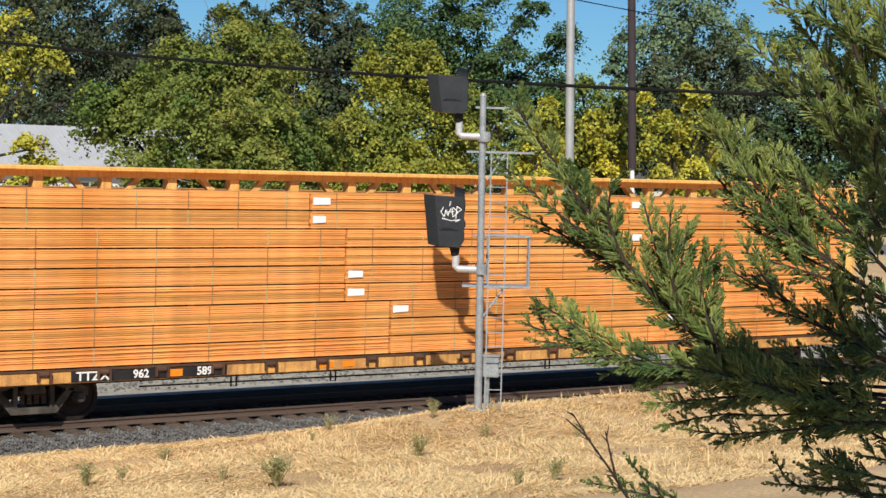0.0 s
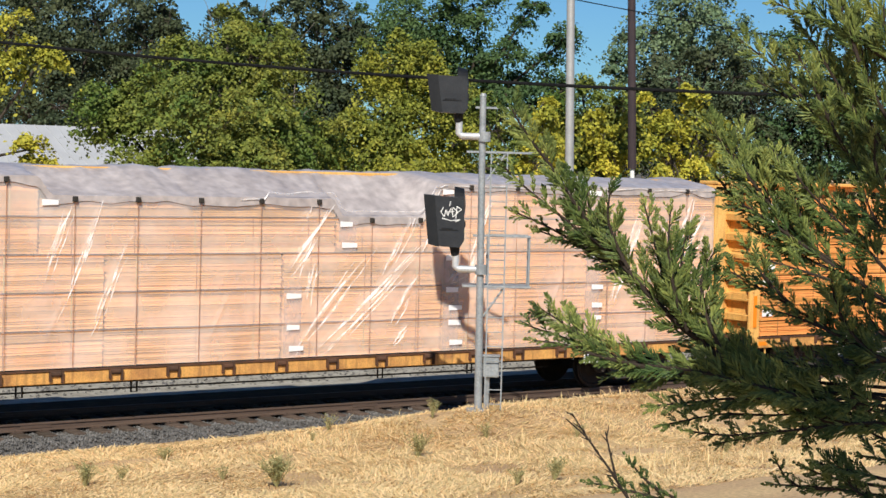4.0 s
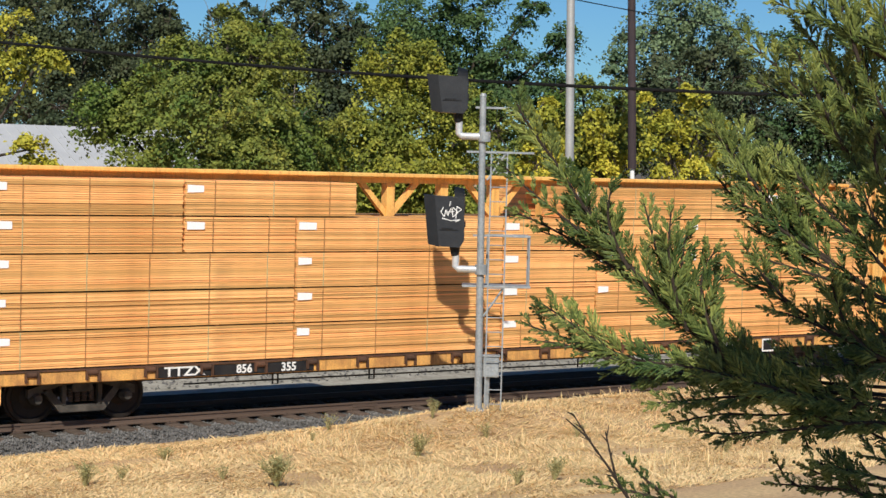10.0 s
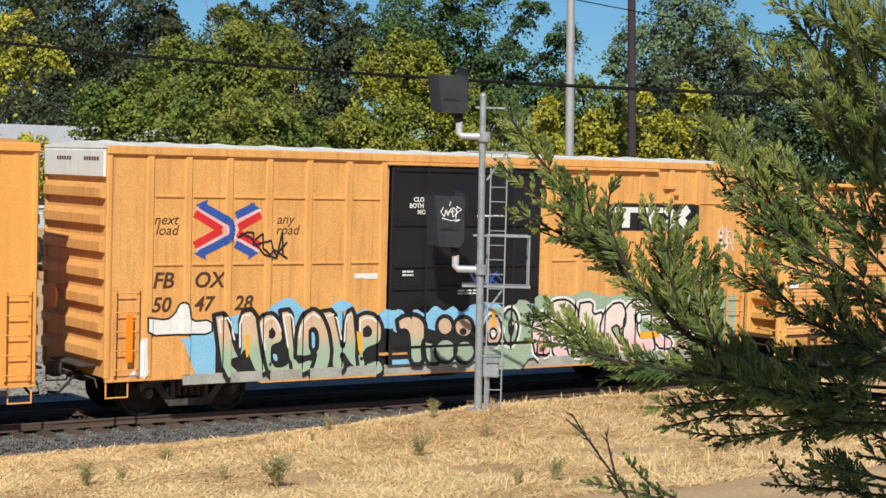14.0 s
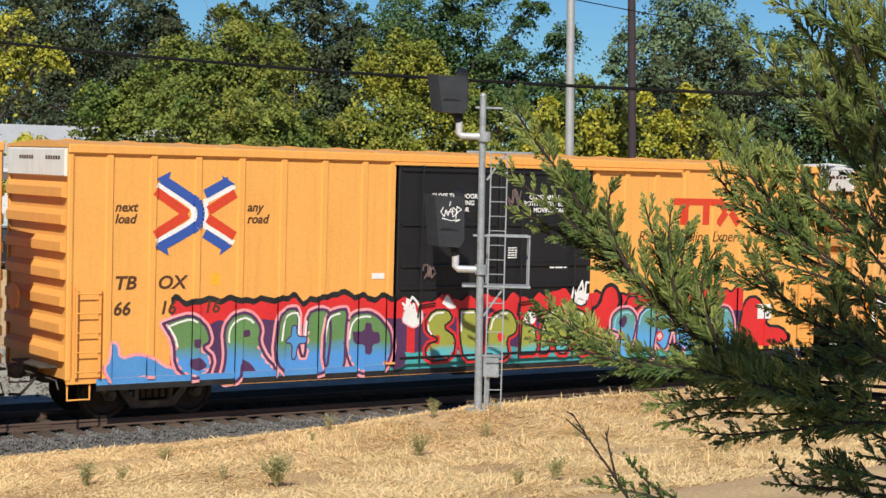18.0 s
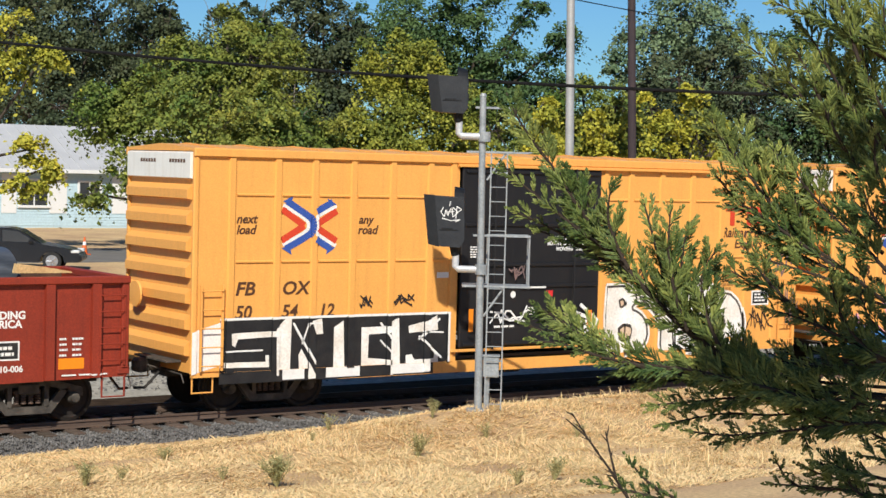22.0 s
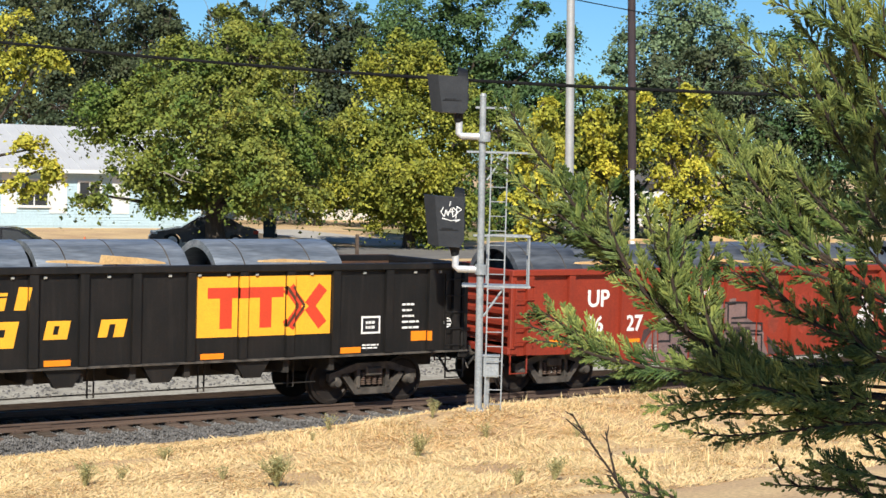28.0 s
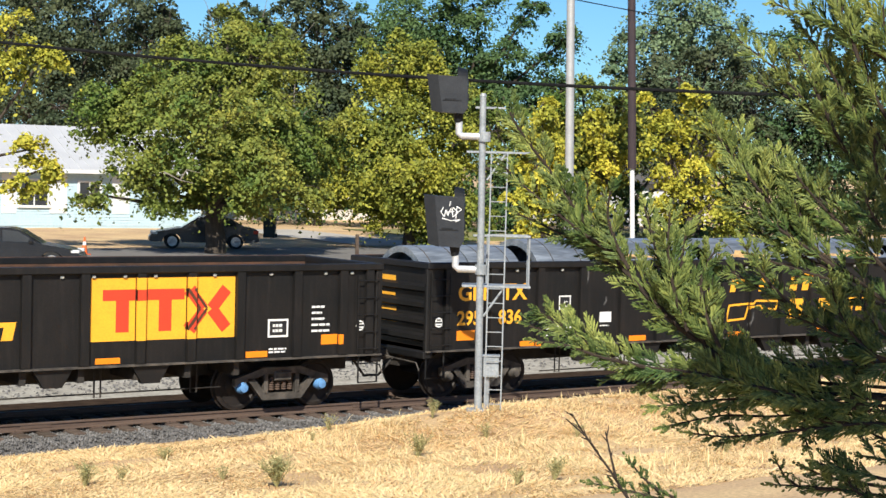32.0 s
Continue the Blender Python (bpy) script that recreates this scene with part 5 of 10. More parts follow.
def sway():
    """The boughs nod in a light wind, the long ones most."""
    gusts = [(0.0, 0.1), (0.5, -0.4), (1.0, -0.2), (2.0, 0.6), (3.0, 0.2), (4.5, -0.3), (5.6, 0.1), (6.0, 0.6), (7.0, 0.1), (8.0, -0.4), (9.0, -0.2), (10.0, 0.2), (10.6, 0.4), (12.0, -1.2), (13.0, 0.0), (13.6, -0.9),
             (14.5, -0.6), (16.0, 0.2), (17.0, 0.4), (18.2, 0.4), (19.0, 0.2), (20.0, 0.1), (21.6, 0.1), (23.0, -0.1), (24.5, -0.2), (25.5, 0.3), (27.0, 0.0), (28.0, -0.2), (29.0, -0.3), (30.5, -0.7), (31.3, -0.3), (32.0, -0.6)]
    for b, o, seed, total in BRANCHES:
        k = 1.7 * min(1.0, total / 1.2)
        ph = seed * 1.7
        rows = []
        for t, a in gusts:
            a2 = a * k + 0.35 * k * math.sin(1.9 * t + ph)
            rows.append((t, pose(o.x, o.y, o.z, 0.4 * math.sin(1.3 * t + ph), 0.55 * a2, 0.45 * a2)))
        walk(b, rows)


# ---- the train ----
def clip(poly, x0, x1):
    """The part of a convex outline between x0 and x1."""
    for sign, lim in ((1, x0), (-1, -x1)):
        res = []
        for i in range(len(poly)):
            p, q = poly[i - 1], poly[i]
            a, b = sign * p[0] - lim, sign * q[0] - lim
            if (a >= 0) != (b >= 0):
                s = a / (a - b)
                res.append((p[0] + (q[0] - p[0]) * s, p[1] + (q[1] - p[1]) * s))
            if b >= 0:
                res.append(q)
        poly = res
        if len(poly) < 3:
            return []
    return poly


SINGLE = ("orange_reflector", "white_frame", "black_square", "white_block", "white_sill", "round_decal", "rust_patch", "red_stripe", "white_square", "amber_block", "arrow_head")


def spray(car, name, polys, material, steps, layer=1, label=""):
    """Paint on a car's side: convex outlines that follow its panels and posts. steps: (x0, x1, y) along the side."""
    if name in SINGLE and len(polys) > 1:
        for p in polys:
            spray(car, name, [p], material, steps, layer, label)
        return None
    g = Geo()
    for i, poly in enumerate(polys):
        off = 0.0022 * layer + 0.00003 * (i % 50)
        for x0, x1, y in steps:
            c = clip(poly, x0, x1)
            if c:
                g.add([(p[0], y - off, p[1]) for p in c], [tuple(range(len(c)))])
        for (_, xa, ya), (_, _, yb) in zip(steps, steps[1:]):
            c = clip(poly, xa - 0.002, xa + 0.002) if abs(ya - yb) > 0.01 else ()
            if c:
                lo, hi = min(p[1] for p in c), max(p[1] for p in c)
                g.add([(xa, ya - off, lo), (xa, yb - off, lo), (xa, yb - off, hi), (xa, ya - off, hi)], [(0, 1, 2, 3)])
    if g.f:
        ob = part(name, g, material, car, label)
        return tagged(ob, kind="stuff") if len(polys) > 1 else ob


def cloud(car, name, x0, x1, z0, z1, material, steps, layer, seed=0.0, rough=0.12, fine=0.05, step=0.08):
    """A sprayed ground with a soft, uneven upper edge."""
    n = int((x1 - x0) / step)
    top = lambda x: z1 + rough * noise.noise((x * 1.1, seed, 0.0)) * 1.6 + fine * noise.noise((x * 4.3, seed, 3.0)) * 1.6
    polys = [[(x0 + i * step, z0), (x0 + (i + 1) * step, z0), (x0 + (i + 1) * step, top(x0 + (i + 1) * step)), (x0 + i * step, top(x0 + i * step))] for i in range(n)]
    return spray(car, name, polys, material, steps, layer)


def rounded(ln, k=2):
    """A bent line with its corners cut round."""
    for _ in range(k):
        res = [ln[0]]
        for p, q in zip(ln, ln[1:]):
            res += [(0.78 * p[0] + 0.22 * q[0], 0.78 * p[1] + 0.22 * q[1]), (0.22 * p[0] + 0.78 * q[0], 0.22 * p[1] + 0.78 * q[1])]
        ln = res + [ln[-1]]
    return ln


def rect(x0, z0, x1, z1):
    return [(x0, z0), (x1, z0), (x1, z1), (x0, z1)]


def stroke(pts, w, round_ends=True):
    """A brush line of width w as convex pieces."""
    res = []
    for i in range(len(pts) - 1):
        (x0, z0), (x1, z1) = pts[i], pts[i + 1]
        d = math.hypot(x1 - x0, z1 - z0) or 1e-6
        nx, nz = -(z1 - z0) / d * w / 2, (x1 - x0) / d * w / 2
        res.append([(x0 + nx, z0 + nz), (x0 - nx, z0 - nz), (x1 - nx, z1 - nz), (x1 + nx, z1 + nz)])
    if round_ends:
        for x, z in pts:
            res.append([(x + w / 2 * math.cos(a * 0.7854), z + w / 2 * math.sin(a * 0.7854)) for a in range(8)])
    return res


def fade(name, high, low, z0, z1):
    """Spray paint that fades from one colour above to another below."""
    m = mat(name, high, tuple(c * 0.82 for c in high), 0.55, scale=1.6, amount=0.7)
    n, l = m.node_tree.nodes, m.node_tree.links
    b = n["Principled BSDF"]
    src = b.inputs["Base Color"].links[0].from_socket
    tc = n.new("ShaderNodeTexCoord")
    sp = n.new("ShaderNodeSeparateXYZ")
    nz = n.new("ShaderNodeTexNoise")
    nz.inputs["Scale"].default_value = 1.7
    ad = n.new("ShaderNodeMath")
    ad.operation = "MULTIPLY_ADD"
    ad.inputs[1].default_value = 0.35
    mr = n.new("ShaderNodeMapRange")
    mr.inputs[1].default_value, mr.inputs[2].default_value = z0 + 0.17, z1 + 0.17
    mx = n.new("ShaderNodeMix")
    mx.data_type = "RGBA"
    mx.inputs[6].default_value = (*low, 1)
    l.new(tc.outputs["Object"], sp.inputs[0])
    l.new(tc.outputs["Object"], nz.inputs["Vector"])
    l.new(nz.outputs["Fac"], ad.inputs[0])
    l.new(sp.outputs["Z"], ad.inputs[2])
    l.new(ad.outputs[0], mr.inputs[0])
    l.new(mr.outputs[0], mx.inputs[0])
    l.new(src, mx.inputs[7])
    l.new(mx.outputs[2], b.inputs["Base Color"])
    return m


MELLOW = fade("peach to sage spray paint", (0.70, 0.50, 0.33), (0.34, 0.46, 0.33), 1.15, 1.5)
ROSE = fade("cream to pink spray paint", (0.84, 0.72, 0.66), (0.80, 0.50, 0.50), 0.95, 1.5)
GREENBLUE = fade("green to blue spray paint", (0.13, 0.26, 0.09), (0.08, 0.27, 0.62), 1.05, 1.35)
OLIVETEAL = fade("olive to teal spray paint", (0.33, 0.35, 0.06), (0.10, 0.42, 0.46), 1.0, 1.15)
TEALBLUE = fade("green to sky blue spray paint", (0.14, 0.34, 0.22), (0.10, 0.34, 0.66), 1.1, 1.7)
CHALK = mat("chalky white spray paint", (0.84, 0.82, 0.78), (0.60, 0.50, 0.38), 0.65, scale=2.4, grain=20, amount=0.55)
SPRAYDARK = mat("smoky black spray paint", (0.03, 0.028, 0.028), (0.12, 0.09, 0.07), 0.6, scale=3, amount=0.8)


def piece(car, steps, layer, fill, pts, edge=BLACKINK, w=0.06, halo=None, shine=None, k=1):
    """One sprayed shape: a soft halo round it, its fill, a brushed outline and highlights along its upper left edge."""
    ring = rounded(pts + [pts[0]], k)[:-1]
    loop = ring + [ring[0]]
    if halo:
        spray(car, "paint_halo", stroke(loop, w + 0.11), halo, steps, layer - 0.4)
    tris = geometry.tessellate_polygon([[Vector((x, 0, z)) for x, z in ring]])
    ob = spray(car, "paint_fill", [[ring[i] for i in t] for t in tris], fill, steps, layer)
    if edge:
        spray(car, "paint_outline", stroke(loop, w), edge, steps, layer + 0.8)
    if shine:
        cx = sum(p[0] for p in ring) / len(ring)
        cz = sum(p[1] for p in ring) / len(ring)
        low, hi = min(p[1] for p in ring), max(p[1] for p in ring)
        inner = [(cx + (x - cx) * 0.80, cz + (z - cz) * 0.86) for x, z in loop]
        marks = []
        for p, q in zip(inner, inner[1:]):
            if (p[1] + q[1]) / 2 > low + 0.55 * (hi - low) and (p[0] + q[0]) / 2 < cx + 0.12 and math.hypot(q[0] - p[0], q[1] - p[1]) > 0.06:
                marks += stroke([p, q], 0.04)
        spray(car, "paint_highlight", marks, shine, steps, layer + 1.2)
    return ob


def scribble(car, x, z, w, h, material, steps, seed, width=0.035, layer=8, n=7):
    rnd = random.Random(seed)
    polys = []
    for _ in range(3):
        pts = [(x + w * (i / n) + rnd.uniform(-0.1, 0.1) * w, z + h * rnd.random()) for i in range(n + 1)]
        polys += stroke(pts[rnd.randint(0, 2):], width)
    spray(car, "tag_scrawl", polys, material, steps, layer)


def small_print(car, x, z, w, h, lines, material, steps, seed=1, layer=9):
    """Lines too small to read, as bars broken into words."""
    rnd = random.Random(seed)
    polys, row = [], h / lines
    for i in range(lines):
        a, end = x, x + w * rnd.uniform(0.75, 1.0)
        while a < end:
            b = min(end, a + w * rnd.uniform(0.15, 0.35))
            polys.append(rect(a, z + h - (i + 0.75) * row, b, z + h - (i + 0.2) * row))
            a = b + 0.05 * w
    spray(car, "small_lettering", polys, material, steps, layer)


def crossing_arrows(car, x0, x1, z0, z1, steps, worn=False):
    """Two bent arrows back to back, blue outside and red inside with pale lines between them, that cross in the middle of the panel."""
    w, h = x1 - x0, z1 - z0
    at = lambda ln: [(x0 + u * w, z0 + v * h) for u, v in ln]
    t = 0.105 * w
    blue = [rounded(at([(0.08, 0.91), (0.40, 0.71), (0.555, 0.60), (0.555, 0.39), (0.40, 0.28), (0.07, 0.10)])), at([(0.61, 0.735), (0.905, 0.90)]), at([(0.61, 0.265), (0.88, 0.10)])]
    red = [at([(0.0, 0.77), (0.40, 0.495), (0.0, 0.24)]), at([(0.99, 0.75), (0.655, 0.535)]), at([(0.99, 0.23), (0.645, 0.45)])]
    pale = [rounded(at([(0.02, 0.84), (0.36, 0.65), (0.475, 0.56), (0.475, 0.43), (0.36, 0.345), (0.02, 0.17)])), at([(0.60, 0.64), (0.98, 0.84)]), at([(0.60, 0.36), (0.98, 0.15)]), at([(0.62, 0.66), (0.62, 0.34)])]
    spray(car, "arrow_edge", [p for ln in pale for p in stroke(ln, 0.06 * w, False)], WHITE if not worn else PINK, steps, 1)
    spray(car, "red_arrow", [p for ln in red for p in stroke(ln, t, False)], LOGORED if not worn else SPRAYRED, steps, 2)
    spray(car, "blue_arrow", [p for ln in blue for p in stroke(ln, t, False)], LOGOBLUE, steps, 3)
    for tip in ([(0.01, 0.905), (0.19, 1.0), (0.15, 0.84)], [(0.0, 0.11), (0.18, 0.0), (0.14, 0.17)], [(0.81, 0.965), (0.98, 0.86), (0.86, 0.83)], [(0.80, 0.0), (0.965, 0.115), (0.85, 0.16)]):
        spray(car, "arrow_head", [at(tip)], LOGOBLUE, steps, 3.8)


def block_mark(car, x0, x1, z0, z1, material, steps, layer=4, lean=0.0, bars=True):
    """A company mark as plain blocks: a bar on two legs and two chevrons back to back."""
    w, h = x1 - x0, z1 - z0
    s = lambda ps: [(x + lean * (z - z0), z) for x, z in ps]
    t = 0.26 * h
    polys = [rect(x0, z1 - t, x0 + 0.63 * w, z1), rect(x0 + 0.10 * w, z0, x0 + 0.20 * w, z1 - t), rect(x0 + 0.43 * w, z0, x0 + 0.53 * w, z1 - t)]
    polys += stroke([(x0 + 0.66 * w, z0 + 0.02 * h), (x0 + 0.78 * w, z0 + 0.5 * h), (x0 + 0.66 * w, z1 - 0.02 * h)], 0.09 * w, False)
    polys += stroke([(x0 + 0.97 * w, z0 + 0.02 * h), (x0 + 0.85 * w, z0 + 0.5 * h), (x0 + 0.97 * w, z1 - 0.02 * h)], 0.09 * w, False)
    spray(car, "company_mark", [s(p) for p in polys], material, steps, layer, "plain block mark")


def wheel_geo():
    g = Geo()
    for s in (-1, 1):
        prof = [(0.66, 0.10), (0.665, 0.20), (0.685, 0.33), (0.675, 0.37), (0.675, 0.445), (0.705, 0.45), (0.715, 0.425), (0.80, 0.415), (0.805, 0.36), (0.775, 0.33), (0.765, 0.20), (0.80, 0.12), (0.81, 0.10)]
        g.lathe([(s * a, r) for a, r in prof], (0, 0, 0), 26)
    g.tube((0, -0.95, 0), (0, 0.95, 0), 0.075, 12)
    for s in (-1, 1):
        for a in range(3):
            c, d = math.cos(a * 2.094), math.sin(a * 2.094)
            g.tube((0.055 * c, s * 0.96, 0.055 * d), (0.055 * c, s * 0.985, 0.055 * d), 0.018, 6)
    return g


WHEEL_MESH = wheel_geo().mesh("wheelset", WHEEL)
WHEEL_MESH.transform(Matrix.Diagonal((1.143, 1.0, 1.143, 1.0)))          # 0.96 m wheels


def spring_geo():
    g = Geo()
    for i in range(4):
        for j in range(6):
            z = 0.33 + j * 0.045
            g.lathe([(z, 0.035), (z + 0.012, 0.055), (z + 0.028, 0.055), (z + 0.04, 0.035)], (-0.21 + 0.14 * i, -1.0, 0), 8, "z")
    return g


def truck_geo():
    g = Geo()
    for s in (-1, 1):
        a, b = sorted((s * 0.94, s * 1.07))
        g.prism([(-1.06, 0.44), (-1.06, 0.60), (-0.78, 0.68), (-0.42, 0.80), (0.42, 0.80), (0.78, 0.68), (1.06, 0.60), (1.06, 0.44), (0.74, 0.55), (0.40, 0.66), (-0.40, 0.66), (-0.74, 0.55)], a, b)
        g.prism([(-0.80, 0.60), (-0.62, 0.58), (-0.36, 0.28), (0.36, 0.28), (0.62, 0.58), (0.80, 0.60), (0.44, 0.15), (-0.44, 0.15)], a, b)
        for x in (-0.40, 0.31):
            g.box(x, x + 0.09, a, b, 0.26, 0.68, 0.01)
    g.box(-0.2, 0.2, -1.12, 1.12, 0.52, 0.72, 0.03)
    return g


TRUCK_MESH = truck_geo().mesh("truck", CASTING)
SPRING_MESH = spring_geo().mesh("spring_nest", RAILTOP)
CAP = Geo().lathe([(-1.16, 0.05), (-1.15, 0.085), (-1.09, 0.095), (-1.06, 0.12), (-0.96, 0.12)], (0, 0, 0), 14)
CAP_MESH = CAP.mesh("bearing_cap", CASTING, True)
CAPBLUE = mat("blue bearing cap paint", (0.12, 0.28, 0.52), (0.09, 0.2, 0.4), 0.5, scale=8)
CAP_BLUE_MESH = CAP.mesh("bearing_cap", CAPBLUE, True)
SHOE = Geo().box(-0.03, 0.03, -0.80, -0.68, 0.28, 0.60, 0.01).box(-0.03, 0.03, 0.68, 0.80, 0.28, 0.60, 0.01).tube((0, -0.8, 0.36), (0, 0.8, 0.36), 0.03, 8)
SHOE_MESH = SHOE.mesh("brake_beam", STEEL)


def truck(car, x, blue=False):
    t = new("truck", TRUCK_MESH)
    t.parent = car
    t.matrix_basis = pose(x, 0, 0)
    for name, me, px in (("spring_nest", SPRING_MESH, 0), ("brake_beam", SHOE_MESH, -0.40), ("brake_beam", SHOE_MESH, 0.40)):
        s = new(name, me)
        s.parent = t
        if name == "spring_nest":
            tagged(s, kind="stuff")
        s.matrix_basis = pose(px, 0, 0)
    for dx in (-0.89, 0.89):
        w = new("wheelset", WHEEL_MESH)
        w.parent = t
        w.matrix_basis = pose(dx, 0, 0.42)
        WHEELSETS.append((w, dx))
        c = new("bearing_cap", CAP_BLUE_MESH if blue else CAP_MESH)
        c.parent = t
        c.matrix_basis = pose(dx, 0, 0.42)


def couplings(car, L, hose=True):
    """Draft gear, coupler, hose and cut lever at both ends."""
    for end, s in ((0.0, -1), (L, 1)):
        g = Geo().box(end - 0.06 if s > 0 else end - 0.5, end + 0.5 if s > 0 else end + 0.06, -0.10, 0.10, 0.72, 0.94, 0.02)
        g.box(end + s * 0.36 - 0.12, end + s * 0.36 + 0.12, -0.17, 0.15, 0.70, 0.98, 0.05)
        part("coupler", g, CASTING, car, "dusty steel coupler")
        g = Geo().pipe([(end + s * 0.05, -0.35, 0.80), (end + s * 0.2, -0.33, 0.62), (end + s * 0.38, -0.28, 0.42), (end + s * 0.58, -0.2, 0.42)], 0.028, 7)
        part("air_hose", g, STEEL, car, "black rubber air hose")
        g = Geo().pipe([(end + s * 0.3, 0.0, 0.86), (end + s * 0.12, -0.5, 0.80), (end + s * 0.10, -1.3, 0.78), (end + s * 0.1, -1.42, 0.62)], 0.016, 6)
        part("cut_lever", g, CASTING, car)


def stirrup(car, x0, x1, z_top, material, z=0.42):
    for s in (-1, 1):
        part("stirrup_step", Geo().pipe([(x0, s * 1.44, z_top), (x0, s * 1.44, z), (x1, s * 1.44, z), (x1, s * 1.44, z_top)], 0.022, 6), material, car)


def ladder(car, x0, x1, y, zs, material):
    g = Geo()
    for x in (x0, x1):
        g.box(x - 0.02, x + 0.02, y - 0.07, y - 0.03, zs[0] - 0.1, zs[-1] + 0.12)
    lad = part("ladder", g, material, car)
    for z in zs:
        part("rung", Geo().pipe([(x0, y - 0.01, z), (x0, y - 0.09, z), (x1, y - 0.09, z), (x1, y - 0.01, z)], 0.013, 6), material, lad)


def bars(steps_y, L):
    return [(-0.2, L + 0.2, steps_y)]


def boxcar(L, x, label, posts, seams, door, paint, tall_door_leaves=1, old=False):
    """A high boxcar: posts and ledges on its sides, ribbed ends with a white top, black plug doors, roof, trucks."""
    car = thing("boxcar", label, "boxcar", group="cars of the freight train")
    yp, yr = -HALF + 0.045, -HALF            # panel and post faces
    d0, d1 = door
    for s in (-1, 1):
        a, b = sorted((s * (HALF - 0.045), s * (HALF - 0.075)))
        for u, v in ((0.0, d0), (d1, L)):
            part("side_panel", Geo().box(u + 0.02, v - 0.02, a, b, 0.78, 4.96), paint, car)
        a, b = sorted((s * (HALF - 0.046), s * (HALF + 0.03)))
        part("top_chord", Geo().box(-0.02, L + 0.02, a, b, 4.95, 5.12, 0.02), paint, car)
        part("side_sill", Geo().prism([(0.02, 0.72), (2.9, 0.72), (3.3, 0.56), (L - 3.3, 0.56), (L - 2.9, 0.72), (L - 0.02, 0.72), (L - 0.02, 0.80), (0.02, 0.80)], *sorted((s * (HALF - 0.09), s * (HALF - 0.02)))), paint, car)
    steps = []
    post_mesh = {}
    prev = 0.0
    for p in posts:
        w = 0.16 if 0.1 < p < L - 0.1 else 0.10
        for s in (-1, 1):
            key = (w, s)
            if key not in post_mesh:
                o = s * HALF
                i = s * (HALF - 0.0455)
                post_mesh[key] = Geo().prism([(-w / 2, i), (-w / 2 + 0.025, o), (w / 2 - 0.025, o), (w / 2, i)], 0.80, 4.945, "z").mesh("side_post", paint)
            ob = new("side_post", post_mesh[key])
            ob.parent = car
            ob.matrix_basis = pose(min(max(p, 0.05), L - 0.05), 0, 0)
        c = min(max(p, 0.05), L - 0.05)
        if c - w / 2 > prev and not (d0 <= prev < d1):
            steps.append((prev, c - w / 2, yp))
        steps.append((c - w / 2, c + w / 2, yr - 0.001))
        prev = c + w / 2
        if abs(p - d0) < 0.3:
            steps.append((prev, d0, yp))
            steps.append((d0, d1, -HALF - 0.055))
            prev = d1
    if prev < L:
        steps.append((prev, L, yp))
    for z in seams:
        for i in range(len(posts) - 1):
            p, q = posts[i], posts[i + 1]
            if p + 0.1 < d1 and q - 0.1 > d0:
                continue
            if p < 0.3 or q > L - 0.3:
                continue
            part("panel_ledge", Geo().prism([(-HALF + 0.047, z - 0.03), (-HALF + 0.012, z - 0.015), (-HALF + 0.012, z + 0.012), (-HALF + 0.047, z + 0.03)], p + 0.10, q - 0.10, "x"), paint, car)
    # ends
    for e, s in ((0.0, 1), (L, -1)):
        part("end_panel", Geo().box(*sorted((e + s * 0.04, e + s * 0.08)), -HALF + 0.05, HALF - 0.05, 0.80, 5.05), paint, car)
        for y in (-HALF + 0.02, HALF - 0.11):
            part("corner_post", Geo().box(*sorted((e - s * 0.005, e + s * 0.12)), y, y + 0.09, 0.78, 5.10, 0.02), paint, car)
        for i in range(7):
            z = 4.12 - i * 0.50
            part("end_rib", Geo().prism([(e + s * 0.05, z), (e - s * 0.085, z + 0.03), (e - s * 0.085, z + 0.20), (e + s * 0.05, z + 0.31)], -HALF + 0.16, HALF - 0.16), paint, car)
        part("white_panel", Geo().prism([(e + s * 0.05, 4.52), (e - s * 0.05, 4.54), (e - s * 0.05, 5.02), (e + s * 0.05, 5.06)], -HALF + 0.12, HALF - 0.12), WHITEPANEL, car, "white painted top of the end")
        g = Geo()
        for k in range(2):
            for j in range(6):
                g.box(*sorted((e - s * 0.051, e - s * 0.054)), -1.2 + k * 1.3 + j * 0.12, -1.2 + k * 1.3 + j * 0.12 + 0.085, 4.83, 4.90)
        part("small_lettering", g, DARKINK, car)
        part("end_platform", Geo().box(*sorted((e - s * 0.30, e + s * 0.02)), -1.05, 0.4, 0.98, 1.02, 0.005), CASTING, car)
        part("brake_gear", Geo().lathe([(-0.03, 0.03), (-0.02, 0.26), (0.02, 0.27), (0.03, 0.03)], (e - s * 0.22, 0.55, 2.2), 16, "x"), paint, car)
    # roof
    g = Geo().prism([(-HALF - 0.01, 5.06), (-HALF - 0.01, 5.11), (0, 5.20), (HALF + 0.01, 5.11), (HALF + 0.01, 5.06)], -0.01, L + 0.01, "x")
    roof = part("roof", g, WHITEPANEL if old else paint, car)
    for i in range(int(L / 1.2)):
        xx = 0.6 + 1.2 * i
        part("roof_rib", Geo().prism([(-HALF, 5.112), (0, 5.202), (HALF, 5.112), (HALF, 5.135), (0, 5.225), (-HALF, 5.135)], xx - 0.04, xx + 0.04, "x"), WHITEPANEL if old else paint, roof)
    # doors, both sides
    n = tall_door_leaves
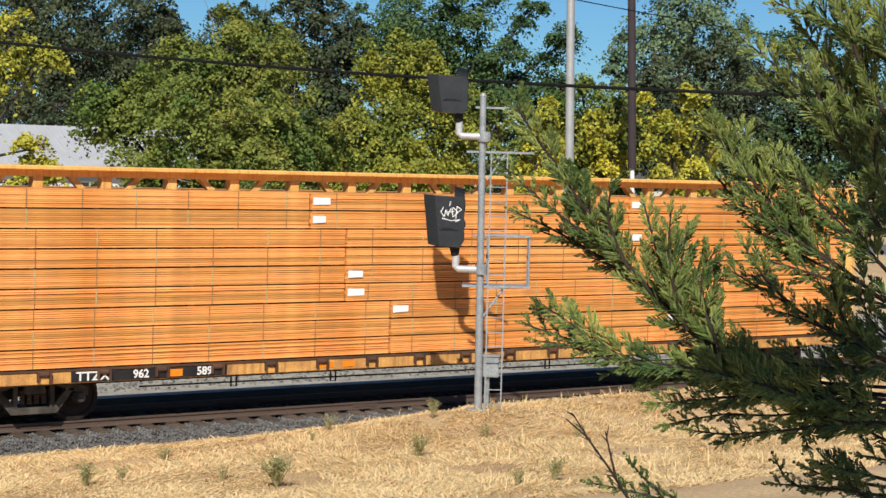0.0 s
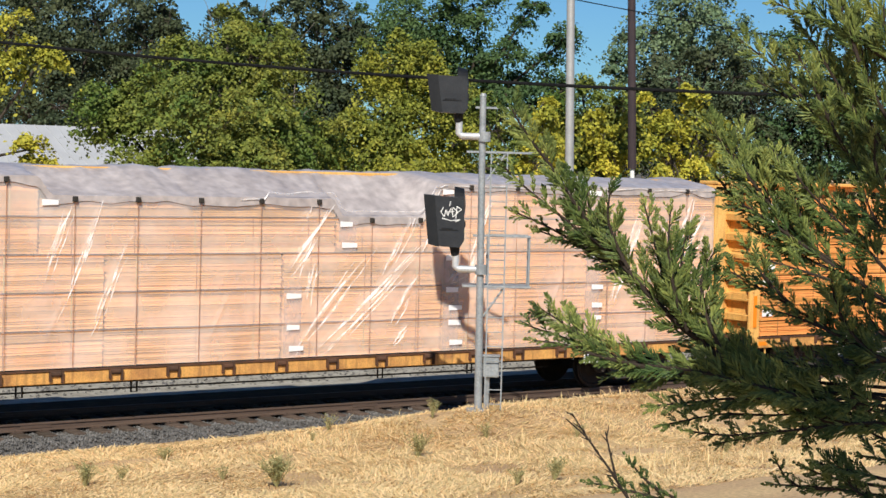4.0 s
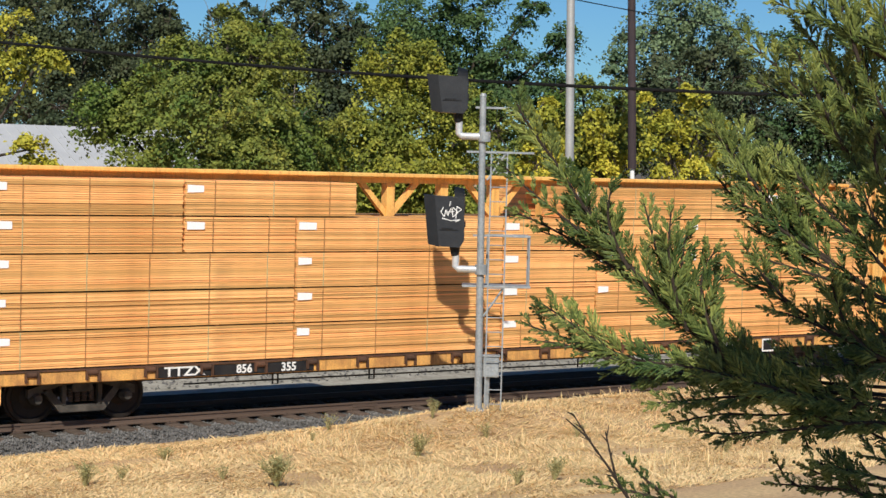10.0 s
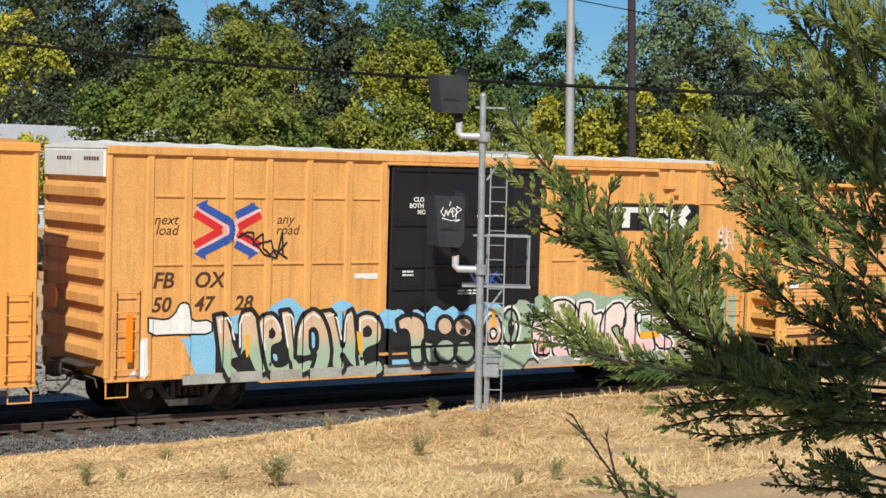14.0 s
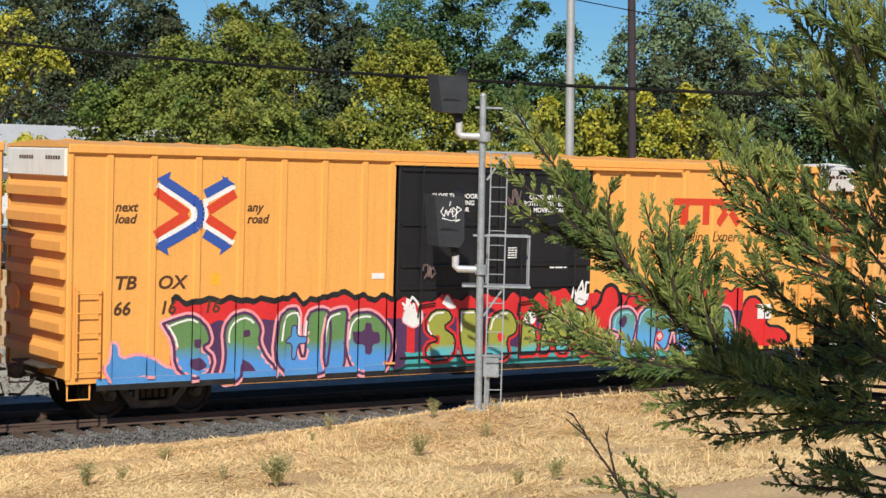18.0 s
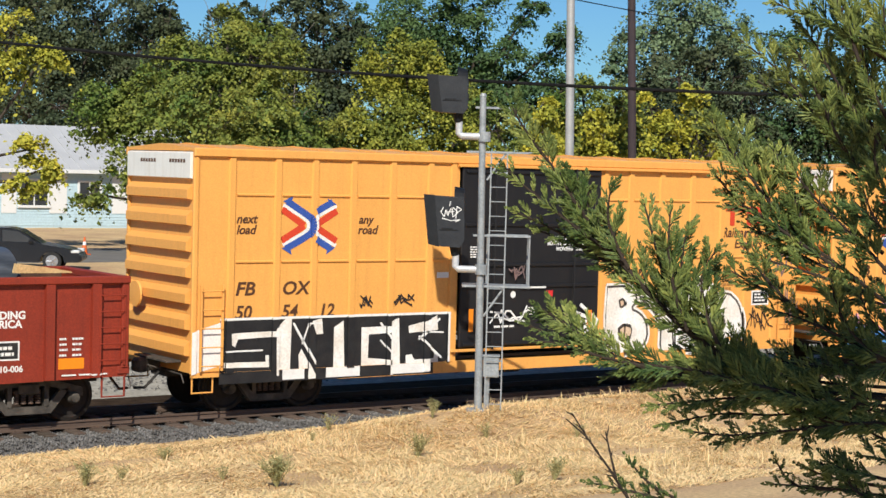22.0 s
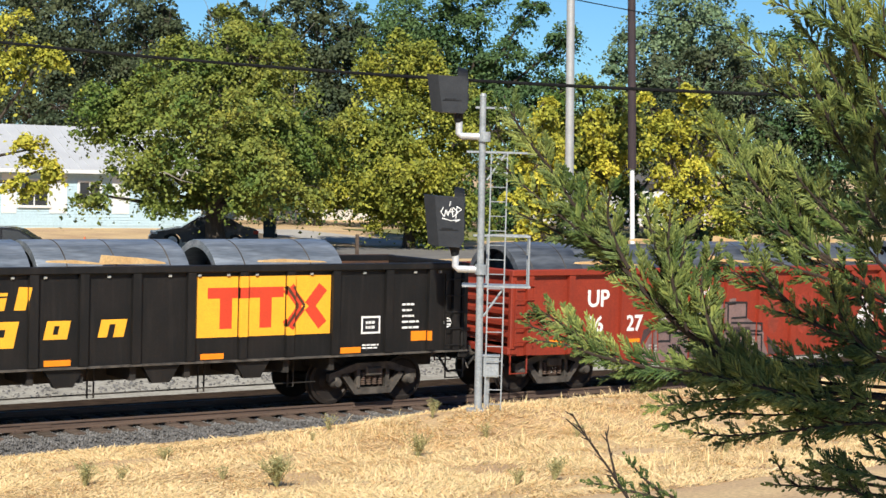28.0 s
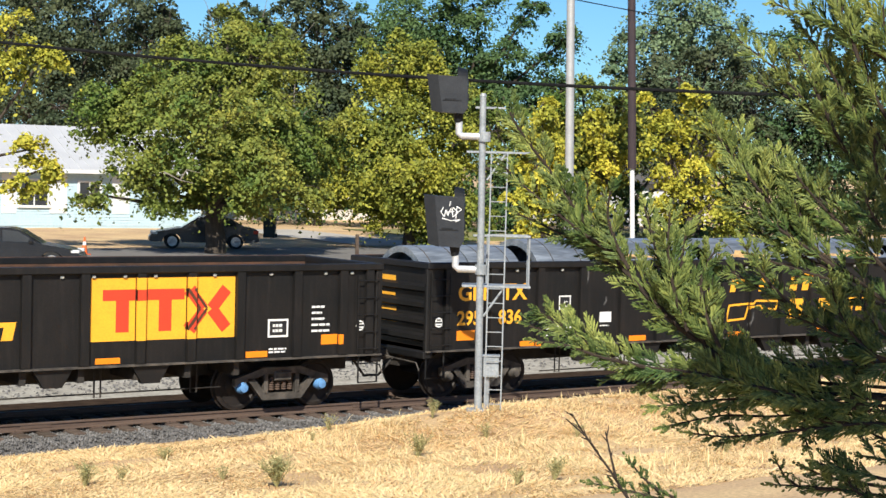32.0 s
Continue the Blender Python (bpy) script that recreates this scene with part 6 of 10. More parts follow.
    for s in (-1, 1):
        for i in range(n):
            u, v = d0 + (d1 - d0) * i / n + 0.02, d0 + (d1 - d0) * (i + 1) / n - 0.02
            o, q = s * (HALF + 0.025), s * (HALF - 0.06)
            zb = 0.86 if n == 2 else 1.08
            door_ob = part("plug_door", Geo().box(u, v, *sorted((o, q)), zb, 4.88, 0.015), BLACKDOOR, car, "matt black steel plug door")
            for z in (4.80, 3.68, 2.82, 2.36, zb + 0.06):
                part("door_rail", Geo().box(u + 0.08, v - 0.08, *sorted((s * (HALF + 0.023), s * (HALF + 0.07))), z - 0.035, z + 0.035, 0.01), BLACKDOOR, door_ob)
            for fx in (0.22, 0.8):
                xx = u + (v - u) * fx
                part("lock_rod", Geo().tube((xx, s * (HALF + 0.085), zb - 0.05), (xx, s * (HALF + 0.085), 4.90), 0.02, 8), BLACKDOOR, door_ob)
            part("door_crank", Geo().pipe([(u + 0.5, s * (HALF + 0.08), 1.75), (u + 0.5, s * (HALF + 0.12), 2.0), (u + 0.9, s * (HALF + 0.12), 2.05)], 0.02, 6), BLACKDOOR, door_ob)
        part("door_track", Geo().box(d0 - 0.1, d1 + (d1 - d0) * 0.85 if n == 1 else d1 + 2.6, *sorted((s * (HALF - 0.02), s * (HALF + 0.075))), 4.885, 4.95, 0.01), paint, car)
        part("door_track", Geo().box(d0 - 0.2, d1 + 0.2, *sorted((s * (HALF - 0.02), s * (HALF + 0.06))), 0.80 if n == 2 else 0.99, 0.845 if n == 2 else 1.05, 0.01), paint, car)
    # below
    part("underframe", Geo().box(0.05, L - 0.05, -0.35, 0.35, 0.62, 0.86).box(0.05, L - 0.05, -HALF + 0.1, HALF - 0.1, 0.84, 0.90), STEEL, car, "black steel underframe")
    part("brake_cylinder", Geo().tube((L * 0.5 - 0.5, -0.7, 0.55), (L * 0.5 + 0.3, -0.7, 0.55), 0.16, 12), STEEL, car)
    part("brake_rod", Geo().tube((2.6, -0.8, 0.5), (L - 2.6, -0.8, 0.46), 0.018, 6), STEEL, car)
    for u, v in ((0.16, 0.62), (L - 0.62, L - 0.16)):
        ladder(car, u, v, -HALF, [0.95 + 0.36 * i for i in range(5)], paint)
        ladder(car, u, v, HALF + 0.1, [0.95 + 0.36 * i for i in range(5)], paint)
    stirrup(car, 0.06, 0.50, 0.8, paint)
    stirrup(car, L - 0.50, L - 0.06, 0.8, paint)
    couplings(car, L)
    truck(car, 1.98)
    truck(car, L - 1.98)
    part("defect_card_holder", Geo().box(d0 - 0.55, d0 - 0.25, yp - 0.012, yp, 2.56, 2.68, 0.004), WHITE, car)
    for xx in (d1 + (d1 - d0) * 0.9,):
        br = part("door_stop", Geo().box(xx, xx + 0.42, -HALF - 0.07, -HALF + 0.046, 4.50, 4.60, 0.01).box(xx + 0.30, xx + 0.42, -HALF - 0.07, -HALF + 0.046, 4.36, 4.50, 0.01), paint, car)
    MOVERS.append((car, x, TRACK, 0.0))
    return car, steps


DOOR_Y = -HALF - 0.028
FULL = lambda y: [(-1, 30, y)]

GREYPALE = mat("pale dusty sill", (0.42, 0.42, 0.38), (0.30, 0.30, 0.27), 0.8, scale=3, amount=0.9)
# First 50-foot boxcar
L = 16.28
carD, st = boxcar(L, -56.58, "faded orange-yellow boxcar, black door, pale green and pink graffiti",
                  [0.05, 0.87, 1.66, 2.53, 3.40, 4.30, 5.22, 6.05, 10.36, 11.22, 12.08, 12.98, 13.88, 14.69, 15.52, 16.23], (4.19, 2.90), (6.20, 10.10), YELLOW_OLD, old=True)
yt = -HALF + 0.040
words("next", 0.19, DARKINK, carD, 0.95, yt, 3.66, slant=0.25)
words("load", 0.19, DARKINK, carD, 0.98, yt, 3.46, slant=0.25)
words("any", 0.19, DARKINK, carD, 3.58, yt, 3.68, slant=0.25)
words("road", 0.19, DARKINK, carD, 3.56, yt, 3.47, slant=0.25)
crossing_arrows(carD, 1.80, 3.24, 2.98, 4.14, st, True)
scribble(carD, 2.7, 3.0, 1.1, 0.55, BLACKINK, st, 5)
words("50", 0.27, DARKINK, carD, 0.93, yt, 2.01, slant=0.2, bold=0.009)
words("47", 0.27, DARKINK, carD, 1.82, yt, 2.01, slant=0.2, bold=0.009)
words("28", 0.27, DARKINK, carD, 2.68, yt, 2.01, slant=0.2, bold=0.009)
words("FB", 0.29, DARKINK, carD, 0.94, yt, 2.46, slant=0.2, bold=0.009)
words("OX", 0.29, DARKINK, carD, 1.80, yt, 2.46, slant=0.2, bold=0.009)
spray(carD, "black_sign_panel", [rect(11.98, 3.55, 14.72, 4.15)], BLACKINK, st, 1)
block_mark(carD, 12.2, 14.5, 3.62, 4.08, WHITE, st, 3)
words("Railcar Pooling", 0.26, DARKINK, carD, 11.65, -HALF - 0.004, 3.14, slant=0.2, stretch=1.09, steps=st)
words("Experts", 0.26, DARKINK, carD, 12.52, -HALF - 0.004, 2.56, slant=0.2, stretch=1.05, steps=st)
spray(carD, "white_decal", [rect(5.40, 2.58, 5.76, 2.68)], WHITE, st, 3)
spray(carD, "orange_reflector", [rect(0.36, 1.10, 0.50, 2.0)], ORANGE, FULL(-HALF - 0.1), 1)
for z, x, tx in ((4.15, 6.75, "CLOSE AND LOCK"), (4.02, 6.65, "BOTH DOORS BEFORE"), (3.89, 6.85, "MOVING CAR")):
    words(tx, 0.09, WHITE, carD, x, DOOR_Y, z, bold=0.004)
small_print(carD, 8.35, 3.83, 0.85, 0.07, 1, WHITE, FULL(DOOR_Y), 4)
small_print(carD, 6.5, 2.6, 0.3, 0.14, 2, WHITE, FULL(DOOR_Y), 5)
small_print(carD, 7.9, 2.2, 0.6, 0.12, 2, WHITE, FULL(DOOR_Y), 6)
scribble(carD, 8.2, 2.4, 0.75, 0.4, LOGOBLUE, FULL(DOOR_Y - 0.05), 97, 0.03)
scribble(carD, 15.35, 2.95, 0.5, 0.75, WHITE, st, 9, 0.02)
cloud(carD, "green_ground", 9.95, 16.1, 0.82, 2.12, SAGE, st, 1, 1.0, 0.16, 0.05)
cloud(carD, "blue_ground", 2.1, 10.0, 0.80, 1.92, SKYPAINT, st, 1.4, 5.0, 0.12, 0.06)
cloud(carD, "dark_gap", 2.3, 6.3, 0.80, 1.55, BLACKINK, st, 1.8, 8.0, 0.1, 0.04)
cloud(carD, "dark_gap", 6.3, 8.7, 0.9, 1.5, BLACKINK, st, 1.8, 4.0, 0.1, 0.04)
piece(carD, st, 2, SKYPAINT, [(1.55, 1.50), (1.75, 1.50), (1.76, 1.76), (1.93, 1.84), (2.12, 1.83), (2.19, 1.53), (2.26, 0.58), (1.95, 0.68), (1.72, 1.13)], edge=None)
piece(carD, st, 3, WHITE, [(0.85, 1.91), (1.26, 1.85), (1.43, 1.97), (1.50, 2.13), (1.61, 2.19), (1.71, 2.12), (1.75, 1.81), (2.21, 1.83), (2.22, 1.55), (1.60, 1.57), (0.86, 1.56)], w=0.035)
piece(carD, st, 3, WHITE, [(0.63, 0.97), (0.69, 1.46), (0.86, 1.56), (0.84, 1.27), (0.89, 0.75), (0.42, 0.74)], edge=None)
piece(carD, st, 2.4, SKYPAINT, [(3.30, 1.92), (3.53, 2.08), (3.83, 2.23), (4.07, 2.17), (4.19, 1.90)], edge=None)
piece(carD, st, 2.4, SKYPAINT, [(4.81, 1.88), (4.92, 2.10), (5.17, 2.15), (5.49, 1.98)], edge=None)
piece(carD, st, 4, MELLOW, [(2.24, 1.92), (2.50, 1.96), (2.71, 1.32), (2.83, 1.09), (2.80, 1.98), (3.15, 2.02), (3.31, 1.39), (3.54, 0.79), (3.18, 0.69), (2.94, 1.21), (2.88, 1.08), (2.62, 1.01), (2.88, 0.78), (2.45, 0.61)], w=0.09, shine=WHITE)
piece(carD, st, 5.2, MELLOW, [(3.20, 1.77), (3.32, 1.92), (3.56, 1.94), (3.73, 1.70), (3.81, 1.35), (3.50, 1.25), (3.58, 0.89), (3.80, 0.88), (3.94, 0.99), (3.99, 0.73), (3.86, 0.61), (3.47, 0.61), (3.32, 1.07)], w=0.08, shine=WHITE)
piece(carD, st, 6.4, BLACKINK, [(3.43, 1.58), (3.52, 1.66), (3.62, 1.53), (3.57, 1.42), (3.43, 1.43)], edge=None)
piece(carD, st, 6.4, SKYPAINT, [(3.52, 1.14), (3.66, 1.14), (3.70, 0.96), (3.56, 0.95)], w=0.05)
piece(carD, st, 4, MELLOW, [(3.69, 1.97), (3.96, 2.00), (4.02, 1.47), (4.11, 0.92), (4.34, 1.02), (4.52, 0.96), (4.49, 0.78), (3.98, 0.60), (3.89, 1.04)], w=0.09, shine=WHITE)
piece(carD, st, 5.2, MELLOW, [(4.06, 1.03), (4.07, 1.58), (4.21, 1.90), (4.45, 2.01), (4.67, 1.87), (4.84, 1.53), (4.92, 1.05), (4.82, 0.69), (4.63, 0.59), (4.36, 0.63), (4.47, 0.85), (4.54, 1.12), (4.34, 1.02)], w=0.09, shine=WHITE)
piece(carD, st, 6.4, SKYPAINT, [(4.37, 1.55), (4.48, 1.59), (4.56, 1.45), (4.55, 1.15), (4.39, 1.15)], w=0.1)
piece(carD, st, 4, MELLOW, [(4.63, 1.93), (4.94, 1.97), (5.09, 1.43), (5.16, 1.16), (5.19, 1.92), (5.41, 1.98), (5.48, 1.42), (5.57, 0.97), (5.77, 0.85), (5.52, 0.70), (5.27, 0.87), (5.11, 1.10), (5.24, 0.76), (4.97, 0.60), (4.86, 1.00)], w=0.085, shine=WHITE)
piece(carD, st, 5.2, MELLOW, [(5.49, 1.81), (5.68, 1.89), (5.94, 1.83), (6.09, 1.57), (6.06, 1.23), (5.66, 1.10), (5.72, 0.85), (6.03, 0.95), (6.16, 0.72), (6.06, 0.59), (5.72, 0.52), (5.50, 0.75)], w=0.085, shine=WHITE)
piece(carD, st, 6.4, BLACKINK, [(5.63, 1.55), (5.75, 1.64), (5.86, 1.52), (5.83, 1.39), (5.63, 1.37)], edge=None)
piece(carD, st, 6.6, AMBER, [(2.94, 1.53), (3.04, 1.50), (3.02, 1.08), (2.95, 1.08)], edge=None)
piece(carD, st, 6.6, AMBER, [(5.48, 1.51), (5.59, 1.48), (5.64, 1.06), (5.54, 1.04)], edge=None)
piece(carD, st, 4, MELLOW, [(6.38, 1.71), (6.55, 1.81), (6.85, 1.83), (7.08, 1.69), (7.14, 1.34), (7.02, 1.21), (7.08, 0.77), (6.73, 0.79), (6.69, 1.38), (6.61, 1.50), (6.43, 1.48)], w=0.1)
piece(carD, st, 4, MELLOW, [(7.06, 1.28), (7.33, 1.22), (7.53, 0.96), (7.45, 0.76), (7.13, 0.79)], w=0.08)
piece(carD, st, 4, MELLOW, [(7.81, 1.55), (7.77, 1.42), (7.66, 1.35), (7.53, 1.35), (7.42, 1.43), (7.37, 1.56), (7.41, 1.69), (7.52, 1.77), (7.65, 1.76), (7.76, 1.68)], w=0.09)
piece(carD, st, 5.2, SAGE, [(7.90, 1.04), (7.85, 0.88), (7.71, 0.79), (7.54, 0.80), (7.39, 0.90), (7.34, 1.06), (7.38, 1.21), (7.52, 1.30), (7.70, 1.30), (7.85, 1.20)], w=0.08)
piece(carD, st, 4, TANPAINT, [(8.33, 1.51), (8.28, 1.37), (8.16, 1.29), (7.99, 1.30), (7.86, 1.39), (7.81, 1.53), (7.85, 1.66), (7.98, 1.74), (8.14, 1.74), (8.28, 1.65)], w=0.09)
piece(carD, st, 5.2, SAGE, [(8.39, 1.00), (8.34, 0.85), (8.20, 0.76), (8.03, 0.77), (7.89, 0.87), (7.84, 1.02), (7.88, 1.16), (8.02, 1.25), (8.19, 1.25), (8.33, 1.15)], w=0.08)
piece(carD, st, 6.4, BLACKINK, [(8.15, 1.42), (8.14, 1.38), (8.09, 1.35), (8.03, 1.35), (7.98, 1.38), (7.96, 1.43), (7.98, 1.48), (8.03, 1.50), (8.08, 1.50), (8.13, 1.47)], edge=None)
piece(carD, st, 3, SAGE, [(9.51, 2.07), (9.74, 2.05), (9.86, 1.94), (9.89, 0.55), (8.62, 0.61), (8.57, 1.87), (9.43, 1.95)], edge=None)
piece(carD, st, 4, TANPAINT, [(9.08, 1.41), (9.04, 1.21), (8.93, 1.09), (8.78, 1.09), (8.66, 1.22), (8.61, 1.43), (8.65, 1.63), (8.77, 1.75), (8.91, 1.75), (9.03, 1.62)], w=0.06, halo=WHITE)
piece(carD, st, 5.4, WHITE, [(8.94, 1.35), (8.92, 1.29), (8.88, 1.25), (8.82, 1.25), (8.78, 1.29), (8.76, 1.36), (8.77, 1.43), (8.82, 1.47), (8.87, 1.47), (8.92, 1.42)], w=0.05)
piece(carD, st, 4, SAGE, [(9.52, 1.48), (9.48, 1.24), (9.37, 1.10), (9.23, 1.11), (9.12, 1.26), (9.07, 1.50), (9.11, 1.73), (9.22, 1.87), (9.36, 1.87), (9.47, 1.72)], w=0.06, halo=WHITE)
piece(carD, st, 5.4, BLACKINK, [(9.41, 1.48), (9.39, 1.36), (9.35, 1.28), (9.29, 1.29), (9.25, 1.37), (9.23, 1.49), (9.24, 1.61), (9.29, 1.69), (9.34, 1.69), (9.39, 1.61)], edge=None)
piece(carD, st, 5.4, WHITE, [(9.40, 1.51), (9.39, 1.45), (9.36, 1.42), (9.32, 1.42), (9.30, 1.45), (9.28, 1.51), (9.29, 1.56), (9.32, 1.60), (9.36, 1.60), (9.39, 1.56)], edge=None)
piece(carD, st, 6, AMBER, [(8.79, 1.90), (8.88, 1.90), (8.89, 1.46), (8.80, 1.46)], edge=None)
piece(carD, st, 3, ROSE, [(9.93, 1.72), (10.37, 1.77), (10.47, 0.84), (10.02, 0.78), (9.87, 1.30)], w=0.05, halo=WHITE)
piece(carD, st, 4.6, PINK, [(10.05, 1.08), (10.12, 1.24), (10.32, 1.26), (10.46, 1.06), (10.44, 0.84), (10.04, 0.84)], w=0.05)
piece(carD, st, 4, ROSE, [(10.41, 1.92), (10.59, 2.03), (10.91, 2.04), (11.16, 1.88), (11.24, 1.59), (11.15, 1.38), (10.85, 1.26), (10.94, 0.99), (11.04, 0.73), (10.59, 0.73), (10.46, 1.27)], w=0.05, halo=WHITE)
piece(carD, st, 5.6, WHITE, [(10.66, 1.48), (10.82, 1.52), (10.86, 1.41), (10.74, 1.34)], w=0.05)
piece(carD, st, 4, ROSE, [(11.24, 1.95), (11.66, 1.98), (11.65, 1.67), (11.97, 1.75), (11.90, 1.39), (11.82, 1.17), (12.02, 0.77), (11.53, 0.75), (11.06, 0.77), (11.17, 1.25)], w=0.05, halo=WHITE)
piece(carD, st, 5.6, WHITE, [(11.39, 1.29), (11.53, 1.48), (11.52, 1.10), (11.45, 0.93), (11.35, 1.08)], w=0.05)
piece(carD, st, 4.8, ROSE, [(11.88, 1.44), (11.99, 1.75), (12.18, 1.90), (12.49, 1.95), (12.62, 1.75), (12.63, 1.42), (12.44, 1.31), (12.77, 0.85), (12.52, 0.75), (12.02, 0.75), (11.89, 1.11)], w=0.05, halo=WHITE)
piece(carD, st, 6.2, SAGE, [(12.20, 1.36), (12.40, 1.45), (12.49, 1.14), (12.67, 0.88), (12.39, 1.11)], w=0.05)
piece(carD, st, 4, ROSE, [(12.58, 1.58), (12.64, 1.86), (12.90, 2.01), (13.41, 2.01), (13.47, 1.67), (13.01, 1.63), (12.91, 1.35), (13.05, 1.09), (13.47, 1.16), (13.55, 0.76), (12.78, 0.72), (12.54, 1.14)], w=0.05, halo=WHITE)
piece(carD, st, 5.6, WHITE, [(12.89, 1.63), (12.98, 1.74), (13.07, 1.65), (13.04, 1.47), (12.92, 1.45)], w=0.05)
piece(carD, st, 5.8, AMBER, [(13.02, 1.25), (13.61, 1.25), (13.70, 1.11), (13.02, 1.09)], edge=None)
piece(carD, st, 3.4, TANPAINT, [(13.57, 0.93), (14.47, 1.10), (14.64, 0.77), (14.03, 0.59), (13.55, 0.70)], edge=None)
piece(carD, st, 4.8, ROSE, [(13.39, 1.84), (13.65, 2.00), (14.04, 2.05), (14.18, 1.82), (14.14, 1.36), (13.86, 1.24), (13.69, 1.20), (14.07, 1.00), (13.97, 0.82), (13.57, 0.87), (13.38, 1.39)], w=0.05, halo=WHITE)
piece(carD, st, 6.2, WHITE, [(13.71, 1.49), (13.85, 1.64), (13.91, 1.46), (13.76, 1.35)], w=0.05)
piece(carD, st, 6, AMBER, [(12.38, 1.42), (12.50, 1.42), (12.49, 1.09), (12.41, 1.11)], edge=None)
piece(carD, st, 4, WHITE, [(14.45, 1.81), (14.74, 1.86), (14.73, 1.46), (14.90, 1.29), (14.60, 1.16), (14.43, 1.35)], w=0.05, halo=WHITE)
piece(carD, st, 4.8, TANPAINT, [(14.93, 1.51), (15.13, 1.68), (15.41, 1.61), (15.52, 1.32), (15.46, 0.97), (15.23, 0.84), (15.02, 0.96), (14.87, 1.28)], w=0.05, halo=WHITE)
piece(carD, st, 6.2, WHITE, [(15.27, 1.35), (15.25, 1.29), (15.20, 1.25), (15.14, 1.25), (15.09, 1.29), (15.07, 1.36), (15.09, 1.42), (15.14, 1.45), (15.20, 1.45), (15.25, 1.41)], w=0.05)
piece(carD, st, 4, WHITE, [(14.81, 1.11), (14.99, 0.96), (15.43, 0.85), (15.48, 0.62), (14.89, 0.64), (14.75, 0.88)], w=0.04)

spray(carD, "pale_sill", [rect(1.6, 0.60, 14.8, 0.80)], GREYPALE, FULL(-HALF + 0.02), 1)

# 60-foot boxcar with two-leaf doors
L = 19.43
carE, st = boxcar(L, -77.34, "bright orange-yellow boxcar, black double doors, red and green graffiti",
                  [0.05, 0.81, 1.69, 2.62, 3.55, 4.48, 5.41, 6.35, 7.02, 12.42, 13.3, 14.2, 15.1, 16.0, 16.9, 17.8, 18.62, 19.38], (), (7.13, 12.29), YELLOW, 2)
words("next", 0.17, DARKINK, carE, 0.92, yt, 3.90, slant=0.25, bold=0.006)
words("load", 0.17, DARKINK, carE, 0.92, yt, 3.68, slant=0.25, bold=0.006)
words("any", 0.17, DARKINK, carE, 3.68, yt, 3.92, slant=0.25, bold=0.006)
words("road", 0.17, DARKINK, carE, 3.68, yt, 3.69, slant=0.25, bold=0.006)
crossing_arrows(carE, 1.72, 3.44, 3.07, 4.66, st)
words("TB", 0.24, DARKINK, carE, 0.92, yt, 2.45, slant=0.2, stretch=1.1, bold=0.009)
words("OX", 0.24, DARKINK, carE, 1.80, yt, 2.45, slant=0.2, stretch=1.1, bold=0.009)
words("66", 0.24, DARKINK, carE, 0.91, yt, 1.97, slant=0.2, bold=0.009)
words("16", 0.24, DARKINK, carE, 1.85, yt, 1.97, slant=0.2, bold=0.009)
words("16", 0.24, DARKINK, carE, 2.78, yt, 1.97, slant=0.2, bold=0.009)
block_mark(carE, 14.72, 16.85, 3.69, 4.30, LOGORED, st, 2)
words("Railcar Pooling Experts", 0.25, DARKINK, carE, 13.68, -HALF - 0.004, 3.30, slant=0.2, stretch=0.98, steps=st)
spray(carE, "square_decal", [rect(2.92, 2.5, 3.12, 2.72)], AMBER, st, 2)
for z, x, tx in ((4.23, 7.95, "CLOSE THIS DOOR"), (4.09, 7.95, "BEFORE CLOSING"), (3.95, 8.12, "MAIN DOOR"), (4.23, 10.50, "CLOSE AND LOCK"), (4.09, 10.36, "BOTH DOORS BEFORE"), (3.95, 10.62, "MOVING CAR")):
    words(tx, 0.095, WHITE, carE, x, DOOR_Y, z, bold=0.004)
small_print(carE, 9.95, 2.95, 0.3, 0.26, 5, WHITE, FULL(DOOR_Y), 14)
scribble(carE, 7.75, 2.55, 0.3, 0.3, GREYPAINT, FULL(DOOR_Y - 0.05), 71, 0.03)
scribble(carE, 9.9, 4.0, 0.3, 0.45, GREYPAINT, FULL(DOOR_Y - 0.05), 72, 0.03)
small_print(carE, 11.1, 2.72, 0.6, 0.12, 2, WHITE, FULL(DOOR_Y), 8)
cloud(carE, "black_edge", 2.1, 7.2, 1.4, 2.26, BLACKINK, st, 1, 12.0, 0.12, 0.10)
cloud(carE, "black_edge", 12.4, 17.0, 1.4, 2.20, BLACKINK, st, 1, 12.0, 0.12, 0.10)
cloud(carE, "red_ground", 2.1, 17.0, 0.80, 2.14, SPRAYRED, st, 2, 12.0, 0.12, 0.10)
cloud(carE, "blue_ground", 0.9, 3.0, 0.80, 1.05, BLUEPAINT, st, 3.2, 2.0, 0.12, 0.03)
cloud(carE, "plum_ground", 2.2, 7.4, 0.78, 1.75, PLUM, st, 3, 3.0, 0.08, 0.04)
cloud(carE, "plum_ground", 12.6, 17.0, 0.78, 1.6, PLUM, st, 3, 4.0, 0.1, 0.04)
cloud(carE, "dark_gap", 7.6, 12.2, 0.95, 1.82, PLUM, st, 3.0, 9.0, 0.08, 0.05)
cloud(carE, "teal_ground", 7.3, 12.4, 0.8, 1.05, TEAL, st, 3.4, 2.0, 0.03, 0.02)
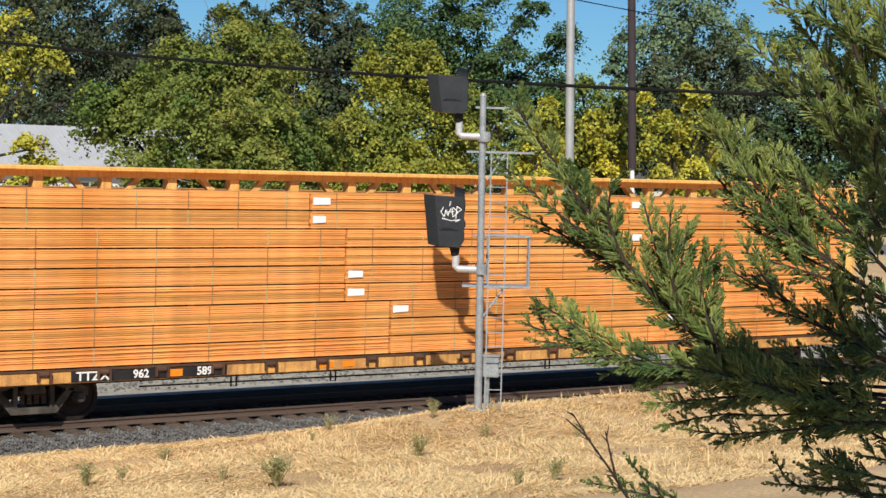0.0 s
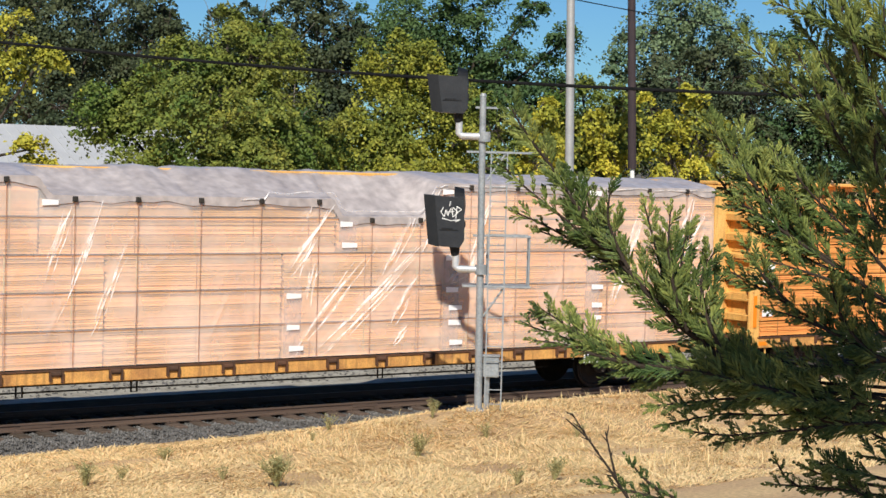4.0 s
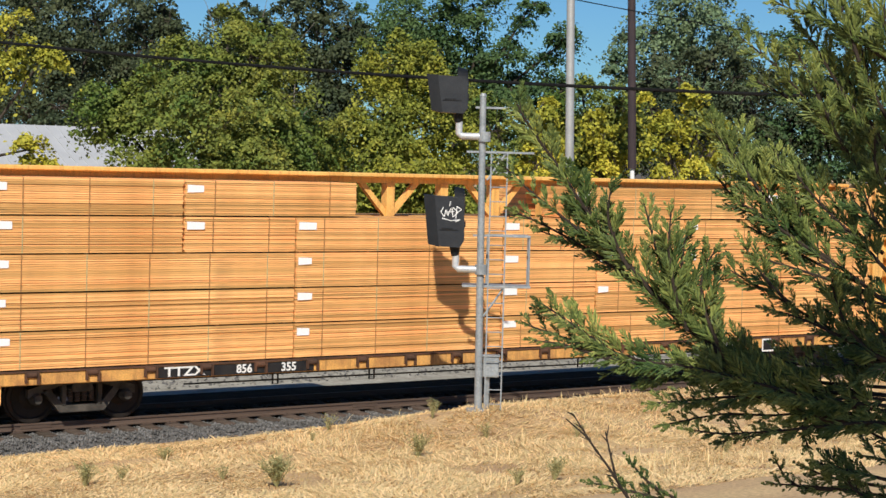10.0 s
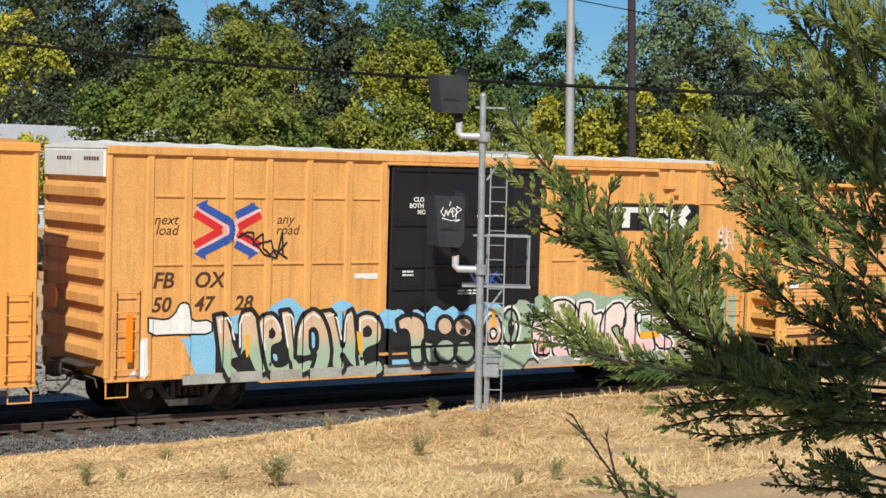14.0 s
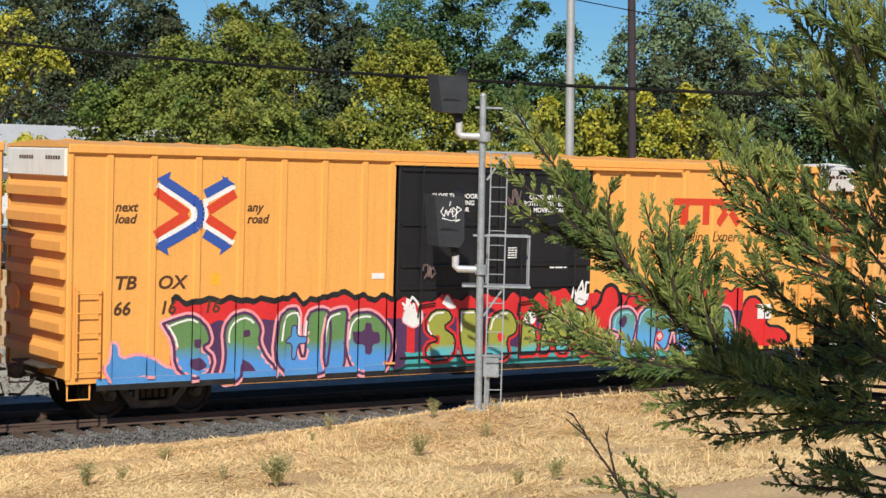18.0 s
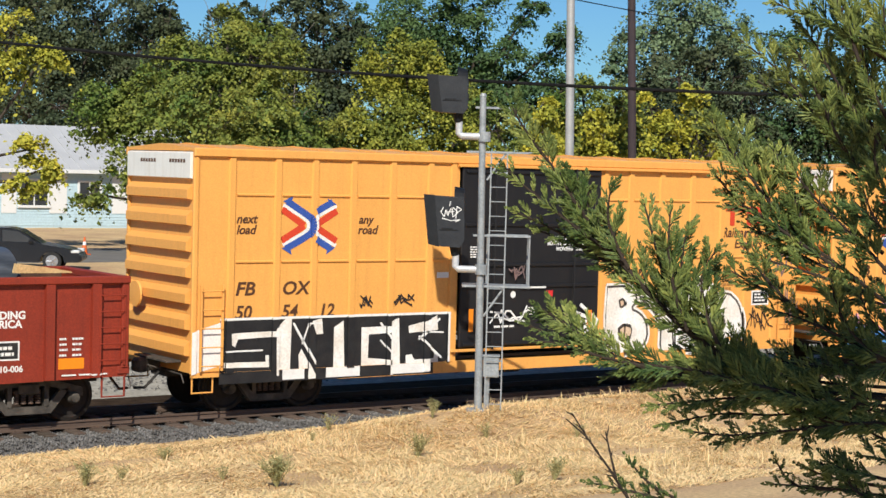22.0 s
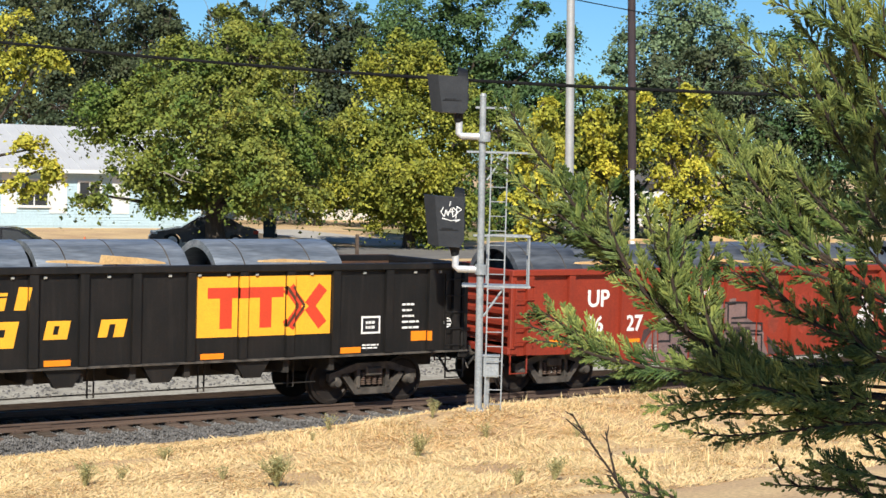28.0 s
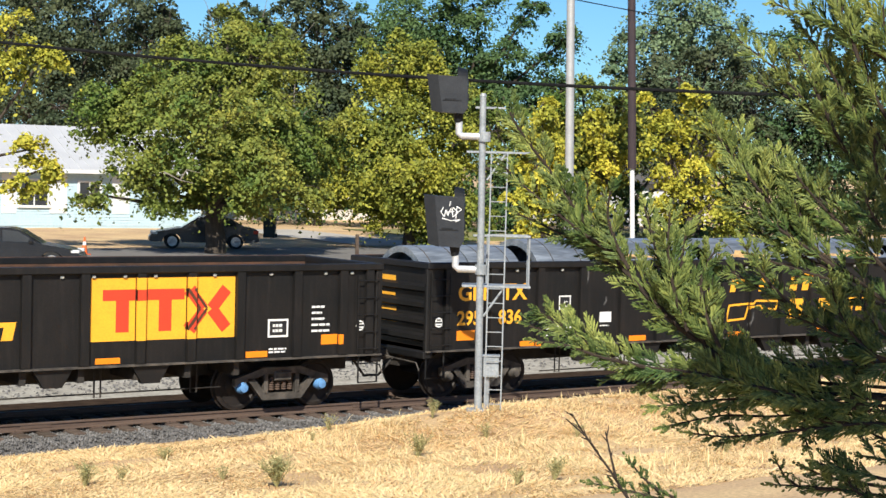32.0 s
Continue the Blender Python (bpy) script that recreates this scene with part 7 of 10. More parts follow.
piece(carE, st, 4, BLUEPAINT, [(0.88, 1.46), (1.03, 1.46), (1.08, 1.15), (1.43, 1.24), (1.76, 1.14), (2.09, 0.92), (2.83, 0.94), (2.83, 0.72), (2.44, 0.64), (1.65, 0.81), (1.22, 0.73), (0.90, 0.68), (0.72, 0.98), (0.84, 1.13)], edge=HOTPINK, w=0.06)
piece(carE, st, 5, GREENBLUE, [(1.94, 1.78), (2.19, 1.86), (2.50, 1.93), (2.70, 1.84), (2.87, 1.68), (2.95, 1.41), (2.76, 1.31), (3.02, 1.09), (2.91, 0.75), (2.49, 0.71), (2.20, 0.96), (2.17, 1.44)], edge=PLUM, w=0.06, halo=HOTPINK, shine=WHITE)
piece(carE, st, 6.8, PLUM, [(2.57, 1.46), (2.75, 1.48), (2.73, 1.31), (2.58, 1.30)], edge=None)
piece(carE, st, 6.8, PLUM, [(2.52, 1.09), (2.74, 1.12), (2.91, 0.93), (2.68, 0.85), (2.51, 0.92)], edge=None)
piece(carE, st, 5, GREENBLUE, [(3.24, 1.51), (3.27, 1.72), (3.44, 1.91), (3.65, 1.96), (3.86, 1.89), (4.05, 1.64), (3.99, 1.37), (4.17, 1.04), (4.38, 0.87), (4.33, 0.66), (4.04, 0.66), (3.82, 0.89), (3.62, 1.01), (3.59, 0.63), (3.17, 0.59), (3.29, 1.08)], edge=PLUM, w=0.06, halo=HOTPINK, shine=WHITE)
piece(carE, st, 6.8, PLUM, [(3.63, 1.60), (3.80, 1.62), (3.81, 1.48), (3.63, 1.47)], edge=None)
piece(carE, st, 6.8, PLUM, [(3.61, 1.06), (3.84, 0.95), (4.01, 0.70), (3.63, 0.68)], edge=None)
piece(carE, st, 4.4, PLUM, [(3.81, 1.49), (4.31, 1.42), (4.20, 1.08), (3.99, 1.24)], edge=None)
piece(carE, st, 5, GREENBLUE, [(4.36, 1.25), (4.43, 1.85), (4.63, 2.00), (4.88, 2.00), (4.87, 1.45), (4.95, 1.05), (5.05, 1.05), (5.06, 1.44), (5.10, 1.90), (5.35, 1.99), (5.60, 1.92), (5.64, 1.42), (5.55, 0.72), (5.16, 0.65), (4.67, 0.67), (4.39, 0.92)], edge=PLUM, w=0.06, halo=HOTPINK, shine=WHITE)
piece(carE, st, 6.8, BLUEPAINT, [(4.71, 1.46), (4.74, 1.67), (4.84, 1.67), (4.85, 1.45), (5.08, 1.44), (5.08, 1.30), (4.87, 1.30), (4.83, 0.99), (4.73, 1.00), (4.75, 1.31), (4.56, 1.34)], edge=PLUM, w=0.025)
piece(carE, st, 5.8, GREENBLUE, [(5.46, 1.43), (5.54, 1.87), (5.81, 1.96), (6.02, 1.96), (5.98, 1.52), (5.97, 0.70), (5.66, 0.62), (5.45, 0.88)], edge=PLUM, w=0.06, halo=HOTPINK, shine=WHITE)
piece(carE, st, 4.6, GREENBLUE, [(5.96, 1.28), (6.01, 1.69), (6.20, 1.88), (6.52, 1.90), (6.78, 1.78), (7.03, 1.49), (7.08, 1.09), (6.94, 0.73), (6.75, 0.64), (6.29, 0.64), (6.07, 0.87)], edge=PLUM, w=0.06, halo=HOTPINK, shine=WHITE)
piece(carE, st, 6.8, PLUM, [(6.14, 1.50), (6.40, 1.51), (6.42, 1.68), (6.59, 1.67), (6.62, 1.48), (6.79, 1.48), (6.82, 1.25), (6.63, 1.23), (6.61, 1.01), (6.45, 1.04), (6.41, 1.24), (6.18, 1.25)], edge=None)
piece(carE, st, 4.2, PLUM, [(7.08, 1.49), (7.32, 1.34), (7.42, 0.77), (7.02, 0.67)], edge=None)
piece(carE, st, 5, OLIVETEAL, [(7.85, 1.67), (8.04, 1.90), (8.41, 1.91), (8.56, 1.70), (8.29, 1.54), (8.64, 1.32), (8.58, 0.86), (7.90, 0.83), (7.86, 1.18), (8.24, 1.27), (7.88, 1.44)], edge=BLACKINK, w=0.045, halo=SPRAYRED, shine=WHITE)
piece(carE, st, 5, OLIVETEAL, [(8.72, 1.90), (9.22, 1.89), (9.30, 0.83), (8.86, 0.82), (8.73, 1.32)], edge=BLACKINK, w=0.045, halo=SPRAYRED, shine=WHITE)
piece(carE, st, 5.8, OLIVETEAL, [(9.42, 0.82), (9.46, 1.65), (9.72, 1.85), (10.04, 1.85), (10.23, 1.60), (10.23, 1.36), (9.95, 1.25), (10.06, 0.80)], edge=BLACKINK, w=0.045, halo=SPRAYRED, shine=WHITE)
piece(carE, st, 7.6, SPRAYRED, [(9.91, 1.28), (9.88, 1.20), (9.81, 1.18), (9.74, 1.21), (9.71, 1.29), (9.74, 1.36), (9.81, 1.39), (9.88, 1.36)], edge=None)
piece(carE, st, 7.6, WHITE, [(7.31, 1.88), (7.46, 1.99), (7.60, 1.82), (7.76, 1.93), (7.79, 1.67), (7.58, 1.53), (7.42, 1.59), (7.26, 1.69)], edge=HOTPINK, w=0.03)
piece(carE, st, 7.6, WHITE, [(8.24, 2.03), (8.37, 2.26), (8.52, 2.08), (8.66, 1.93), (8.45, 1.89)], edge=SPRAYRED, w=0.03)
piece(carE, st, 5, OLIVETEAL, [(10.34, 0.88), (10.38, 1.85), (10.71, 1.51), (10.84, 0.88)], edge=BLACKINK, w=0.045, halo=SPRAYRED, shine=WHITE)
piece(carE, st, 5.8, OLIVETEAL, [(10.87, 0.88), (10.91, 1.58), (11.20, 1.89), (11.49, 1.89), (11.61, 1.39), (11.68, 0.85), (11.34, 0.86), (11.23, 1.29), (11.11, 0.87)], edge=BLACKINK, w=0.045, halo=SPRAYRED, shine=WHITE)
piece(carE, st, 5, OLIVETEAL, [(11.65, 0.94), (11.63, 1.67), (11.85, 1.84), (12.12, 1.75), (12.24, 1.43), (12.00, 1.31), (12.36, 0.84), (12.00, 0.81), (11.84, 1.18)], edge=BLACKINK, w=0.045, halo=SPRAYRED, shine=WHITE)
piece(carE, st, 7.6, WHITE, [(10.38, 1.71), (10.53, 1.85), (10.75, 1.80), (10.74, 1.53), (10.48, 1.52)], edge=SPRAYRED, w=0.03)
piece(carE, st, 7.6, WHITE, [(11.72, 2.01), (11.87, 2.23), (12.03, 2.28), (12.17, 1.96), (11.98, 1.88)], edge=BLACKINK, w=0.03)
piece(carE, st, 5, TEALBLUE, [(12.97, 1.32), (12.98, 1.63), (13.21, 1.80), (13.53, 1.79), (13.73, 1.55), (13.64, 1.15), (13.55, 0.91), (14.28, 0.85), (14.20, 0.62), (12.88, 0.66), (13.07, 0.97), (13.27, 1.22)], edge=PLUM, w=0.05, halo=HOTPINK, shine=SKYPAINT)
piece(carE, st, 6.8, PLUM, [(13.17, 1.48), (13.28, 1.68), (13.42, 1.56), (13.27, 1.34)], edge=None)
piece(carE, st, 5.8, TEALBLUE, [(13.69, 0.85), (13.75, 1.61), (13.97, 1.80), (14.22, 1.89), (14.29, 1.42), (14.17, 0.74)], edge=PLUM, w=0.05, halo=HOTPINK, shine=SKYPAINT)
piece(carE, st, 5, TEALBLUE, [(14.33, 1.00), (14.34, 1.75), (14.66, 1.86), (14.78, 1.28), (14.60, 0.76)], edge=PLUM, w=0.05, halo=HOTPINK, shine=SKYPAINT)
piece(carE, st, 5.8, TEALBLUE, [(14.83, 1.58), (15.08, 1.80), (15.70, 1.79), (15.85, 1.61), (15.56, 1.45), (15.88, 1.25), (15.73, 0.77), (14.97, 0.80)], edge=PLUM, w=0.05, halo=HOTPINK, shine=SKYPAINT)
piece(carE, st, 5, TEALBLUE, [(15.94, 0.70), (16.00, 1.60), (16.35, 1.78), (16.60, 1.71), (16.76, 1.34), (16.72, 0.67)], edge=PLUM, w=0.05, halo=HOTPINK, shine=SKYPAINT)
piece(carE, st, 7, SPRAYRED, [(13.56, 0.74), (13.69, 0.95), (14.00, 0.84), (13.92, 0.70)], edge=PLUM, w=0.03)
piece(carE, st, 7, PINK, [(14.30, 1.16), (14.44, 1.27), (14.53, 1.11), (14.39, 1.01)], edge=SPRAYRED, w=0.04)
piece(carE, st, 3.2, SPRAYRED, [(12.37, 1.82), (12.60, 1.91), (12.72, 2.27), (12.94, 2.36), (13.13, 2.24), (13.22, 1.89), (12.86, 1.35), (12.67, 0.78), (12.44, 0.91)], edge=BLACKINK, w=0.09)
piece(carE, st, 3.2, SPRAYRED, [(13.25, 1.80), (13.45, 2.08), (13.68, 2.09), (13.83, 1.78)], edge=BLACKINK, w=0.07)
piece(carE, st, 3.2, SPRAYRED, [(14.29, 1.89), (14.42, 2.21), (14.64, 2.21), (14.93, 1.93)], edge=BLACKINK, w=0.07)
scribble(carE, 7.3, 1.75, 0.4, 0.45, WHITE, st, 21, 0.05, 9)
scribble(carE, 11.7, 1.95, 0.45, 0.5, WHITE, FULL(DOOR_Y - 0.05), 22, 0.05, 9)
piece(carE, st, 3.2, SPRAYRED, [(16.95, 1.63), (17.15, 1.97), (17.51, 1.99), (17.82, 1.61), (17.75, 1.28), (18.34, 1.24), (18.64, 0.95), (18.28, 0.77), (17.46, 0.76), (16.80, 1.04)], edge=BLACKINK, w=0.07)
spray(carE, "window_drawing", [rect(17.5, 1.45, 17.95, 1.8)], WHITE, st, 9)

spray(carE, "dark_sill", [rect(0.6, 0.57, 18.9, 0.68)], BLACKINK, FULL(-HALF + 0.02), 1)
spray(carE, "blue_sill", [rect(0.6, 0.68, 7.0, 0.80)], BLUEPAINT, FULL(-HALF + 0.02), 1)
spray(carE, "teal_sill", [rect(7.0, 0.68, 17.0, 0.80)], TEAL, FULL(-HALF + 0.02), 1)

# Second 50-foot boxcar
L = 16.22
carF, st = boxcar(L, -94.81, "orange-yellow boxcar with black door and white block graffiti",
                  [0.05, 0.82, 1.83, 2.67, 3.57, 4.51, 5.44, 6.02, 10.16, 10.9, 11.83, 12.77, 13.72, 14.55, 15.47, 16.17], (4.24, 2.94), (6.20, 10.0), YELLOW)
words("next", 0.17, DARKINK, carF, 0.92, yt, 3.69, slant=0.25, bold=0.006)
words("load", 0.17, DARKINK, carF, 0.92, yt, 3.48, slant=0.25, bold=0.006)
words("any", 0.17, DARKINK, carF, 3.70, yt, 3.69, slant=0.25, bold=0.006)
words("road", 0.17, DARKINK, carF, 3.68, yt, 3.48, slant=0.25, bold=0.006)
crossing_arrows(carF, 1.93, 3.20, 3.07, 4.23, st)
words("FB", 0.25, DARKINK, carF, 0.92, yt, 2.29, slant=0.2, stretch=1.15, bold=0.009)
words("OX", 0.25, DARKINK, carF, 1.95, yt, 2.29, slant=0.2, stretch=1.1, bold=0.009)
words("50", 0.25, DARKINK, carF, 0.92, yt, 1.83, slant=0.2, bold=0.009)
words("54", 0.25, DARKINK, carF, 1.95, yt, 1.83, slant=0.2, bold=0.009)
words("12", 0.25, DARKINK, carF, 2.80, yt, 1.83, slant=0.2, bold=0.009)
block_mark(carF, 13.83, 15.33, 3.67, 4.12, LOGORED, st, 2)
words("Railcar Pooling", 0.22, DARKINK, carF, 13.74, -HALF - 0.004, 3.41, slant=0.2, stretch=0.92, bold=0.006, steps=st)
words("Experts", 0.20, DARKINK, carF, 14.14, -HALF - 0.004, 3.15, slant=0.2, bold=0.006, steps=st)
for z, x, tx in ((3.36, 8.62, "CLOSE AND LOCK"), (3.24, 8.50, "BOTH DOORS BEFORE"), (3.12, 8.75, "MOVING CAR")):
    words(tx, 0.08, WHITE, carF, x, DOOR_Y, z, bold=0.004)
small_print(carF, 6.43, 2.97, 0.28, 0.26, 5, WHITE, FULL(DOOR_Y), 15)
spray(carF, "orange_reflector", [rect(6.41, 1.42, 6.53, 1.9), rect(9.63, 1.42, 9.76, 1.8)], ORANGE, FULL(DOOR_Y - 0.05), 2)
spray(carF, "red_decal", [rect(8.5, 2.12, 8.68, 2.25)], SPRAYRED, FULL(DOOR_Y), 3)
spray(carF, "round_decal", [[(7.6 + 0.075 * math.cos(a * 0.7854), 2.18 + 0.075 * math.sin(a * 0.7854)) for a in range(8)]], WHITE, FULL(DOOR_Y), 3)
spray(carF, "white_decal", [rect(8.02, 1.74, 8.2, 1.9)], WHITE, FULL(DOOR_Y), 3)
spray(carF, "white_bar", [rect(7.75, 2.31, 8.45, 2.35)], WHITE, FULL(DOOR_Y - 0.05), 3)
scribble(carF, 8.9, 1.5, 0.5, 0.35, GREYPAINT, FULL(DOOR_Y - 0.05), 95, 0.03)
scribble(carF, 7.4, 2.5, 0.45, 0.3, GREYPAINT, FULL(DOOR_Y - 0.05), 96, 0.03)
scribble(carF, 7.05, 1.55, 0.9, 0.38, WHITE, FULL(DOOR_Y - 0.05), 31, 0.04)
small_print(carF, 7.1, 1.46, 0.6, 0.08, 1, WHITE, FULL(DOOR_Y), 33)
spray(carF, "black_ground", [rect(0.62, 0.78, 6.0, 1.82)], BLACKINK, st, 1)
spray(carF, "dark_sill", [rect(0.6, 0.57, 5.6, 0.80)], BLACKINK, FULL(-HALF + 0.02), 1)
spray(carF, "white_sill", [rect(2.0, 0.60, 2.5, 0.80), rect(3.0, 0.6, 3.8, 0.8), rect(4.6, 0.6, 5.5, 0.8)], WHITE, FULL(-HALF + 0.02), 2)
spray(carF, "white_border", [rect(0.62, 1.80, 6.0, 1.85), rect(5.95, 0.8, 6.0, 1.84)], WHITE, st, 3)
for k, ln in enumerate(([(2.25, 1.7), (2.75, 0.9)], [(4.3, 1.65), (4.7, 1.15)], [(5.25, 1.3), (5.75, 1.7)], [(5.25, 1.35), (5.8, 0.9)], [(0.75, 1.2), (1.55, 1.2)], [(2.45, 1.3), (2.6, 1.7), (2.9, 1.7)], [(4.3, 1.3), (4.55, 1.05)], [(5.35, 1.45), (5.85, 1.42)])):
    spray(carF, "white_line", stroke(ln, 0.05 if k < 4 else 0.035), WHITE, st, 3.5)
scribble(carF, 3.7, 1.98, 0.35, 0.25, BLACKINK, st, 35, 0.03)
scribble(carF, 4.6, 1.98, 0.45, 0.25, BLACKINK, st, 36, 0.03)
for k, xx in enumerate((10.3, 10.95, 11.9)):
    scribble(carF, xx, 2.4, 0.5, 0.4, BLACKINK, st, 40 + k, 0.03)
fan = [stroke([(10.0 - 0.05, 1.55), (10.0 - 0.75 * math.cos(a * 0.35), 1.55 + 0.6 * math.sin(a * 0.35))], 0.08)[0] for a in range(-2, 3)]
spray(carF, "white_fan", fan, WHITE, FULL(DOOR_Y - 0.05), 1)
piece(carF, st, 3, CHALK, [(10.28, 2.29), (10.92, 2.31), (11.12, 2.17), (11.18, 1.95), (10.99, 1.79), (11.30, 1.67), (11.48, 1.45), (11.52, 1.11), (11.31, 0.85), (10.89, 0.77), (10.35, 0.79), (10.23, 1.49)], edge=SPRAYDARK, w=0.05, halo=CHALK)
piece(carF, st, 4.8, TANPAINT, [(10.65, 1.98), (10.77, 2.02), (10.82, 1.88), (10.69, 1.81)], edge=SPRAYDARK, w=0.05)
piece(carF, st, 4.8, TANPAINT, [(10.66, 1.34), (10.81, 1.44), (11.03, 1.37), (10.99, 1.14), (10.70, 1.06)], edge=SPRAYDARK, w=0.07)
piece(carF, st, 3.6, CHALK, [(11.16, 2.22), (11.46, 2.32), (11.72, 2.01), (12.00, 1.78), (12.46, 2.31), (12.64, 2.44), (12.68, 2.19), (12.48, 1.84), (12.26, 1.53), (12.30, 0.97), (12.40, 0.78), (11.87, 0.78), (11.88, 1.43), (11.75, 1.66), (11.29, 2.00)], edge=SPRAYDARK, w=0.05, halo=CHALK)
piece(carF, st, 3, CHALK, [(12.82, 2.28), (13.04, 2.43), (13.31, 2.40), (13.58, 2.15), (13.25, 1.97), (13.57, 2.02), (14.00, 2.10), (14.33, 1.87), (14.50, 1.46), (14.48, 1.11), (14.22, 0.84), (13.83, 0.71), (12.38, 0.78), (12.34, 1.39), (12.64, 1.57), (12.79, 1.78), (12.73, 2.02)], edge=SPRAYDARK, w=0.05, halo=CHALK)
piece(carF, st, 4.8, SPRAYDARK, [(13.10, 1.99), (13.38, 2.06), (13.61, 2.17), (13.56, 2.06), (13.20, 1.90)], edge=None)
piece(carF, st, 4.8, YELLOW, [(12.69, 1.58), (13.03, 1.44), (13.52, 1.47), (13.81, 1.56), (13.92, 1.39), (13.69, 1.22), (13.16, 1.24), (12.82, 1.36)], edge=SPRAYDARK, w=0.07)
piece(carF, st, 5.4, WHITE, [(12.92, 1.60), (13.26, 1.54), (13.62, 1.60), (13.39, 1.49), (13.10, 1.48)], edge=None)
piece(carF, st, 4.8, YELLOW, [(12.98, 1.08), (13.43, 1.07), (13.43, 0.96), (12.99, 0.97)], edge=None)
piece(carF, st, 4.8, YELLOW, [(13.96, 1.04), (14.15, 1.06), (14.14, 0.97), (13.96, 0.95)], edge=None)
piece(carF, st, 2.4, CHALK, [(0.85, 1.55), (1.84, 1.57), (1.85, 1.46), (1.01, 1.43), (0.95, 1.28), (0.86, 1.32)], edge=None, k=0)
piece(carF, st, 2.4, CHALK, [(0.62, 0.99), (1.63, 0.97), (1.62, 1.10), (1.70, 1.10), (1.71, 0.86), (0.62, 0.89)], edge=None, k=0)
piece(carF, st, 2.4, CHALK, [(1.84, 1.60), (2.09, 1.83), (2.20, 1.81), (2.18, 0.67), (1.86, 0.69)], edge=None, k=0)
piece(carF, st, 2.4, CHALK, [(2.65, 1.75), (2.89, 1.79), (2.93, 1.48), (2.75, 1.47)], edge=None, k=0)
piece(carF, st, 2.4, CHALK, [(2.37, 1.07), (2.43, 1.20), (2.80, 0.60), (2.40, 0.58)], edge=None, k=0)
piece(carF, st, 2.4, CHALK, [(3.18, 1.60), (3.40, 1.73), (3.45, 0.59), (3.18, 0.58)], edge=None, k=0)
piece(carF, st, 2.4, CHALK, [(3.83, 1.58), (4.62, 1.59), (4.62, 1.45), (4.01, 1.43), (4.00, 0.95), (4.57, 0.89), (4.57, 0.79), (3.84, 0.79)], edge=None, k=0)
piece(carF, st, 2.4, CHALK, [(4.54, 1.69), (4.74, 1.75), (4.79, 0.59), (4.53, 0.58)], edge=None, k=0)
piece(carF, st, 2.4, CHALK, [(4.98, 1.58), (5.43, 1.67), (5.69, 1.78), (5.72, 1.47), (4.99, 1.43)], edge=None, k=0)
piece(carF, st, 2.4, CHALK, [(4.92, 0.97), (5.07, 0.99), (5.14, 0.87), (5.62, 0.88), (5.64, 0.99), (5.73, 0.98), (5.74, 0.62), (4.94, 0.61)], edge=None, k=0)
piece(carF, st, 2, WHITE, [(-0.04, 1.58), (0.63, 1.77), (0.66, 0.94), (-0.07, 0.76)], edge=None, k=0)
small_print(carF, 13.75, 2.15, 0.4, 0.6, 6, FAINTINK, st, 51)
small_print(carF, 14.6, 2.2, 0.5, 0.5, 4, FAINTINK, st, 52)
spray(carF, "white_square", [rect(14.76, 1.78, 15.33, 2.13)], WHITE, st, 2)
spray(carF, "black_square", [rect(14.80, 1.82, 15.29, 2.09)], BLACKINK, st, 3)
small_print(carF, 14.85, 1.85, 0.38, 0.22, 3, WHITE, st, 56, 5)
scribble(carF, 14.6, 1.15, 0.8, 0.6, BLACKINK, st, 53, 0.025)
scribble(carF, 15.2, 2.45, 0.9, 0.75, GREYPAINT, st, 54, 0.05)
scribble(carF, 15.75, 1.3, 0.4, 0.9, GREYPAINT, FULL(-HALF - 0.1), 55, 0.03)


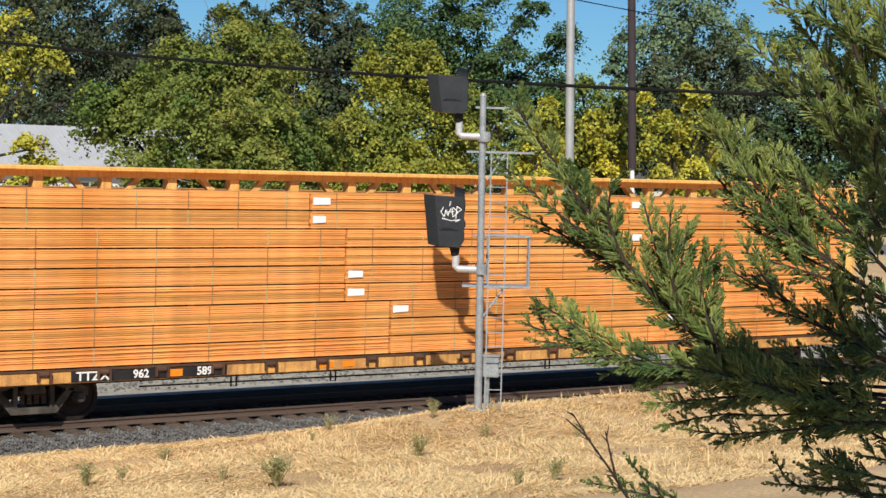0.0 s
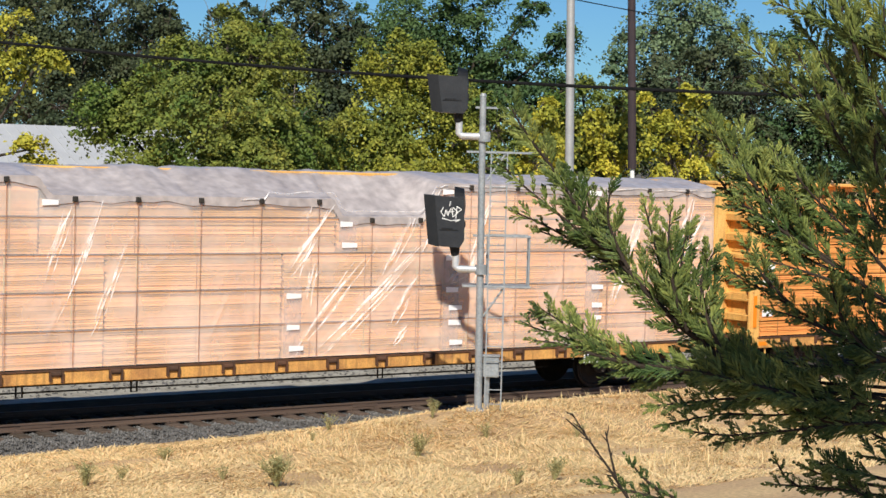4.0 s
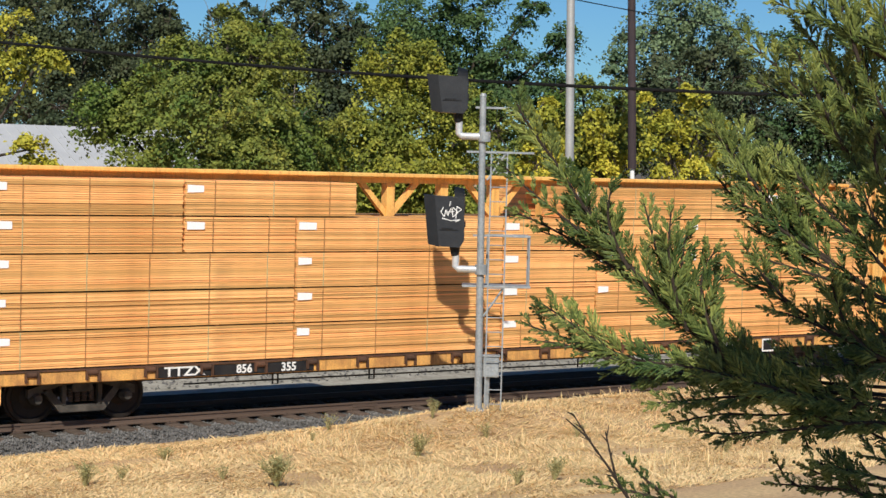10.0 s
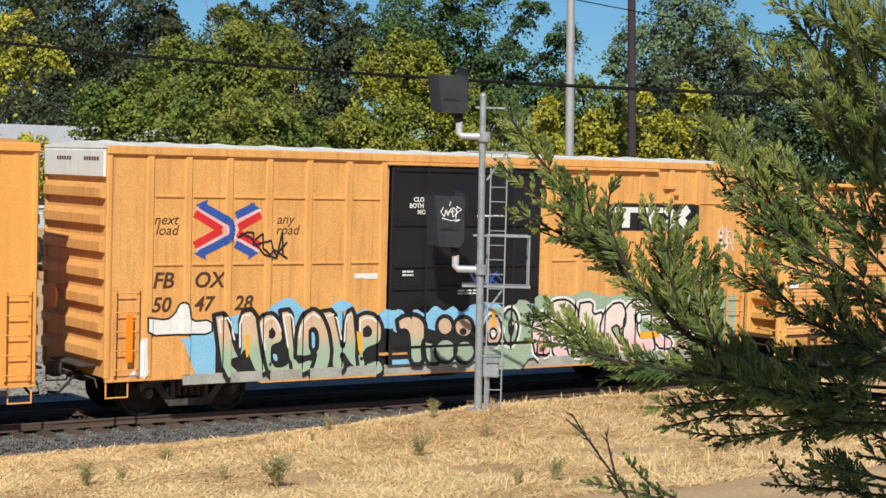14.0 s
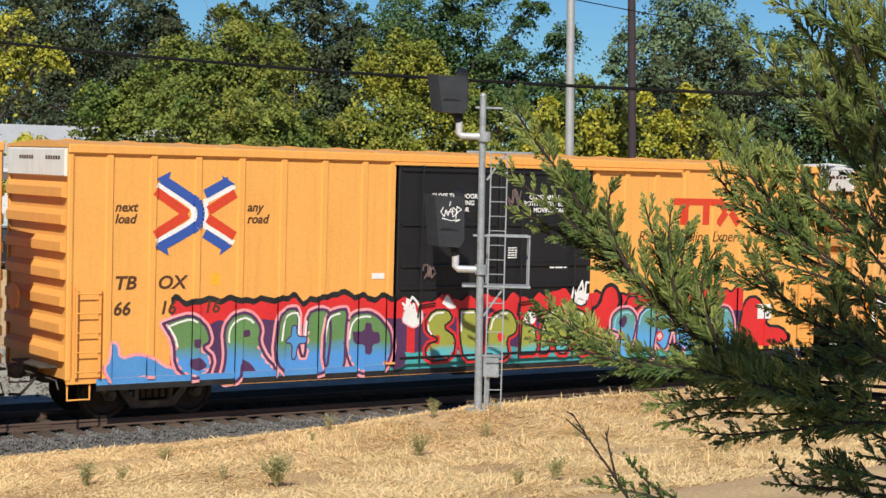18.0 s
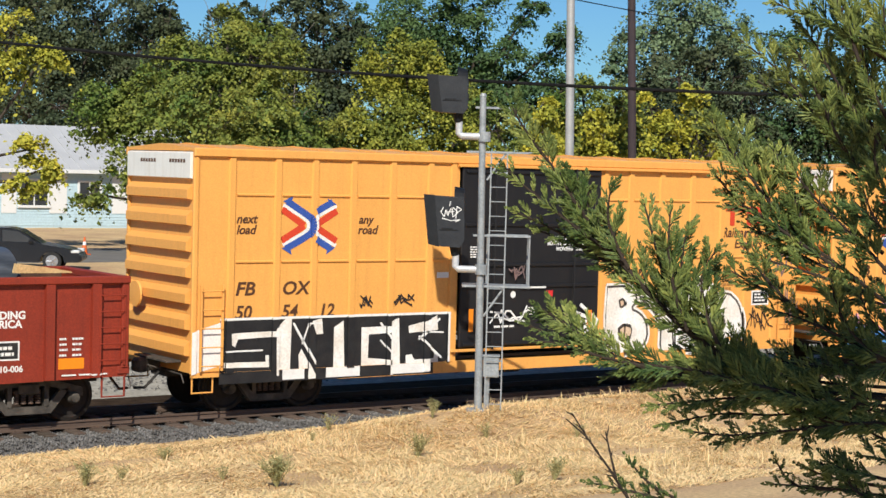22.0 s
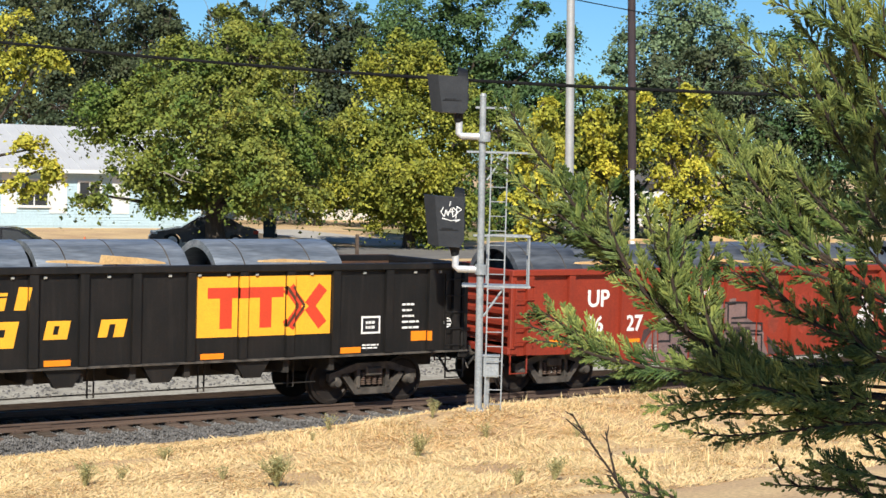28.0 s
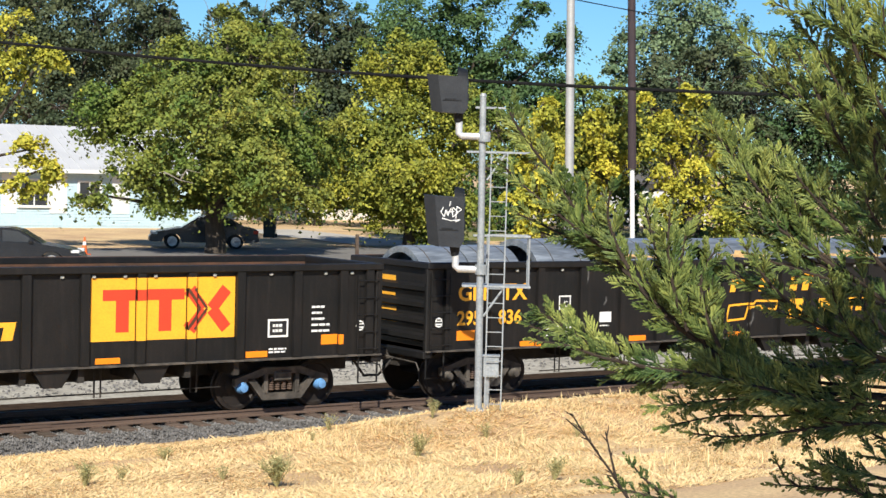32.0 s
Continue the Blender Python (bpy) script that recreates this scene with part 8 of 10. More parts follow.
# ---- centre-beam flatcars and their lumber ----
def centerbeam(L, x, label, wrapped=False):
    car = thing("lumber_flatcar", label, "flatcar", group="cars of the freight train")
    P = DECK_Y
    for s in (-1, 1):
        part("side_sill", Geo().box(0.0, L, *sorted((s * (HALF - 0.10), s * (HALF - 0.01))), 0.74, 0.98, 0.015).box(0.0, L, *sorted((s * (HALF - 0.2), s * (HALF - 0.01))), 0.955, 0.985), DECK_SILL, car)
        for i in range(int((L - 1.6) / 1.17)):
            xx = 1.2 + 1.17 * i
            w = part("tie_down_winch", Geo().tube((xx - 0.10, s * (HALF + 0.0), 0.93), (xx + 0.09, s * (HALF + 0.0), 0.93), 0.052, 10).box(xx - 0.13, xx - 0.105, *sorted((s * (HALF - 0.02), s * (HALF + 0.07))), 0.80, 0.98).box(xx + 0.105, xx + 0.13, *sorted((s * (HALF - 0.02), s * (HALF + 0.07))), 0.76, 0.98), RUSTY, car)
    for s in (-1, 1):
        part("deck_edge", Geo().box(0.3, L - 0.3, *sorted((s * (HALF - 0.12), s * (HALF + 0.012))), 0.975, 1.004), RUSTY, car, "rusty deck edge")
    part("floor_deck", Geo().box(0.05, L - 0.05, -HALF + 0.1, HALF - 0.1, 0.93, 1.0), RUSTY, car)
    part("centre_sill", Geo().box(0.1, L - 0.1, -0.3, 0.3, 0.55, 0.95), STEEL, car)
    for i in range(14):
        xx = 3.4 + (L - 6.8) * i / 13
        part("cross_bearer", Geo().prism([(-HALF + 0.12, 0.78), (-0.3, 0.60), (0.3, 0.60), (HALF - 0.12, 0.78), (HALF - 0.12, 0.92), (-HALF + 0.12, 0.92)], xx - 0.05, xx + 0.05, "x"), STEEL, car)
    # centre beam: top chord, posts and braces
    part("top_chord", Geo().box(0.0, L, -0.34, 0.34, 4.62, 4.71, 0.02).box(0.02, L - 0.02, -0.10, 0.10, 4.50, 4.63), P, car)
    n = 17
    for i in range(1, n):
        xx = L * i / n
        part("beam_post", Geo().box(xx - 0.10, xx + 0.10, -0.12, 0.12, 1.0, 4.51, 0.01), P, car)
        if i % 2:
            for q in (-1, 1):
                part("beam_brace", Geo().prism([(xx + q * 0.1, 3.78), (xx + q * 0.1, 3.95), (xx + q * 0.62, 4.51), (xx + q * 0.78, 4.51)], -0.06, 0.06), P, car)
    part("beam_rail", Geo().box(0.3, L - 0.3, -0.05, 0.05, 2.6, 2.75), P, car)
    # bulkheads
    for e, s in ((0.0, 1), (L, -1)):
        part("bulkhead_plate", Geo().box(*sorted((e + s * 0.26, e + s * 0.30)), -HALF + 0.04, HALF - 0.04, 1.0, 4.52), P, car)
        for q in (-1, 1):
            part("bulkhead_side", Geo().prism([(e, 0.80), (e + s * 0.34, 0.80), (e + s * 0.34, 4.62), (e + s * 0.06, 4.62), (e, 4.45)], *sorted((q * (HALF - 0.05), q * HALF))), P, car)
            part("bulkhead_post", Geo().box(*sorted((e + s * 0.02, e + s * 0.27)), q * 0.45 - 0.06, q * 0.45 + 0.06, 1.0, 4.5, 0.01), P, car)
        for i in range(7):
            z = 1.35 + 0.48 * i
            part("bulkhead_rib", Geo().prism([(e + s * 0.262, z - 0.02), (e + s * 0.10, z + 0.03), (e + s * 0.10, z + 0.17), (e + s * 0.262, z + 0.22)], -HALF + 0.06, HALF - 0.06), P, car)
        part("bulkhead_cap", Geo().box(*sorted((e + s * 0.0, e + s * 0.36)), -HALF, HALF, 4.50, 4.60, 0.02), P, car)
        g = Geo()
        for z in [1.15 + 0.38 * i for i in range(7)]:
            g.pipe([(e - s * 0.0, -HALF + 0.06, z), (e - s * 0.05, -HALF + 0.06, z), (e - s * 0.05, -HALF + 0.5, z), (e, -HALF + 0.5, z)], 0.014, 6)
        part("grab_iron", g, P, car)
        part("brake_wheel", Geo().lathe([(-0.02, 0.03), (-0.02, 0.24), (0.02, 0.26), (0.03, 0.03)], (e - s * 0.12, 0.5, 2.2), 16, "x"), P, car)
        for z0, z1 in ((1.12, 1.98), (2.08, 2.14)):
            part("side_channel", Geo().box(*sorted((e + s * 0.08, e + s * 0.14)), -HALF - 0.03, -HALF + 0.01, z0, z1, 0.01), P, car)
        part("pocket_hole", Geo().box(*sorted((e + s * 0.15, e + s * 0.21)), -HALF - 0.006, -HALF + 0.01, 2.15, 2.32), STEEL, car)
    st = FULL(-HALF - 0.001 + 0.01)
    stirrup(car, 0.05, 0.65, 0.78, P)
    stirrup(car, L - 0.65, L - 0.05, 0.78, P)
    for xx in (6.6, 8.9, 14.5, 16.8):
        part("hanger", Geo().pipe([(xx, -0.75, 0.75), (xx, -0.75, 0.42), (xx + 0.12, -0.75, 0.42), (xx + 0.12, -0.75, 0.75)], 0.02, 6), STEEL, car)
    part("brake_rod", Geo().tube((4.6, -0.8, 0.52), (L - 4.6, -0.8, 0.48), 0.018, 6), STEEL, car)
    couplings(car, L)
    truck(car, 2.38)
    truck(car, L - 2.38)
    MOVERS.append((car, x, TRACK, 0.0))
    return car, st


BOARDS = {}
GAP = 0.028


def board_mesh(length, t, material, v):
    """One course of boards, a little short or set back from its neighbours."""
    key = (round(length, 2), round(t, 4), material.name, v)
    if key not in BOARDS:
        rnd = random.Random(v * 77 + int(length * 100))
        o, e = (0.0, 0.004, 0.009, 0.016, 0.0, 0.024)[v], rnd.uniform(0.0, 0.03)
        BOARDS[key] = Geo().box(0.004 + e, length - 0.004 - rnd.uniform(0, 0.02), -0.6 + o, 0.6, 0, t - (0.003, 0.002, 0.006, 0.003, 0.009, 0.004)[v]).mesh("board", material)
    return BOARDS[key]


def lumber_bundle(carx, x, y, z, length, height, layers, seed, label, group, material=LUMBER, tag=True, tag_x=None, straps=True):
    ob = thing("lumber_bundle", label, "lumber", group=group)
    rnd = random.Random(seed)
    t = (height - GAP) / layers
    for i in range(layers):
        b = new("board", board_mesh(length, t, material, rnd.randrange(6)))
        b.parent = ob
        b.matrix_basis = pose(0, 0, GAP + i * t, 0, rnd.uniform(-0.02, 0.02), 0)
    if straps:
        k = max(2, round(length / 1.15))
        for i in range(k):
            xx = length * (i + 0.5) / k
            part("strap", Geo().box(xx - 0.011, xx + 0.011, -0.604, -0.600, GAP, height - 0.004).box(xx - 0.011, xx + 0.011, -0.606, 0.60, height - 0.002, height + 0.002),
                 STRAP if (i + seed) % 3 else STRAPGREEN, ob)
        for i in range(max(2, int(length / 1.2))):
            xx = 0.15 + (length - 0.3) * i / max(1, int(length / 1.2) - 1)
            part("bearer", Geo().box(xx - 0.045, xx + 0.045, -0.50, 0.6, 0.0, GAP), DUNNAGE, ob)
    if tag:
        tx = 0.05 if tag_x is None else tag_x
        w = 0.28 + 0.12 * rnd.random()
        part("paper_tag", Geo().prism([(tx, height - 0.24), (tx + w, height - 0.22 - 0.02 * rnd.random()), (tx + w, height - 0.10), (tx, height - 0.09)], -0.612, -0.608), PAPER, ob, "white stapled paper tag")
    MOVERS.append((ob, carx + x, y, z))
    return ob


def load_rows(carx, z0, height, layers, rows, seed, label, group, material=LUMBER, tags=None, far=True):
    """rows: for each tier from the floor up, the x at which its bundles begin and end."""
    for k, cuts in enumerate(rows):
        for i, (a, b) in enumerate(zip(cuts, cuts[1:])):
            if b is None or a is None:
                continue
            t = (tags is None) or ((k, i) in tags)
            lumber_bundle(carx, a, TRACK - HALF + 0.63, z0 + k * height, b - a - 0.015, height, layers, seed + 7 * k + i, label, group, material, t)
            if far:
                lumber_bundle(carx, a, TRACK + HALF - 0.63, z0 + k * height, b - a - 0.015, height, layers, seed + 7 * k + i + 3, label, group, material, False, straps=False)


# first flatcar: nine low tiers
carA, st = centerbeam(23.58, 9.86, "yellow centre-beam flatcar stacked with nine tiers of banded boards")
rowsA = []
for k in range(9):
    c = 9.85 if k < 3 else (8.75 if k < 7 else 7.9)
    rowsA.append([0.40, c, 17.4 if k < 4 else 16.2, 23.2])
load_rows(9.86, 1.005, 0.366, 9, rowsA, 100, "bundle of orange sawn boards with steel bands on the flatcar", "lumber on the first flatcar",
          tags={(8, 0), (7, 0), (4, 0), (3, 0), (1, 0), (8, 1), (7, 1), (4, 1), (3, 1), (1, 2), (2, 1), (8, 2), (6, 2)})
lumber_bundle(9.86, 21.3, TRACK - HALF + 0.63, 1.005 + 9 * 0.366, 1.9, 0.25, 6, 190, "short bundle of orange sawn boards on the stack", "lumber on the first flatcar", tag=False)
spray(carA, "black_number_panel", [rect(2.9, 0.755, 6.1, 0.955)], BLACKINK, st, 1)
words("TTZX", 0.16, WHITE, carA, 3.0, -HALF + 0.004, 0.785, bold=0.006, stretch=1.1)
words("962", 0.15, WHITE, carA, 4.13, -HALF + 0.004, 0.79, bold=0.006)
words("589", 0.15, WHITE, carA, 5.45, -HALF + 0.004, 0.79, bold=0.006)
spray(carA, "orange_reflector", [rect(0.05, 0.80, 0.62, 0.90), rect(4.85, 0.78, 5.15, 0.92), rect(8.1, 0.80, 8.5, 0.92), rect(8.7, 0.8, 9.0, 0.92)], ORANGE, st, 4)
spray(carA, "orange_reflector", [rect(0.10, 1.25, 0.22, 2.0)], ORANGE, FULL(-HALF - 0.031), 1)

# second flatcar: the load under clear sheeting
carB, st = centerbeam(23.58, -14.59, "yellow centre-beam flatcar with plastic-wrapped lumber")
rowsB = [[0.36, 4.12, 8.0, 11.75, 15.57, 19.45, 23.2]] * 3 + [[0.36, 3.42, 6.7, 12.95, 15.45, 19.38, 23.2], [0.36, 3.42, 6.7, None, 15.45, 19.38, 23.2]]
load_rows(-14.59, 1.005, 0.695, 15, rowsB, 200, "bundle of pale sawn boards under clear plastic", "lumber on the wrapped flatcar", LUMBER_B, tags=())
for k in range(2):
    lumber_bundle(-14.59, 6.7, TRACK + (HALF - 0.63) * (2 * k - 1), 1.005 + 4 * 0.695, 6.23, 0.34, 8, 270 + k, "thin bundle of pale sawn boards under clear plastic", "lumber on the wrapped flatcar", LUMBER_B, False, straps=False)
spray(carB, "black_number_panel", [rect(2.4, 0.755, 5.8, 0.955)], BLACKINK, st, 1)
words("TTZX", 0.17, WHITE, carB, 2.55, -HALF + 0.004, 0.785, bold=0.006, stretch=1.35)
words("857", 0.16, WHITE, carB, 4.16, -HALF + 0.004, 0.79, bold=0.006)
words("089", 0.16, WHITE, carB, 5.16, -HALF + 0.004, 0.79, bold=0.006)
spray(carB, "white_frame", [rect(19.4, 0.62, 19.95, 0.98)], WHITE, FULL(-HALF - 0.02), 1)
spray(carB, "black_square", [rect(19.44, 0.66, 19.91, 0.94)], BLACKINK, FULL(-HALF - 0.02), 2)
small_print(carB, 19.5, 0.69, 0.36, 0.23, 3, WHITE, FULL(-HALF - 0.02), 91, 3)

PLASTIC = bpy.data.materials.new("clear plastic sheeting")
PLASTIC.use_nodes = True
pn = PLASTIC.node_tree
pb = pn.nodes["Principled BSDF"]
pb.inputs["Base Color"].default_value = (0.86, 0.80, 0.78, 1)
pb.inputs["Roughness"].default_value = 0.22
pt = pn.nodes.new("ShaderNodeBsdfTransparent")
pm = pn.nodes.new("ShaderNodeMixShader")
pz = pn.nodes.new("ShaderNodeTexNoise")
pz.inputs["Scale"].default_value, pz.inputs["Detail"].default_value = 0.9, 4
pc = pn.nodes.new("ShaderNodeTexCoord")
pr = pn.nodes.new("ShaderNodeMapRange")
pr.inputs[1].default_value, pr.inputs[2].default_value, pr.inputs[3].default_value, pr.inputs[4].default_value = 0.35, 0.7, 0.20, 0.46
pn.links.new(pc.outputs["Object"], pz.inputs["Vector"])
pn.links.new(pz.outputs["Fac"], pr.inputs[0])
pn.links.new(pr.outputs[0], pm.inputs[0])
pn.links.new(pt.outputs[0], pm.inputs[1])
pn.links.new(pb.outputs[0], pm.inputs[2])
pn.links.new(pm.outputs[0], pn.nodes["Material Output"].inputs["Surface"])
WRAPBAND = mat("brown band under plastic", (0.30, 0.17, 0.12), (0.44, 0.26, 0.18), 0.6, scale=6)
SHEETTOP = mat("crumpled milky plastic", (0.50, 0.44, 0.42), (0.36, 0.31, 0.30), 0.3, scale=1.4, grain=5, amount=0.8, bump=0.9)


MILKY = bpy.data.materials.new("gathered milky plastic")
MILKY.use_nodes = True
kn = MILKY.node_tree
kb = kn.nodes["Principled BSDF"]
kb.inputs["Base Color"].default_value = (0.86, 0.82, 0.80, 1)
kb.inputs["Roughness"].default_value = 0.25
kt = kn.nodes.new("ShaderNodeBsdfTransparent")
km = kn.nodes.new("ShaderNodeMixShader")
kz = kn.nodes.new("ShaderNodeTexNoise")
kz.inputs["Scale"].default_value, kz.inputs["Detail"].default_value = 5.0, 4
kc = kn.nodes.new("ShaderNodeTexCoord")
kr = kn.nodes.new("ShaderNodeMapRange")
kr.inputs[1].default_value, kr.inputs[2].default_value, kr.inputs[3].default_value, kr.inputs[4].default_value = 0.35, 0.68, 0.06, 0.72
kn.links.new(kc.outputs["Object"], kz.inputs["Vector"])
kn.links.new(kz.outputs["Fac"], kr.inputs[0])
kn.links.new(kr.outputs[0], km.inputs[0])
kn.links.new(kt.outputs[0], km.inputs[1])
kn.links.new(kb.outputs[0], km.inputs[2])
kn.links.new(km.outputs[0], kn.nodes["Material Output"].inputs["Surface"])
CREASES = [((12.88, 4.08), (11.74, 2.62)), ((12.45, 3.45), (12.01, 2.77)), ((12.45, 2.92), (12.27, 2.19)), ((13.65, 3.02), (12.04, 1.2)),
           ((14.89, 3.23), (12.43, 1.08)), ((14.84, 3.01), (12.77, 1.17)), ((14.91, 2.63), (14.27, 1.66)), ((14.7, 3.72), (14.04, 2.64)),
           ((15.42, 4.39), (14.88, 3.61)), ((15.67, 4.28), (14.96, 3.06)), ((16.2, 2.83), (15.65, 2.48)), ((14.66, 1.59), (14.33, 1.22)), ((12.35, 4.03), (12.05, 3.66)),
           ((2.82, 3.52), (1.6, 2.3)), ((2.52, 3.16), (0.53, 1.79)), ((2.69, 2.51), (0.54, 1.16)), ((4.66, 4.22), (3.75, 3.16)), ((5.19, 2.88), (4.41, 1.95)),
           ((7.3, 4.0), (6.8, 2.6)), ((7.9, 4.1), (7.2, 2.2)), ((8.4, 3.4), (7.7, 1.6)), ((22.9, 3.9), (22.1, 2.6)), ((22.7, 2.7), (21.4, 1.5))]
CREASES += [((21.11, 4.19), (20.46, 2.65)), ((21.72, 3.86), (21.28, 2.53)), ((22.5, 4.3), (22.2, 3.3)), ((22.95, 2.39), (22.24, 1.5)), ((20.85, 3.64), (20.18, 1.9)), ((16.77, 4.14), (16.2, 2.92)), ((16.61, 3.42), (16.1, 2.41))]


def drape(x):
    """Height of the load's near upper edge along the car."""
    return 4.50 - 0.34 * smooth(6.6, 6.95, x) - 0.36 * smooth(12.8, 13.1, x) + 0.70 * smooth(14.9, 15.5, x)


def sheeting(carx, x0, x1):
    """A loose skin over the near face, with slanting pulled folds, and a top sheet that sags where the load is lower."""
    rnd = random.Random(3)
    folds = []
    for (ax, az), (bx, bz) in CREASES:
        d = math.hypot(bx - ax, bz - az)
        folds.append(((ax + bx) / 2 - x0, (az + bz) / 2, (ax - bx) / d, (az - bz) / d, d * 0.55, rnd.uniform(0.03, 0.055), rnd.uniform(0.03, 0.05)))
    for i in range(16):
        ang = math.radians(rnd.choice((50, 58, 66, 74, 40)) + rnd.uniform(-8, 8))
        folds.append((rnd.uniform(0, x1 - x0), rnd.uniform(1.2, 4.0), math.cos(ang), math.sin(ang), rnd.uniform(0.4, 1.0), rnd.uniform(0.02, 0.05), rnd.uniform(0.012, 0.025)))
    nx, nz = 620, 64
    v, f = [], []
    for i in range(nx + 1):
        xx = (x1 - x0) * i / nx
        zt = drape(xx + x0) + 0.03
        for j in range(nz + 1):
            z = 1.03 + (zt - 1.03) * j / nz
            y = -0.012 - 0.01 * noise.noise((xx * 1.1, z * 1.1, 2.0))
            for cx, cz, ca, sa, ln, wd, h in folds:
                dx, dz = xx - cx, z - cz
                al = dx * ca + dz * sa
                if abs(al) < ln:
                    ac = -dx * sa + dz * ca
                    if abs(ac) < 3 * wd:
                        y -= h * math.exp(-(ac / wd) ** 2) * (1 - (al / ln) ** 2)
            v.append((xx, y, z))
    for i in range(nx):
        for j in range(nz):
            a = i * (nz + 1) + j
            f.append((a, a + nz + 1, a + nz + 2, a + 1))
    ob = thing("plastic_sheeting", "clear plastic sheeting pulled over the lumber stack in creases", "plastic sheet")
    skin = part("skin", Geo().add(v, f), PLASTIC, ob, smooth=True)
    skin.visible_shadow = False
    # gathered folds where the film is several layers thick
    for k, ((ax, az), (bx, bz)) in enumerate(CREASES):
        m = 14
        d = math.hypot(bx - ax, bz - az)
        ux, uz = -(bz - az) / d, (bx - ax) / d
        for q in range(4):
            lo, hi = (0.0, 1.0) if q == 0 else sorted((rnd.uniform(-0.15, 0.5), rnd.uniform(0.5, 1.2)))
            side = 0.0 if q == 0 else rnd.uniform(-0.16, 0.16)
            v = []
            for i in range(m + 1):
                s = lo + (hi - lo) * i / m
                e = math.sin(math.pi * i / m)
                w = (0.004 + (0.026 if q == 0 else 0.012) * e) * (1 + 0.8 * noise.noise((k * 3.1, s * 5, q)))
                bow = 0.06 * e * math.sin(k * 1.7 + q) + 0.03 * noise.noise((s * 4, k, 2 + q)) + side
                cx = min(max(ax + (bx - ax) * s + ux * bow - x0, 0.02), x1 - x0 - 0.02)
                cz = min(max(az + (bz - az) * s + uz * bow, 1.05), drape(cx + x0))
                v += [(cx + ux * w, -0.035, cz + uz * w), (cx, -0.035 - 1.3 * w, cz), (cx - ux * w, -0.035, cz - uz * w)]
            f = [(3 * i + j, 3 * i + 3 + j, 3 * i + 4 + j, 3 * i + 1 + j) for i in range(m) for j in range(2)]
            c = part("crease", Geo().add(v, f), MILKY, ob, "bright gathered crease", smooth=True)
            c.visible_shadow = False
    rows = ((-0.03, -0.12, 0.0), (-0.028, 0.03, 0.0), (0.35, 0.10, 0.15), (0.85, 0.17, 0.6), (1.2, 0.23, 0.92), (1.53, 0.245, 1.0), (1.9, 0.235, 0.95), (3.08, 0.04, 0.2))
    v = []
    n = 300
    for i in range(n + 1):
        xx = (x1 - x0) * i / n
        zt = drape(xx + x0)
        sag = 0.05 * noise.noise((xx * 1.3, 0.3, 0)) + 0.03 * noise.noise((xx * 4.1, 5.3, 0))
        for j, (y, dz, up) in enumerate(rows):
            hem = 0.10 * noise.noise((xx * 1.7, 3.3, 0)) if j == 0 else 0.0
            v.append((xx, y, zt * (1 - up) + 4.5 * up + dz + hem + sag * (0.3 if j < 2 else 1.0)))
    f = [(i * 8 + j, (i + 1) * 8 + j, (i + 1) * 8 + j + 1, i * 8 + j + 1) for i in range(n) for j in range(7)]
    part("top_sheet", Geo().add(v, f), SHEETTOP, ob, "milky crumpled top sheet", smooth=True)
    hem = [((x1 - x0) * i / 220, -0.05, drape((x1 - x0) * i / 220 + x0) - 0.02 + 0.06 * noise.noise((i * 0.16, 1.0, 4.0)) + (0.16 if 11 < (x1 - x0) * i / 220 < 15 else 0.0)) for i in range(100, 221)]
    part("hem", Geo().pipe(hem, 0.014, 5), MILKY, ob, "rolled white hem")
    # bands at the ends of the units, seen through the doubled film
    for a, b, z0, z1 in ((11.75, 12.15, 1.05, 2.45), (15.55, 15.95, 1.05, 3.10), (12.97, 13.38, 3.13, 3.74), (19.38, 19.78, 1.05, 4.45), (3.25, 3.75, 1.05, 3.5), (4.12, 4.5, 1.05, 3.05), (0.4, 0.75, 1.05, 4.45)):
        q = part("doubled_film", Geo().add([(a - x0, -0.034, z0), (b - x0, -0.034, z0), (b - x0, -0.034, z1), (a - x0, -0.034, z1)], [(0, 1, 2, 3)]), FILM, ob)
        q.visible_shadow = False
    for x, z in ((11.8, 2.2), (11.82, 1.58), (11.88, 1.16), (13.0, 3.62), (13.05, 3.2), (15.6, 2.93), (15.62, 2.26), (15.7, 1.88), (15.7, 1.57), (15.74, 1.15), (15.48, 4.3), (15.58, 3.92), (19.4, 4.33), (19.42, 3.68), (19.48, 2.94), (19.55, 2.25), (19.57, 1.85), (19.58, 1.57),
                 (3.42, 4.38), (3.48, 3.66), (4.14, 2.97), (4.16, 2.5), (4.17, 2.28), (4.18, 1.85), (4.19, 1.57), (6.72, 4.0), (0.45, 4.34), (0.45, 3.66), (0.47, 2.97), (0.48, 2.22), (0.5, 1.52)):
        w = 0.26 + 0.1 * rnd.random()
        part("paper_tag", Geo().prism([(x - x0, z), (x - x0 + w, z - 0.01 + 0.03 * rnd.random()), (x - x0 + w, z + 0.10), (x - x0, z + 0.115)], -0.046, -0.042), PAPER, ob, "white paper tag")
    for i, xx in enumerate((1.07, 2.36, 3.55, 4.88, 6.05, 7.35, 8.6, 9.9, 11.2, 12.5, 13.75, 14.93, 16.2, 17.42, 18.74, 19.98, 21.15, 22.3)):
        zt = drape(xx) - 0.02
        part("strap", Geo().box(xx - x0 - 0.006, xx - x0 + 0.006, -0.052, -0.049, 1.02, zt), WRAPBAND, ob)
        part("corner_guard", Geo().box(xx - x0 - 0.045, xx - x0 + 0.045, -0.085, 0.06, zt - 0.07, zt + 0.03, 0.01), STEEL, ob)
